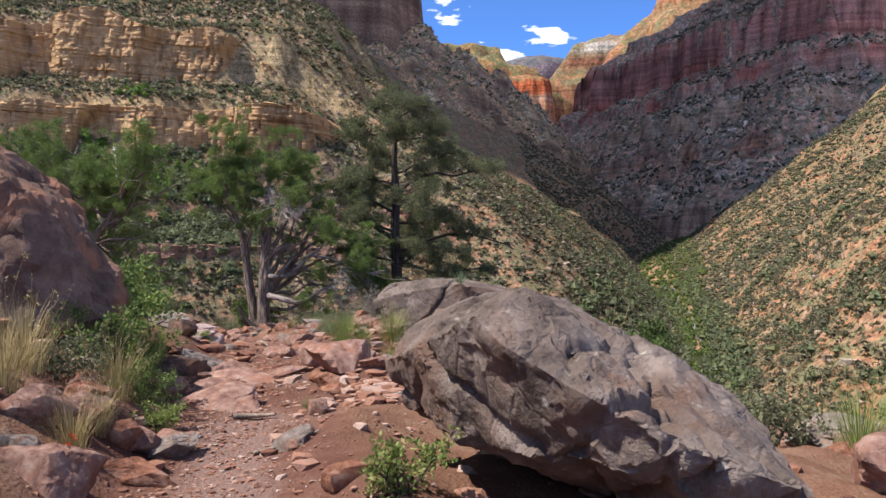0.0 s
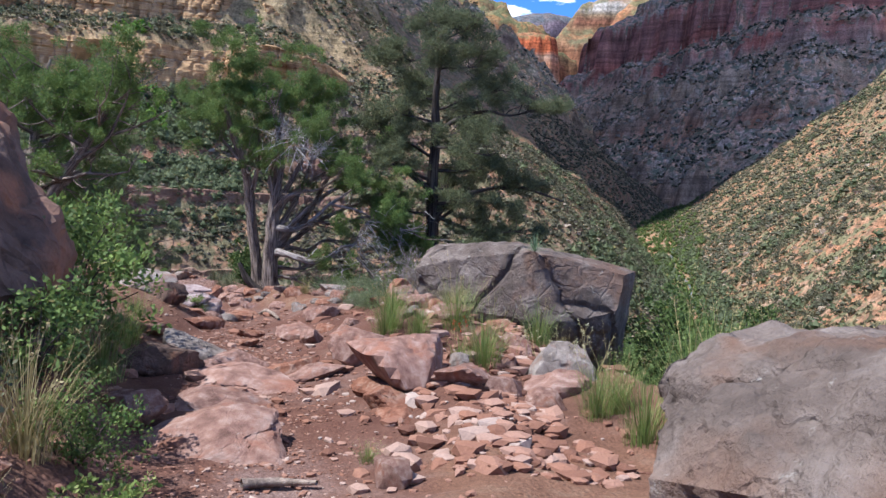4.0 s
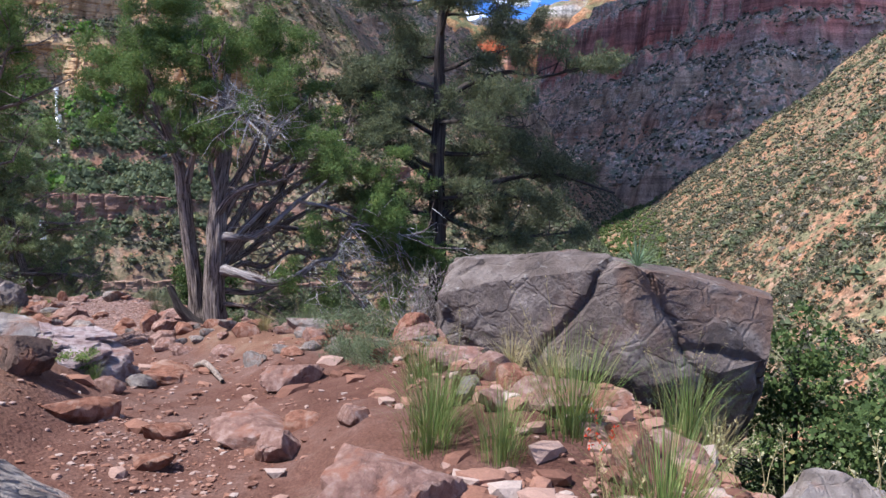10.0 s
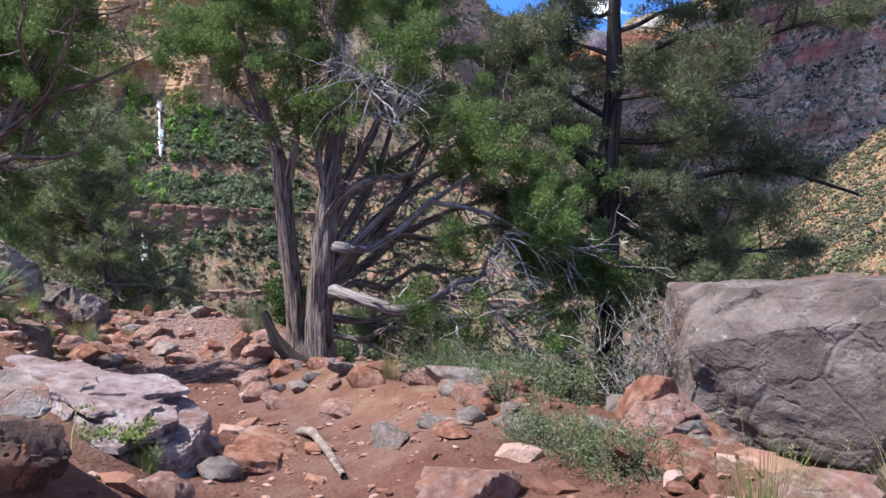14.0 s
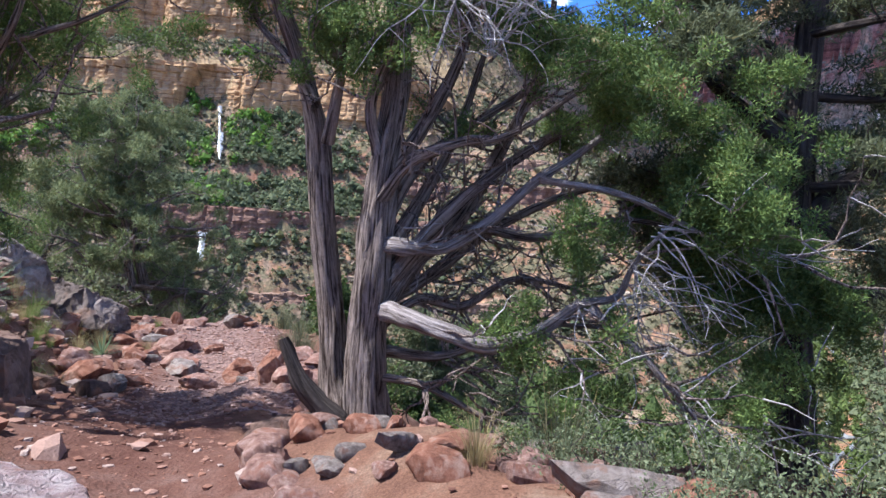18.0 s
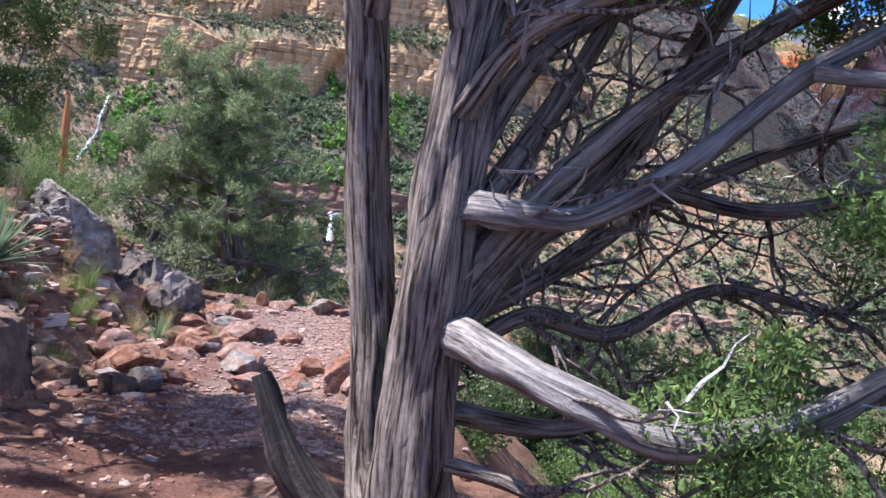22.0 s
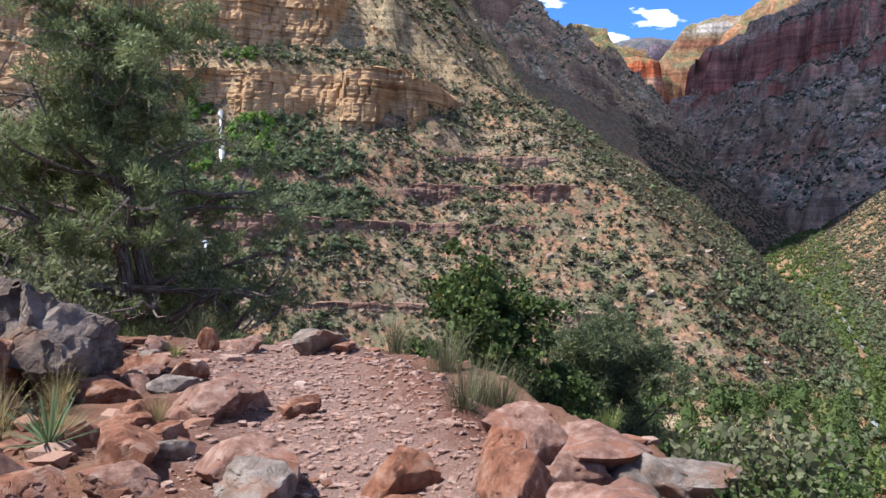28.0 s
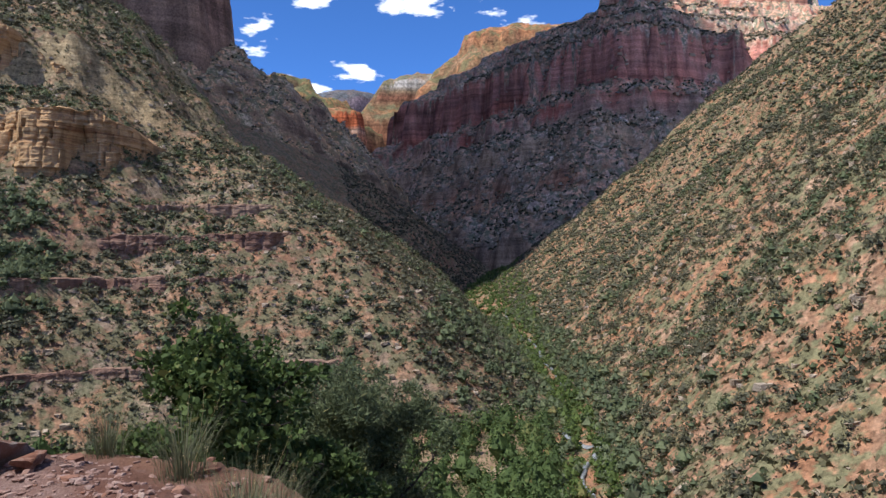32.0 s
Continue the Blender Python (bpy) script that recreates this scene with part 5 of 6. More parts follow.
    for c, way, n in (((2.15, -0.45, 1.6), (0.8, -0.2, -0.35), 9), ((2.0, -0.42, 1.35), (0.9, -0.2, -0.5), 8), ((1.9, -0.42, 1.15), (0.8, -0.2, -0.35), 6), ((2.3, -0.55, 0.55), (0.7, -0.2, -0.3), 8),
                      ((1.65, -0.4, 1.05), (0.1, -0.2, -0.6), 3), ((2.85, -0.65, 0.34), (0.6, -0.2, 0.0), 5), ((0.9, -0.35, 2.9), (0.3, -0.3, 0.5), 18), ((0.2, -0.2, 3.3), (0.2, -0.3, 0.7), 14),
                      ((0.6, -0.7, 3.2), (0.2, -0.1, 0.6), 18), ((0.7, -0.9, 3.1), (0.3, -0.2, -0.6), 9), ((2.6, -0.4, 1.54), (0.8, -0.1, -0.3), 6)):
        for _ in range(n):
            tw = wander(g, np.array(c) + g.normal(size=3) * 0.05, np.array(way) + g.normal(size=3) * 0.35, g.uniform(0.45, 1.0), 7, 0.2, -0.06)
            dead.append(tube(tw, np.linspace(0.0075, 0.002, 8), 5, 0, 0, 2))
            for _ in range(3):
                dead.append(tube(wander(g, tw[g.integers(2, 7)], np.array(way) + g.normal(size=3) * 0.8, g.uniform(0.15, 0.4), 4, 0.25), np.linspace(0.0045, 0.0018, 5), 3))
    tagged(part("twig_spray", join(twigs), BARK, root), kind="stuff")
    tagged(part("dead_twig_spray", join(dead), SILVER, root, "silvery dead twigs"), kind="stuff")
    tufts = [((2.5, -0.2, 1.85), 0.24, 34), ((2.85, -0.2, 1.62), 0.3, 40), ((3.1, -0.1, 1.3), 0.34, 34), ((2.5, -0.15, 1.5), 0.2, 14), ((1.72, -0.35, 1.45), 0.14, 11), ((1.26, -0.45, 0.92), 0.15, 9), ((1.84, -0.3, 2.5), 0.28, 26),
             ((2.56, -0.3, 2.55), 0.28, 11), ((1.76, -0.4, 0.56), 0.18, 10), ((3.0, -0.5, 0.54), 0.22, 10), ((3.3, 0.1, 0.9), 0.35, 18), ((1.3, 0.2, 3.0), 0.7, 36), ((2.2, 0.3, 2.6), 0.5, 9),
             ((0.3, 0.3, 4.2), 0.75, 64), ((0.9, 0.6, 3.7), 0.7, 50), ((-0.2, -0.2, 3.1), 0.35, 14), ((-1.1, 0.3, 4.2), 0.8, 70), ((-1.5, 0.6, 3.6), 0.6, 44), ((-0.4, 0.0, 4.5), 0.75, 60),
             ((-0.7, 0.2, 4.9), 0.6, 40), ((-1.9, 0.3, 4.0), 0.5, 26), ((2.7, 0.5, 2.0), 0.5, 12), ((0.1, -0.4, 2.75), 0.25, 9), ((1.7, 0.9, 2.2), 0.6, 14), ((3.0, 0.2, 0.9), 0.4, 8), ((2.6, -0.8, 0.3), 0.4, 8),
             ((1.6, -0.6, 0.2), 0.3, 7), ((1.9, -1.5, 2.6), 0.4, 5), ((2.6, -0.6, 1.8), 0.26, 16), ((1.2, -0.9, 3.3), 0.5, 12), ((-0.3, -0.6, 4.0), 0.6, 30)]
    far_ends = np.array([e for e in ends if e[2] > 2.4 or e[0] > 1.6])
    centres = []
    for c, s, n in tufts:
        sprays = np.array(c) + g.normal(size=(max(3, n // 4), 3)) * s * 0.6
        centres.append(sprays[g.integers(len(sprays), size=int(n * 1.7))] + g.normal(size=(int(n * 1.7), 3)) * 0.11)
    centres = np.concatenate(centres + [far_ends[g.integers(len(far_ends), size=90)]])
    part("crown", leaves(g, centres, (0.12, 0.12, 0.1), 240, 0.036, 0.0062, 0.0, True), JUNIPER, root, "patchy green juniper sprays")


twin_juniper()


def wide_pinyon():
    """The dark pinyon behind the great boulder: a straight trunk and long level limbs set with needle tufts."""
    g = np.random.default_rng(201)
    root = empty("pinyon_pine", (-1.49, 21.5, -1.75), "tall dark pinyon pine with long level limbs", "tree")
    trunk = np.array([(0.16, 0, -0.4), (0.1, 0, 0.5), (0.02, 0, 1.4), (-0.01, 0.02, 2.3), (-0.04, 0.0, 3.2), (-0.01, 0.03, 4.1), (-0.05, 0.0, 5.1), (0.02, 0.0, 6.2), (0.1, 0.05, 7.2)])
    part("trunk", tube(trunk, [0.2, 0.17, 0.15, 0.14, 0.12, 0.1, 0.08, 0.05, 0.02], 16, 8, 0.24, 5, True), PINEBARK, root, smooth=True)
    limbs = [([(0.02, 0, 2.2), (0.36, -0.05, 2.6), (0.98, -0.1, 2.88), (1.88, -0.15, 3.02), (2.95, -0.2, 2.74)], 0.085), ([(-0.03, 0, 2.85), (-0.5, -0.1, 3.16), (-0.88, -0.15, 3.48), (-1.12, -0.2, 4.0), (-1.4, -0.2, 4.3)], 0.075),
             ([(-0.02, 0, 4.1), (0.42, -0.1, 4.46), (1.1, -0.2, 4.68), (1.65, -0.3, 4.6), (2.45, -0.3, 4.84)], 0.06), ([(0.02, 0, 2.35), (0.46, 0.1, 2.12), (1.24, 0.1, 1.95), (2.3, 0.0, 2.05)], 0.06)]
    for k in range(20):
        f = 0.23 + 0.72 * k / 20
        at = np.array([np.interp(f * 8, np.arange(9), trunk[:, c]) for c in range(3)])
        a = k * 2.4 + g.uniform(-0.4, 0.4)
        reach = (2.7 if math.cos(a) > 0 else 1.9) * (1 - 0.55 * f ** 2) * g.uniform(0.65, 1.05)
        limbs.append((wander(g, at, (math.cos(a), math.sin(a) * 0.8, g.uniform(-0.05, 0.35)), reach, 5, 0.17, 0.02), 0.062 * (1.1 - 0.75 * f)))
    twigs, ends = [], []
    for k, (line, r0) in enumerate(limbs):
        line = np.asarray(line, float)
        part("limb", tube(line, np.linspace(r0, r0 * 0.22, len(line)), 8, 60 + k, 0.2, 4, True), PINEBARK, root, smooth=True)
        n = len(line)
        for j in range(15):
            u = (0.3 + 0.7 * g.random() ** 0.8) * (n - 1)
            q = np.array([np.interp(u, np.arange(n), line[:, c]) for c in range(3)])
            d = (line[-1] - line[0]) / np.linalg.norm(line[-1] - line[0])
            tw = wander(g, q, d * 0.7 + g.normal(size=3) * (0.8, 0.8, 0.45) + (0, 0, 0.12), g.uniform(0.35, 0.8), 5, 0.25, 0.04)
            twigs.append(tube(tw, np.linspace(max(0.008, r0 * 0.22), 0.004, 6), 4))
            ends += [tw[-1], tw[-2], tw[3]] if j % 3 else []
    tagged(part("twig_spray", join(twigs), PINEBARK, root), kind="stuff")
    ends = np.array(ends)
    pick = np.repeat(ends, 3, 0) + g.normal(size=(len(ends) * 3, 3)) * (0.12, 0.12, 0.07)
    part("crown", leaves(g, pick, (0.13, 0.13, 0.09), 95, 0.07, 0.0065, 0.0, True), NEEDLE, root, "dull dark green needles")


wide_pinyon()
spread_tree("juniper_tree", (-11.5, 21.9, ground_at(-11.5, 21.9)), 5.2, 3.0, JUNIPER, BARK, "leafy juniper overhanging the trail bank", 202, 200, 800, (0.07, 0.0075), 0.17, (0.34, 0.0), 0.28, 16, 0.27, forks=2, sliver=True)
spread_tree("juniper_tree", (-15.2, 35.2, -4.3), 8.0, 3.4, GREYJUNIPER, BARK, "full grey-green juniper beyond the trail's point", 203, 120, 900, (0.12, 0.014), 0.2, (0, 0), 0.06, 26, 0.32, forks=2, sliver=True)
spread_tree("juniper_tree", (-17.8, 37.5, -4.4), 5.0, 2.0, GREYJUNIPER, BARK, "smaller juniper beside the big one", 204, 110, 300, (0.12, 0.016), 0.15, (0, 0), 0.12, 11, 0.4, sliver=True)
spread_tree("pinyon_pine", (-25.5, 42.5, -6.0), 9.0, 3.2, PINYON, PINEBARK, "dark pinyon pine on the far bank edge", 205, 50, 420, (0.15, 0.028), 0.18, (0, 0), 0.2, 12, 0.45)
spread_tree("scrub_oak", (-8.8, 33.9, -5.6), 4.5, 1.7, OAK, PINEBARK, "dense green scrub oak below the trail edge", 206, 70, 520, (0.085, 0.034), 0.09, (0, 0), 0.12, 11, 0.26, forks=3)
spread_tree("pinyon_pine", (-5.23, 47.45, ground_at(-5.23, 47.45)), -2.0 - ground_at(-5.23, 47.45), 2.9, PINYON, PINEBARK, "grey-green pinyon pine on the slope below", 207, 70, 560, (0.13, 0.026),
            0.16, (0, 0), 0.4, 20, 0.4)
spread_tree("pinyon_pine", (-6.5, 36.0, ground_at(-6.5, 36.0)), -2.1 - ground_at(-6.5, 36.0), 2.0, PINYON, PINEBARK, "grey-green pinyon pine beside the scrub oak", 208, 120, 620, (0.09, 0.012), 0.15, (0.03, 0), 0.35, 18, 0.26, sliver=True)
spread_tree("scrub_oak", (-7.3, 33.2, ground_at(-7.3, 33.2)), -3.4 - ground_at(-7.3, 33.2), 1.5, OAK, PINEBARK, "dark scrub oak crowding the trail edge", 209, 90, 420, (0.06, 0.026), 0.08, (0, 0), 0.1, 11, 0.24, forks=3)
for x, y, top, r, seed in ((3.4, 18.3, -0.5, 1.3, 211), (3.7, 16.4, -0.75, 1.2, 212), (4.9, 17.6, -0.9, 1.4, 213)):
    low = ground_at(x, y)
    spread_tree("scrub_oak", (x, y, low), top - low, r, OAK, PINEBARK, "dark green scrub oak growing below the trail edge", seed, 60, 300, (0.06, 0.027), 0.07, (0, 0), 0.12, 9, 0.27, forks=2)


# ---- shrubs and grass beside the trail ----
def blades(g, count, height, spread, width, lean=0.75, segs=3):
    """A tussock of curved tapering blades, rooted at the origin."""
    a, out = g.uniform(0, 6.3, count), g.uniform(0.05, 1, count) * lean
    h = height * g.uniform(0.55, 1.1, count)
    root = np.stack([np.cos(a), np.sin(a), 0 * a], 1) * (g.random(count) * spread * 0.35)[:, None]
    side = np.stack([-np.sin(a), np.cos(a), 0 * a], 1) * width
    rows = []
    for k in range(segs + 1):
        t = k / segs
        mid = root + np.stack([np.cos(a) * out * t ** 1.7, np.sin(a) * out * t ** 1.7, t - 0.35 * out * t * t], 1) * h[:, None]
        w = side * (1 - t) ** 0.7 * 0.5 + side * 0.04
        rows += [mid - w, mid + w]
    v = np.stack(rows, 1).reshape(-1, 3)
    n = 2 * (segs + 1)
    b = np.arange(count)[:, None] * n
    f = np.concatenate([np.concatenate([b + 2 * k, b + 2 * k + 1, b + 2 * k + 3, b + 2 * k + 2], 1) for k in range(segs)])
    return v, f


def tussock_maker(mat, label, count, height, spread, width, seed, group):
    root = empty("grass_tussock", (0, 0, -80), label, "grass", group)
    g = np.random.default_rng(seed)
    tagged(part("blade_tuft", blades(g, count, height, spread, width), mat, root), kind="stuff")
    for _ in range(5):
        a = g.uniform(0, 6.3)
        line = wander(g, (0.05 * math.cos(a), 0.05 * math.sin(a), 0), (0.3 * math.cos(a), 0.3 * math.sin(a), 1.0), height * g.uniform(0.9, 1.3), 5, 0.06)
        stalk = tube(line, np.linspace(0.0026, 0.001, 6), 3)
        head = leaves(g, line[-2:], (0.008, 0.008, 0.03), 7, 0.022, 0.003)
        part("seed_stalk", join([stalk, head]), DRYGRASS, root)
    return root


GRASSES = [tussock_maker(GRASS, "green bunchgrass tussock with fine arching blades", 210, 0.66, 0.5, 0.0052, 1, "grass tussocks"),
           tussock_maker(GRASS, "short green grass tuft on stony soil", 160, 0.34, 0.34, 0.0045, 2, "grass tussocks"),
           tussock_maker(DRYGRASS, "straw-coloured dry grass tuft", 170, 0.55, 0.35, 0.005, 3, "grass tussocks"),
           tussock_maker(SAGE, "grey-green rush-like tussock at the trail edge", 200, 0.7, 0.7, 0.007, 4, "grass tussocks")]


def plant(proto, x, y, size, z=None, natural=1.0):
    g = random.Random(int(x * 977) + int(y * 3301))
    m = pose(x, y, ground_at(x, y) - 0.03 if z is None else z, 0, 0, g.uniform(0, 360))
    ob = copy_thing(proto, m)
    ob.scale = (size / natural,) * 3
    return ob


for x, y, s, k in ((3.5, 7.0, 1.2, 0), (3.7, 7.3, 1.0, 2), (2.7, 7.9, 0.8, 2), (2.4, 8.1, 0.8, 0), (0.5, 9.9, 1.0, 0), (0.9, 9.6, 1.2, 0), (1.3, 10.3, 1.3, 0), (1.9, 10.2, 1.4, 0), (0.25, 10.5, 0.8, 0), (1.5, 9.6, 1.2, 0), (1.0, 10.2, 1.5, 0), (1.6, 10.9, 1.3, 0), (0.6, 11.3, 1.0, 0), (-1.7, 13.5, 0.9, 0), (-0.85, 12.4, 0.9, 1), (-3.9, 10.6, 1.2, 0), (-1.75, 13.2, 0.9, 0), (-0.9, 13.3, 1.1, 0),
                   (-0.6, 12.5, 1.1, 0), (-0.95, 13.8, 0.9, 2), (-1.35, 13.0, 0.8, 0), (-2.6, 6.3, 0.9, 2), (-3.9, 10.0, 1.4, 2), (-2.3, 16.2, 0.7, 1), (-1.8, 14.8, 0.8, 0), (-5.0, 16.3, 0.6, 1),
                   (-3.9, 19.1, 0.7, 2), (-3.4, 19.6, 0.9, 3), (-12.6, 24.6, 1.0, 1), (-11.9, 25.1, 0.9, 1), (-12.4, 26.3, 1.1, 1), (-11.7, 25.9, 0.7, 1), (-11.1, 27.9, 0.6, 2), (-8.4, 28.9, 0.8, 3),
                   (-10.4, 24.3, 0.6, 2), (-8.5, 28.3, 0.75, 3), (-8.2, 28.8, 0.7, 3), (-2.7, 6.9, 0.9, 2), (-12.4, 30.6, 0.7, 1), (4.0, 6.6, 1.2, 0), (-3.3, 6.6, 1.3, 2), (-3.6, 7.4, 1.4, 2), (-3.2, 8.3, 1.3, 2),
                   (-13.2, 25.6, 1.0, 2), (-14.2, 26.0, 1.2, 1), (-14.4, 25.0, 1.3, 0), (-13.4, 23.9, 1.1, 0), (-9.0, 30.6, 1.0, 3), (-9.9, 32.0, 0.9, 3), (-13.0, 32.4, 1.0, 3), (-14.2, 32.9, 1.1, 0),
                   (-7.3, 28.3, 0.7, 1), (0.2, 14.3, 1.0, 0), (-3.1, 5.6, 0.9, 0), (-4.4, 12.2, 0.9, 0), (-4.9, 13.6, 0.8, 1), (-11.89, 23.88, 1.0, 2), (-11.66, 24.62, 1.0, 2), (-13.04, 26.73, 1.0, 2), (-11.98, 26.08, 0.7, 0), (-12.5, 27.15, 0.7, 2), (-11.3, 22.9, 0.9, 2), (-12.9, 24.5, 1.1, 1), (-13.5, 25.1, 1.1, 2), (-13.0, 23.7, 1.1, 2), (-1.0, 15.3, 0.9, 2), (0.6, 14.8, 1.0, 2), (-5.3, 15.4, 0.7, 1), (-1.5, 9.4, 0.5, 1)):
    plant(GRASSES[k], x, y, s)


g = random.Random(45)
for _ in range(60):
    y = g.uniform(21.5, 30.5)
    plant(GRASSES[g.choice((0, 0, 1, 3))], float(trail_x(y)) - g.uniform(3.6, 8.0), y, g.uniform(0.8, 1.4))
g = random.Random(44)
for _ in range(70):
    y = g.uniform(20.5, 31.5)
    plant(GRASSES[g.choice((0, 1, 1, 1, 2, 2))], float(trail_x(y)) - g.uniform(2.0, 6.5), y, g.uniform(0.5, 1.1))


def shrub_maker(leaf, label, seed, radius=0.5, per=24, blade=(0.055, 0.019), clumps=90, category="shrub"):
    g = np.random.default_rng(seed)
    root = empty("shrub", (0, 0, -80), label, category, "shrubs by the trail")
    ends = []
    for i in range(9):
        a = i * 2.4
        line = wander(g, (0.04 * math.cos(a), 0.04 * math.sin(a), -0.05), (math.cos(a) * 0.8, math.sin(a) * 0.8, 1.0), radius * 1.5, 5, 0.16)
        part("stem", tube(line, np.linspace(0.014, 0.004, 6), 5), PINEBARK, root)
        for j in (2, 3, 4, 5):
            for _ in range(3):
                ends.append(line[j] + g.normal(size=3) * radius * 0.25)
    ends = np.array(ends)
    pts = ends[g.integers(len(ends), size=clumps)] + g.normal(size=(clumps, 3)) * radius * 0.16
    pts[:, 2] = np.maximum(pts[:, 2], 0.03)
    part("crown", leaves(g, pts, (radius * 0.22,) * 3, per, *blade), leaf, root)
    return root


SHRUBS = [shrub_maker(SAGE, "grey-green desert shrub on stony soil", 11), shrub_maker(OAK, "leafy green oak scrub on the slope", 12, 0.5, 26, (0.045, 0.02), 120),
          shrub_maker(JUNIPER, "low juniper scrub beside the trail", 13, 0.5, 40, (0.05, 0.013)), shrub_maker(GRASS, "fresh green weed beside the boulder", 14, 0.3, 22, (0.05, 0.014), 60)]
SHRUBS += [shrub_maker(SAGE, "broad grey-green shrub on the slope", 15, 0.5, 60, (0.022, 0.0075), 190), shrub_maker(OAK, "broad leafy oak thicket on the slope", 16, 0.5, 60, (0.022, 0.0095), 210),
           shrub_maker(JUNIPER, "broad juniper scrub on the slope", 17, 0.5, 80, (0.022, 0.006), 190)]
SHRUBS += [shrub_maker(WEED, "low grey-green weed along the trail's edge", 18, 0.5, 30, (0.045, 0.009), 110)]
for x, y, s, k in ((-0.1, 5.5, 0.75, 3), (-2.65, 8.0, 0.65, 3), (-3.1, 8.6, 0.55, 2), (-3.4, 7.8, 0.6, 0), (-3.8, 9.2, 0.9, 2), (2.9, 7.4, 0.7, 0), (2.5, 8.6, 0.9, 0), (-2.7, 18.5, 0.6, 7), (-2.5, 16.65, 0.42, 7), (-2.4, 16.35, 0.4, 7), (-2.2, 16.05, 0.42, 7), (-2.05, 15.7, 0.36, 7), (-2.65, 16.95, 0.34, 7), (-2.75, 17.9, 0.5, 7), (-3.1, 18.7, 0.55, 7), (-3.5, 19.3, 0.5, 7), (-5.2, 16.4, 0.6, 3), (-2.2, 18.2, 0.7, 7), (-4.6, 11.0, 1.3, 2), (-5.2, 12.3, 1.4, 2), (-4.7, 9.9, 1.1, 0), 
                   (3.0, 14.6, 2.6, 1), (4.2, 16.2, 2.8, 1), (2.6, 13.0, 2.0, 1), (4.6, 13.6, 2.6, 1), (3.4, 18.0, 2.6, 2), (6.0, 15.5, 3.0, 1), (2.2, 11.6, 1.6, 0), (5.4, 11.2, 2.2, 1), (3.6, 21.5, 2.0, 0), (1.8, 22.0, 1.6, 2),
                   (-4.8, 28.5, 1.6, 2), (-3.4, 31.5, 1.8, 2), (-2.0, 29.0, 2.0, 2), (-1.0, 33.5, 3.0, 1), (1.5, 36.0, 3.2, 1), (-8.8, 36.6, 2.4, 0),
                   (-10.5, 37.0, 2.6, 1), (-12.4, 35.0, 1.8, 0), (-13.9, 24.9, 1.0, 0), (-12.7, 22.0, 1.2, 0), (-13.9, 23.2, 1.4, 0), (-15.6, 27.0, 1.5, 0), (-15.0, 28.6, 1.6, 2), (-14.0, 30.4, 1.4, 0), (-17.5, 30.0, 2.0, 2),
                   (-18.0, 26.0, 2.2, 0), (5.5, 7.6, 1.4, 0), (6.5, 9.0, 1.8, 1), (4.6, 9.4, 1.2, 0), (0.0, 40.0, 3.4, 1), (-2.6, 40.5, 3.0, 2), (3.5, 33.0, 3.0, 1), (0.5, 29.5, 2.6, 2), (-6.2, 26.6, 1.0, 1), (-6.3, 27.6, 1.2, 0)):
    plant(SHRUBS[k + 4 if s > 1.5 and k < 3 else k], x, y, s)


def yucca(x, y, z, size, count, label, seed):
    """A rosette of stiff sword leaves, each a part."""
    g = random.Random(seed)
    root = empty("yucca", (x, y, z), label, "yucca", "yuccas on the bank")
    t = np.linspace(0, 1, 5)
    w = np.array([0.5, 1.0, 0.85, 0.5, 0.04]) * 0.022
    v = np.concatenate([np.stack([-w, t * 0, t], 1), np.stack([0 * w, w * 0.35, t], 1), np.stack([w, t * 0, t], 1)])
    f = [[i, i + 1, i + 6, i + 5] for i in range(4)] + [[i + 5, i + 6, i + 11, i + 10] for i in range(4)]
    first = None
    for i in range(count):
        ob = make("leaf", v, f, YUCCA, root) if first is None else new("leaf", first)
        first = ob.data
        ob.parent = root
        u = (i + 0.5) / count
        s = size * g.uniform(0.8, 1.1)
        ob.rotation_euler = Euler((radians(12 + 85 * u ** 0.9), 0, i * 2.399 + g.uniform(-0.2, 0.2)), "XYZ")
        ob.rotation_euler = (Matrix.Rotation(i * 2.399, 3, "Z") @ Matrix.Rotation(radians(8 + 84 * u), 3, "X")).to_euler()
        ob.scale = (s * 1.1, s, s)
    return root


yucca(-12.0, 24.5, ground_at(-12.0, 24.5) + 0.12, 0.95, 80, "broad spiky blue-green yucca on the bank", 1)
yucca(-15.1, 26.2, ground_at(-15.1, 26.2) + 0.12, 0.85, 60, "large pale yucca higher on the bank", 2)
yucca(-12.6, 23.4, ground_at(-12.6, 23.4) + 0.1, 0.9, 60, "spiky yucca above the dark boulders", 3)
yucca(-11.35, 26.87, ground_at(-11.35, 26.87) + 0.05, 0.45, 44, "small dark yucca beside the trail", 4)
yucca(0.28, 16.0, 0.2, 0.3, 44, "small yellow-green yucca rooted on top of the boulder", 5)
yucca(-14.8, 26.4, ground_at(-14.8, 26.4) + 0.1, 0.5, 46, "yucca among rocks on the bank", 6)
stalk = empty("agave_stalk", (-16.2, 29.6, ground_at(-16.2, 29.6)), "tall rust-brown dried flower stalk on the bank", "plant")
part("stalk", tube([(0, 0, -0.1), (0.01, 0, 0.9), (0.0, 0.02, 1.9), (0.02, 0.02, 2.6)], [0.035, 0.05, 0.075, 0.03], 8, 3, 0.3, 4), STALK, stalk)


def stick(points, r, label, mat=DEADWOOD):
    p = np.array([(x, y, ground_at(x, y) + r * 0.8 + h) for x, y, h in points])
    return tagged(make("fallen_branch", *tube(p, np.linspace(r, r * 0.45, len(p)), 9, 5, 0.3, 4), mat, smooth=True), label, "branch")


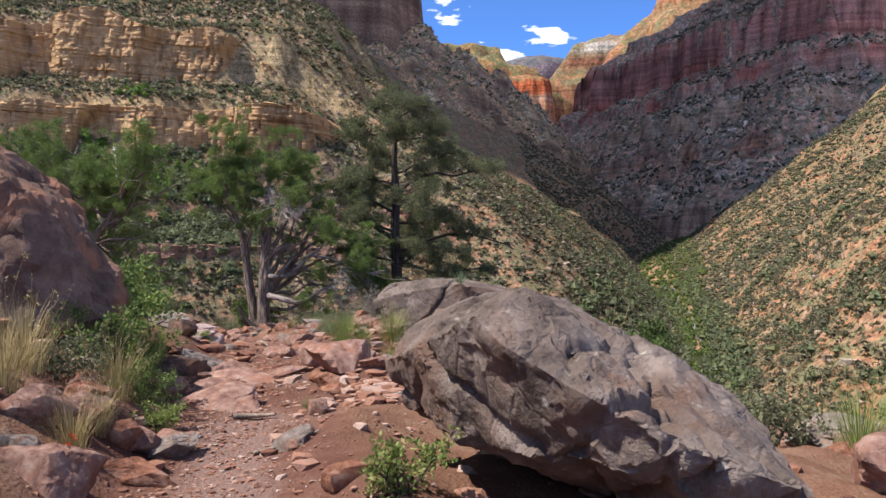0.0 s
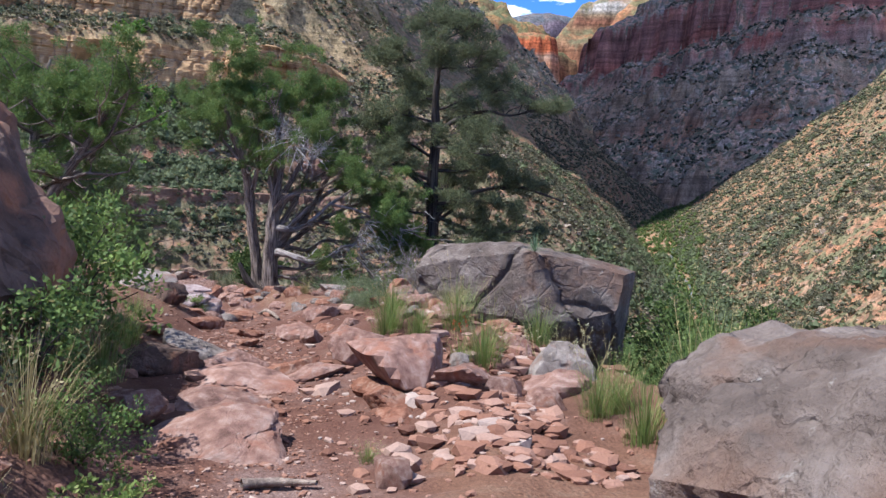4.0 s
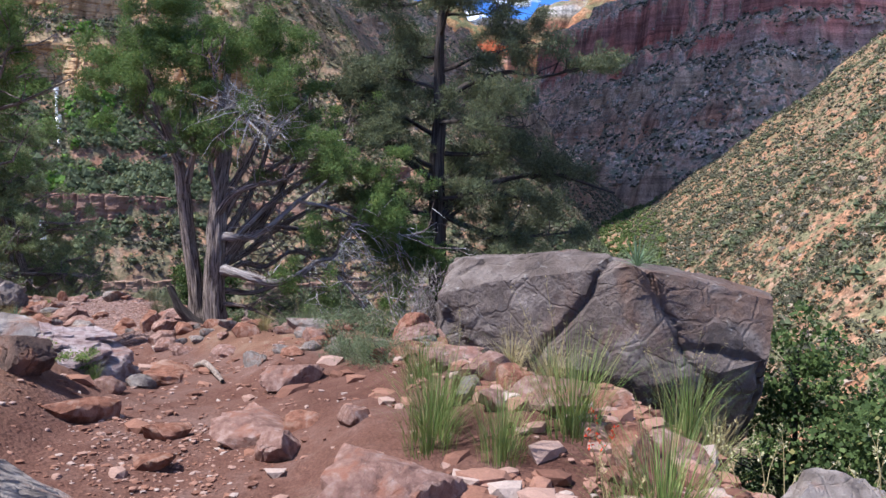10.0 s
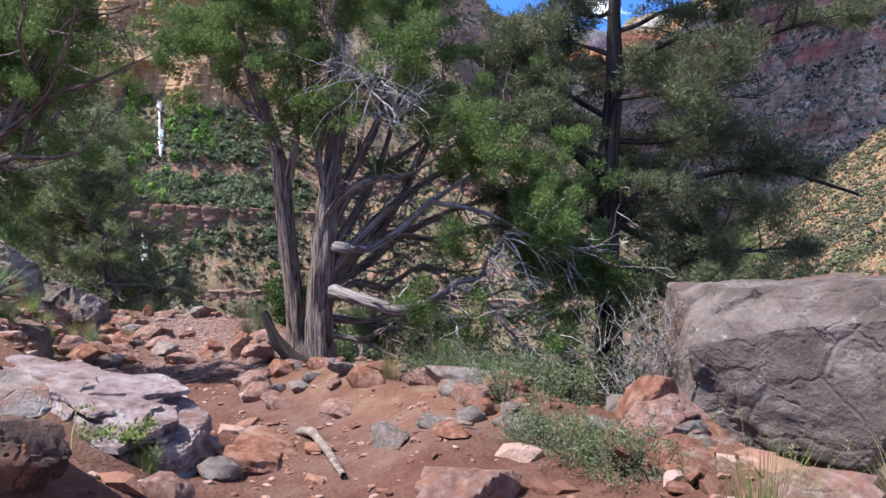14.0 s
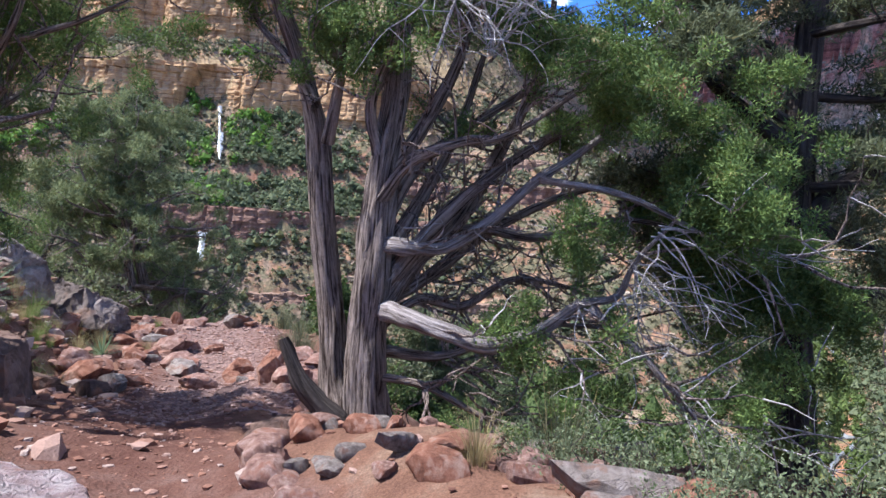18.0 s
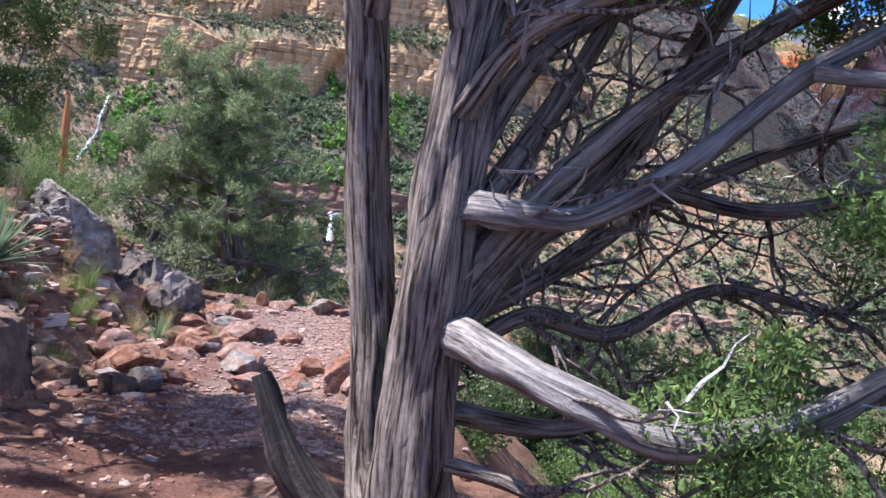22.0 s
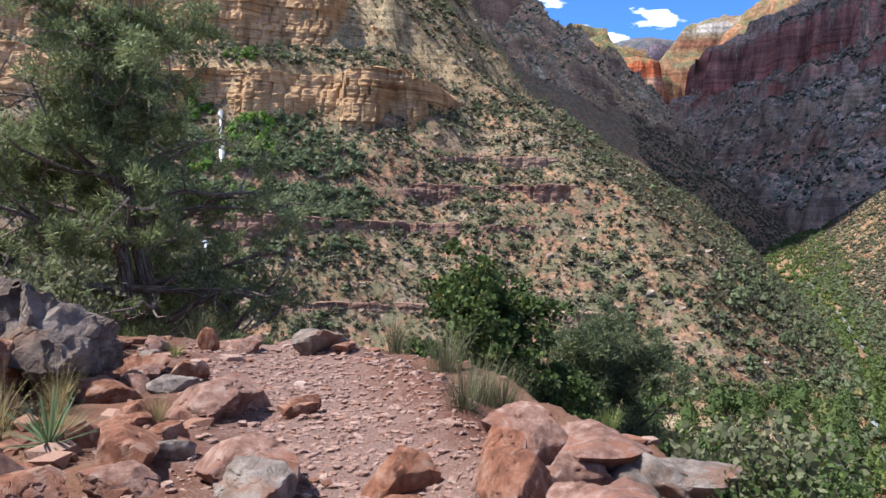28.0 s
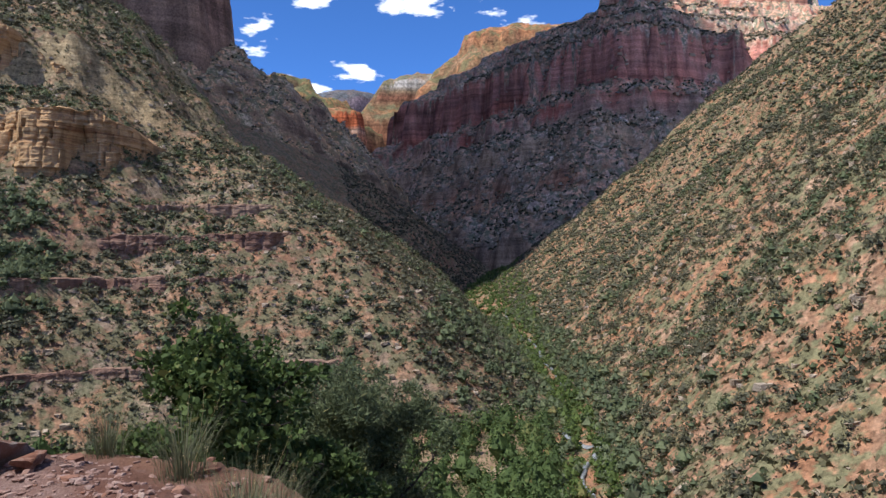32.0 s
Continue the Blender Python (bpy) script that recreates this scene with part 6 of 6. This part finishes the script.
stick([(-4.5, 18.1, 0.0), (-4.3, 17.7, 0.03), (-4.12, 17.28, 0.03), (-3.95, 16.9, 0.02), (-3.83, 16.66, 0.0)], 0.045, "weathered grey root lying across the dirt trail")
stick([(-2.2, 8.85, 0.0), (-2.0, 8.95, 0.02), (-1.75, 8.9, 0.01)], 0.035, "short bleached stick on the gravel trail")
stick([(-1.55, 7.3, 0.0), (-1.3, 7.5, 0.01), (-1.0, 7.5, 0.01)], 0.02, "thin bleached stick on the trail")
stick([(-3.3, 17.3, 0.0), (-3.15, 17.15, 0.01), (-3.0, 17.05, 0.01)], 0.03, "pale broken stick on the trail edge")


def dry_stems(x, y, count, height, seed, label, mat, dot=None):
    g = np.random.default_rng(seed)
    root = empty("dry_stems", (x, y, ground_at(x, y)), label, "plant", "dry stems by the trail")
    tips = []
    for _ in range(count):
        line = wander(g, (*(g.normal(size=2) * 0.12), 0), (*(g.normal(size=2) * 0.35), 1.0), height * g.uniform(0.6, 1.1), 6, 0.1)
        part("stem", tube(line, np.linspace(0.004, 0.0015, 7), 4), DRYGRASS, root)
        tips += [line[-1], line[-2]]
    for tip in tips:
        part("seed_head", leaves(g, [tip], (0.012, 0.012, 0.03), 9, 0.02, 0.006), mat, root)


def dead_shrub(x, y, height, seed):
    """A leafless silvery shrub: a fan of forking stems."""
    g = np.random.default_rng(seed)
    root = empty("dead_shrub", (x, y, ground_at(x, y)), "leafless silver-grey shrub against the big boulder", "shrub")
    fine = []
    for _ in range(8):
        line = wander(g, (*(g.normal(size=2) * 0.05), -0.05), (*(g.normal(size=2) * 0.3), 1.0), height * g.uniform(0.7, 1.1), 7, 0.14)
        part("stem", tube(line, np.linspace(0.01, 0.003, 8), 5, 0, 0, 2), LIMB, root)
        for _ in range(7):
            q = line[g.integers(2, 8)]
            tw = wander(g, q, (*(g.normal(size=2) * 0.6), 0.8), g.uniform(0.2, 0.5), 5, 0.22)
            fine.append(tube(tw, np.linspace(0.0045, 0.0015, 6), 4))
            fine.append(tube(wander(g, tw[2], (*(g.normal(size=2) * 0.8), 0.6), 0.22, 3, 0.25), np.linspace(0.004, 0.0015, 4), 3))
    tagged(part("twig_spray", join(fine), LIMB, root), kind="stuff")


dead_shrub(-1.85, 17.55, 1.0, 3)
dead_shrub(-1.75, 17.2, 0.75, 4)
dry_stems(-3.4, 6.6, 12, 1.0, 1, "tall dry grass stems with seed heads", DRYGRASS)
dry_stems(-3.0, 7.6, 10, 0.9, 2, "tall dry grass stems with seed heads", DRYGRASS)
dry_stems(0.5, 12.4, 12, 0.6, 3, "yellow seed heads on thin stems", FLOWER_PALE)
dry_stems(0.1, 12.9, 10, 0.5, 4, "yellow seed heads on thin stems", FLOWER_PALE)
dry_stems(-2.45, 6.2, 4, 0.25, 5, "small red wildflowers beside the trail", FLOWER_RED)
dry_stems(-0.8, 12.9, 4, 0.35, 6, "small red wildflowers beside the trail", FLOWER_RED)
dry_stems(-5.3, 15.8, 6, 0.3, 7, "small white wildflowers beside the slab", FLOWER_PALE)
for proto in (*GRASSES, *SHRUBS):
    for ob in (*proto.children_recursive, proto):
        bpy.data.objects.remove(ob)


# ---- what grows on the canyon sides ----
def far_plants(name, height, count, xr, yr, sizes, leaf, label, seed, keep, per=16, tall=0.75, category="shrub", fine=1.0, heart=0.66):
    g = np.random.default_rng(seed)
    x, y = g.uniform(*xr, count), g.uniform(*yr, count)
    x, y = x + 0.0, y + 0.0
    ok = keep(x, y, g)
    x, y = x[ok], y[ok]
    z = height(x, y)
    steep = np.hypot(height(x + 1.5, y) - z, height(x, y + 1.5) - z) / 1.5
    ok = steep < 1.5
    x, y, z = x[ok], y[ok], z[ok]
    r = sizes[0] + (sizes[1] - sizes[0]) * g.random(len(x)) ** 2
    mid = np.stack([x, y, z + r * tall * 0.6], 1)
    core = np.array([[1, 0, 0], [-1, 0, 0], [0, 1, 0], [0, -1, 0], [0, 0, 1], [0, 0, -1]]) * heart
    octa = np.array([[0, 2, 4], [2, 1, 4], [1, 3, 4], [3, 0, 4], [2, 0, 5], [1, 2, 5], [3, 1, 5], [0, 3, 5]])
    inner = mid[:, None, :] + (core[None] * g.uniform(0.8, 1.15, (len(x), 6, 1))) * (r[:, None] * np.array([1, 1, tall]))[:, None, :]
    inner_f = (np.arange(len(x))[:, None, None] * 6 + octa[None]).reshape(-1, 3)
    c = np.repeat(mid, per, 0)
    rr = np.repeat(r, per)
    off = g.normal(size=(len(c), 3))
    off /= np.linalg.norm(off, axis=1)[:, None]
    pos = c + off * (rr * (0.55 + 0.5 * g.random(len(c))))[:, None] * np.array([1, 1, tall])
    n = off + g.normal(size=off.shape) * 0.55
    n /= np.linalg.norm(n, axis=1)[:, None]
    u = np.cross(n, g.normal(size=n.shape))
    u /= np.linalg.norm(u, axis=1)[:, None]
    w = np.cross(n, u)
    s = (rr * g.uniform(0.2, 0.42, len(c)) * fine)[:, None]
    v = np.stack([pos - u * s, pos + u * s * 0.9 - w * s * 0.5, pos + w * s * 1.2], 1).reshape(-1, 3)
    v = np.concatenate([inner.reshape(-1, 3), v])
    faces = np.concatenate([inner_f, np.arange(len(c) * 3).reshape(-1, 3) + len(x) * 6])
    return tagged(make(name, v, faces, leaf), label, category, kind="stuff")


def brush(name, height, count, xr, yr, sizes, label, seed, keep):
    """Low brush and grass clumps on a far slope, three facets a clump."""
    g = np.random.default_rng(seed)
    x, y = g.uniform(*xr, count), g.uniform(*yr, count)
    ok = keep(x, y, g)
    x, y = x[ok], y[ok]
    r = np.repeat(sizes[0] + (sizes[1] - sizes[0]) * g.random(len(x)) ** 2, 3)[:, None]
    p = np.repeat(np.stack([x, y, height(x, y)], 1), 3, 0) + g.normal(size=(len(x) * 3, 3)) * r * np.array([0.5, 0.5, 0.12])
    a = g.uniform(0, 6.3, len(p))
    u = np.stack([np.cos(a), np.sin(a), g.normal(size=len(a)) * 0.2], 1) * r
    w = np.stack([-np.sin(a), np.cos(a), 0 * a], 1) * r * g.uniform(-0.8, 0.8, (len(p), 1))
    w[:, 2] = r[:, 0] * g.uniform(0.7, 1.2, len(p))
    v = np.stack([p - u - w * 0.15, p + u - w * 0.15, p + w], 1).reshape(-1, 3)
    return tagged(make(name, v, np.arange(len(v)).reshape(-1, 3), BRUSH), label, "brush", kind="stuff")


def patchy(scale, low, seed):
    return lambda x, y, g: fbm(x / scale, y / scale, 0, seed, 3) + g.normal(size=np.shape(x)) * 0.16 > low


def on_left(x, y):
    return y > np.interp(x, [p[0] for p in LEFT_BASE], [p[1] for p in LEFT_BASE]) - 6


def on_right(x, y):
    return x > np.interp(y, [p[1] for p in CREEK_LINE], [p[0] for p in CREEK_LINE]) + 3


far_plants("hillside_shrubs", left_height, 46000, (-240, 175), (140, 520), (0.7, 2.3), FARSHRUB, "dark shrubs and small junipers dotting the tan hillside", 71,
           lambda x, y, g: on_left(x, y) & patchy(16, 0.33, 72)(x, y, g), 12, fine=0.75, heart=0.5)
far_plants("ridge_shrubs", left_height, 8000, (60, 240), (420, 770), (0.8, 2.2), FARSHRUB, "dark shrubs on the far shoulder of the hillside", 87,
           lambda x, y, g: on_left(x, y) & (x > -200), 6)
far_plants("hillside_junipers", left_height, 6000, (-240, 175), (140, 460), (1.2, 2.6), PINYON, "dark junipers scattered over the tan hillside", 73,
           lambda x, y, g: on_left(x, y) & patchy(26, 0.53, 74)(x, y, g), 34, 0.9, fine=0.62, heart=0.5)
far_plants("slope_shrubs", right_height, 44000, (20, 420), (80, 640), (0.7, 2.2), FARSHRUB, "olive shrubs dotting the pale hillside", 75,
           lambda x, y, g: on_right(x, y) & ((x > 190) | (y > 270)) & patchy(18, 0.4, 76)(x, y, g), 6)
far_plants("slope_shrubs", right_height, 6500, (20, 190), (70, 270), (0.5, 2.0), FARSHRUB, "olive shrubs on the nearer hillside", 175,
           lambda x, y, g: on_right(x, y) & patchy(18, 0.4, 76)(x, y, g), 44, 0.8, fine=0.55, heart=0.4)
far_plants("slope_junipers", right_height, 5000, (20, 330), (80, 520), (1.2, 2.6), PINYON, "dark junipers on the pale hillside", 77,
           lambda x, y, g: on_right(x, y) & patchy(30, 0.53, 78)(x, y, g), 34, 0.9, fine=0.62, heart=0.5)
brush("hillside_brush", left_height, 70000, (-220, 130), (150, 430), (0.3, 0.75), "low dry brush covering the tan hillside", 171, lambda x, y, g: on_left(x, y))
brush("slope_brush", right_height, 80000, (25, 330), (80, 520), (0.3, 0.75), "low dry brush covering the pale hillside", 172, lambda x, y, g: on_right(x, y))


def floor_height(x, y):
    return np.maximum(near_height(x, y), np.interp(y, FLOOR_Y, FLOOR_Z) - 1.0)


far_plants("valley_trees", floor_height, 1000, (-70, 60), (46, 190), (1.8, 4.4), OAK, "thick green trees filling the valley below the trail", 79,
           lambda x, y, g: (x < np.interp(y, [p[1] for p in CREEK_LINE], [p[0] for p in CREEK_LINE]) - 4) & (y < np.interp(x, [p[0] for p in LEFT_BASE], [p[1] for p in LEFT_BASE]) + 4), 220, 1.25, "trees", 0.28)
far_plants("creek_woods", left_height, 1900, (0, 140), (180, 480), (1.2, 2.8), PINYON, "dark trees crowding the creek's near bank", 80,
           lambda x, y, g: on_left(x, y) & (to_line(x, y, LEFT_BASE) < 26), 44, 0.95, "trees", 0.6)
far_plants("creek_thicket", right_height, 9500, (20, 140), (60, 420), (1.0, 2.4), PINYON, "dark trees crowding the creek's banks", 88,
           lambda x, y, g: np.abs(to_line(x, y, CREEK_LINE) - 6.5) < 5.5 * g.random(len(x)), 44, 1.0, "trees", 0.55)
far_plants("creekside_trees", right_height, 7000, (22, 100), (60, 300), (0.8, 1.9), CREEKLEAF, "green cottonwoods lining the creek", 89,
           lambda x, y, g: np.abs(to_line(x, y, CREEK_LINE) - 2.2) < 2.4 * g.random(len(x)), 60, 1.15, "trees", 0.5)
far_plants("creekside_trees", right_height, 9000, (60, 260), (285, 720), (0.9, 2.2), CREEKLEAF, "green trees along the creek's upper reach", 81,
           lambda x, y, g: (y > 290) & (to_line(x, y, CREEK_LINE) < 4.5 + 2 * g.random(len(x)) + 13 * ss(300, 460, y)), 30, 1.1, "trees", 0.6)


def near_point(points, reach):
    def keep(x, y, g):
        d = np.full(np.shape(x), 1e9)
        open_water = np.minimum(np.minimum(to_line(x, y, FALLS_LINE[:4]), to_line(x, y, FALLS_LINE[4:])) - 2.4, to_line(x, y, CASCADE_LINE) - 2.6)
        for px, py in points:
            d = np.minimum(d, np.hypot(x - px, y - py))
        return (d < reach * g.uniform(0.4, 1.0, len(x))) & (open_water > 0)
    return keep


FALLS_LINE = [(-111.5, 240), (-107.5, 232), (-103, 223.5), (-100, 217), (-93.6, 195.8), (-92.4, 193), (-91.3, 190), (-90, 181)]
CASCADE_LINE = [(-180, 206), (-176.5, 199.5), (-172, 191), (-168, 183)]
far_plants("spring_trees", left_height, 3000, (-215, -60), (150, 262), (1.0, 2.6), LUSH, "lush green trees round the spring-fed waterfall", 82,
           near_point([(-109, 243), (-104, 238), (-112, 232), (-98, 240), (-105, 226), (-98, 212), (-96, 206), (-108, 220), (-96, 228), (-115, 240), (-176, 214), (-165, 200), (-158, 196), (-150, 204), (-163, 190), (-172, 206)], 10), 30, 1.1, "trees")
far_plants("spring_woods", left_height, 6500, (-190, -40), (176, 262), (1.1, 2.6), PINYON, "dense dark green thicket below the waterfall", 83,
           near_point([(-91, 216), (-85, 224), (-80, 232), (-98, 208), (-100, 198), (-72, 226), (-92, 190), (-112, 205), (-120, 225), (-70, 212), (-84, 205), (-128, 210), (-135, 224), (-92, 236)], 15), 30, 1.0, "trees", 0.62)
far_plants("talus_shrubs", HEIGHTS["talus_left"], 16000, (-160, 190), (600, 1250), (0.8, 2.6), FARSHRUB, "dark shrubs dotting the shaded talus", 84, lambda x, y, g: x > -400, 5)
far_plants("wall_shrubs", HEIGHTS["canyon_wall_right"], 60000, (130, 900), (765, 1500), (1.4, 4.2), FARSHRUB, "dark shrubs dotting the shaded canyon wall", 85,
           lambda x, y, g: inside(x, y, [(330, 780), (262, 850), (190, 1000), (130, 1400), (900, 1500), (900, 775)]) & patchy(40, 0.36, 86)(x, y, g), 1)


# ---- water ----
def ribbon(name, line, width, height, lift, mat, label, seed, sway=0.0):
    g = np.random.default_rng(seed)
    p = np.array(line, float)
    t = np.linspace(0, len(p) - 1, len(p) * 14)
    x, y = np.interp(t, np.arange(len(p)), p[:, 0]), np.interp(t, np.arange(len(p)), p[:, 1])
    x = x + sway * 2 * (fbm(t * 2.3, 0 * t, 0, seed + 5, 3) - 0.5)
    tx, ty = np.gradient(x), np.gradient(y)
    n = np.hypot(tx, ty)
    w = width * (0.55 + 0.6 * ss(0.3, 0.8, vnoise(t * 1.7, 0, 0, seed))) * g.uniform(0.8, 1.2, len(t))
    rows = []
    for k in np.linspace(-1, 1, 7):
        qx, qy = x - ty / n * w * k, y + tx / n * w * k
        rows.append(np.stack([qx, qy, height(x, y) + lift + 0.35 * (1 - k * k) + g.normal(size=len(t)) * 0.12], 1))
    v = np.stack(rows, 1).reshape(-1, 3)
    return tagged(make(name, v, sheet(len(t), 7), mat, smooth=True), label, "water", kind="structure")


ribbon("water_falls_upper", FALLS_LINE[:4], 0.65, left_height, 1.3, FALLS, "white waterfall tumbling down the hillside", 1)
ribbon("water_falls_lower", FALLS_LINE[4:7], 1.25, left_height, 3.0, FALLS, "white lower leap of the waterfall", 4)
ribbon("water_cascade", CASCADE_LINE, 0.45, left_height, 1.1, FALLS, "white side cascade in greenery", 2)
ribbon("water_creek", CREEK_LINE[:8], 0.5, right_height, 0.4, CREEK, "narrow whitish creek on the valley floor", 3, 5.0)


# ---- ledges of layered rock ----
def ledge_material(name, *stops):
    n = Nodes(name, 0.95, 0.1)
    c = n.ramp(n.mix(0.75, n.island(), n.noise(n.mapped((0.05, 0.05, 0.5)), 1.0, 5, 0.6)), *stops)
    c = n.mix(0.55, c, n.ramp(n.noise(n.mapped((0.4, 0.4, 2.2)), 1.0, 5, 0.7), (0.3, 0.4), (0.7, 1.15)), "MULTIPLY")
    c = n.mix(0.45, c, n.ramp(n.noise(n.mapped((0.7, 0.7, 0.05)), 1.0, 4, 0.6), (0.35, 0.45), (0.6, 1.1)), "MULTIPLY")
    n.bump(n.noise(n.mapped((0.8, 0.8, 3)), 1.0, 5, 0.7), 0.8, 0.5)
    return n.done(c)


RED_LEDGE = ledge_material("red_ledge_stone", (0.2, (0.13, 0.06, 0.045)), (0.45, (0.22, 0.12, 0.09)), (0.7, (0.3, 0.2, 0.145)))


def cliff_stone():
    n = Nodes("tan_cliff_stone", 0.95, 0.1)
    c = n.ramp(n.noise(n.mapped((0.025, 0.025, 0.75)), 1.0, 6, 0.7), (0.32, (0.22, 0.11, 0.055)), (0.42, (0.4, 0.24, 0.12)), (0.5, (0.47, 0.31, 0.17)), (0.58, (0.36, 0.2, 0.1)), (0.68, (0.45, 0.34, 0.22)))
    c = n.mix(0.5, c, n.ramp(n.noise(n.mapped((0.5, 0.5, 3.0)), 1.0, 5, 0.7), (0.3, 0.45), (0.7, 1.15)), "MULTIPLY")
    c = n.mix(0.55, c, n.ramp(n.noise(n.mapped((0.35, 0.35, 0.04)), 1.0, 5, 0.6), (0.36, 0.35), (0.55, 1.1)), "MULTIPLY")
    n.bump(n.noise(n.mapped((0.9, 0.9, 3)), 1.0, 5, 0.7), 0.7, 0.4)
    return n.done(c)


CLIFF_TAN = cliff_stone()
BOX = np.array([[-1, -1, -1], [1, -1, -1], [1, 1, -1], [-1, 1, -1], [-1, -1, 1], [1, -1, 1], [1, 1, 1], [-1, 1, 1]], float)
BOX_F = np.array([[0, 1, 5, 4], [1, 2, 6, 5], [2, 3, 7, 6], [3, 0, 4, 7], [4, 5, 6, 7], [3, 2, 1, 0]])


def cliff_face(name, xr, foot, top, mat, label, seed, lean, fade, proud=8.0):
    """A cliff of thin overhanging beds with upright joints and alcoves, set into the hillside."""
    xs, scan = np.arange(xr[0], xr[1], 0.6), np.arange(90, 420, 0.8)
    gx, gy = np.meshgrid(xs, scan, indexing="ij")
    high = (left_height(gx, gy) > foot) & on_left(gx, gy)
    line = scan[high.argmax(1)]
    line = np.convolve(np.pad(line, 9, mode="edge"), np.ones(19) / 19, "valid")
    z = np.arange(foot - 3 - proud, top + 0.1, 0.32 if proud > 4 else 0.22)
    gx, gz = np.meshgrid(xs, z, indexing="ij")
    ends = ss(xr[0], xr[0] + fade[0], gx) * ss(xr[1], xr[1] - fade[1], gx)
    crest = foot + (top - foot) * (0.45 + 0.6 * vnoise(gx / 22, 5.5, 0, seed + 2)) * (0.15 + 0.85 * ends) + (vnoise(gx / 2.5, 1.5, 0, seed + 3) - 0.5) * 1.6
    wavy = gz + 1.2 * vnoise(gx / 30, 0, 0, seed + 11)
    thick = np.floor(wavy / 2.9 + vnoise(np.floor(wavy / 2.9), 0.5, 0, seed))
    thin = np.floor(wavy / 0.95)
    beds = 1.5 * vnoise(thick * 7.7, 0.3, gx / 16, seed + 1) + 0.75 * vnoise(thin * 5.3, 0.7, gx / 9, seed + 5)
    shift = thick * 13.7
    cell = (gx + shift) / 3.6 + vnoise((gx + shift) / 3.6, 0.1, 0, seed + 6) * 0.7
    joint = np.exp(-(np.abs(cell - np.round(cell)) / 0.09) ** 2) * (0.5 + 1.2 * vnoise(np.round(cell) * 3.1, thick * 1.7, 0, seed + 7))
    bay = 5.0 * ss(0.45, 0.65, vnoise(gx / 10, gz / 30, 0, seed)) + 2.2 * vnoise(gx / 3.7, gz / 9, 0, seed + 4)
    y = line[:, None] - proud + (0.9 * bay + beds + joint) * proud / 8 + (gz - foot) * lean + (fbm(gx / 1.6, gz / 1.1, 0, seed + 8, 3) - 0.5) * 0.9 + (1 + proud) * (1 - ends)
    over = gz > crest
    y = np.where(over, y + (gz - crest) * 2.2 + 0.6, y)
    gz = np.where(over, crest + (gz - crest) * 0.16, gz)
    return tagged(make(name, np.stack([gx.ravel(), y.ravel(), gz.ravel()], 1), sheet(*gx.shape), mat), label, "cliff", kind="structure")


cliff_face("cliff_band", (-230, -30), 37, 51.5, CLIFF_TAN, "broken tan cliff band in thin horizontal beds", 91, 0.2, (20, 30))
cliff_face("cliff_band", (-300, -58), 60, 88, CLIFF_TAN, "upper tan cliff of layered sandstone", 92, 0.22, (20, 40))
cliff_face("rock_ledge", (-145, 2), -2.6, 0.6, RED_LEDGE, "dark red rock ledge across the hillside", 93, 0.1, (20, 20), 3.6)
cliff_face("rock_ledge", (-60, 10), 8.4, 12.2, RED_LEDGE, "brown rock ledge across the hillside", 94, 0.1, (15, 20), 3.6)
cliff_face("rock_ledge", (-110, 20), -22.6, -19.8, RED_LEDGE, "low brown ledge near the foot of the hillside", 95, 0.1, (20, 20), 3.6)
cliff_face("rock_ledge", (-52, 0), 18.6, 21.4, RED_LEDGE, "short reddish rock ledge on the hillside", 96, 0.1, (15, 15), 3.6)


def far_rocks(name, height, count, xr, yr, sizes, keep, mat, label, seed):
    g = np.random.default_rng(seed)
    x, y = g.uniform(*xr, count), g.uniform(*yr, count)
    ok = keep(x, y)
    x, y = x[ok], y[ok]
    z = height(x, y)
    r = sizes[0] + (sizes[1] - sizes[0]) * g.random(len(x)) ** 3
    v = BOX[None] * 0.75 + g.normal(size=(len(x), 8, 3)) * 0.22
    v = v * (r[:, None] * np.array([1.2, 1.0, 0.7]))[:, None, :] + np.stack([x, y, z + 0.2 * r], 1)[:, None, :]
    f = (np.arange(len(x))[:, None, None] * 8 + BOX_F[None]).reshape(-1, 4)
    return tagged(make(name, v.reshape(-1, 3), f, mat), label, "rocks", kind="stuff")


SCREE = ledge_material("scree_stone", (0.0, (0.25, 0.16, 0.11)), (0.4, (0.37, 0.27, 0.19)), (0.7, (0.45, 0.37, 0.29)), (0.9, (0.5, 0.45, 0.38)), (1.0, (0.3, 0.15, 0.1)))
far_rocks("hillside_scree", left_height, 11000, (-230, 175), (140, 470), (0.2, 1.0), on_left, SCREE, "tan scree and broken rock on the hillside", 101)
far_rocks("slope_scree", right_height, 9000, (20, 380), (80, 560), (0.2, 1.1), on_right, SCREE, "pale scree and broken rock on the hillside", 102)
far_rocks("talus_scree", HEIGHTS["talus_left"], 9000, (-160, 190), (600, 1250), (0.6, 2.6), lambda x, y: x > -400, SCREE, "brown scree on the shaded talus", 103)
far_rocks("wall_scree", HEIGHTS["canyon_wall_right"], 14000, (130, 900), (765, 1400), (0.8, 4.0),
          lambda x, y: inside(x, y, [(330, 780), (262, 850), (190, 1000), (130, 1400), (900, 1400), (900, 775)]), SCREE, "pale scree and fallen blocks below the red cliffs", 104)
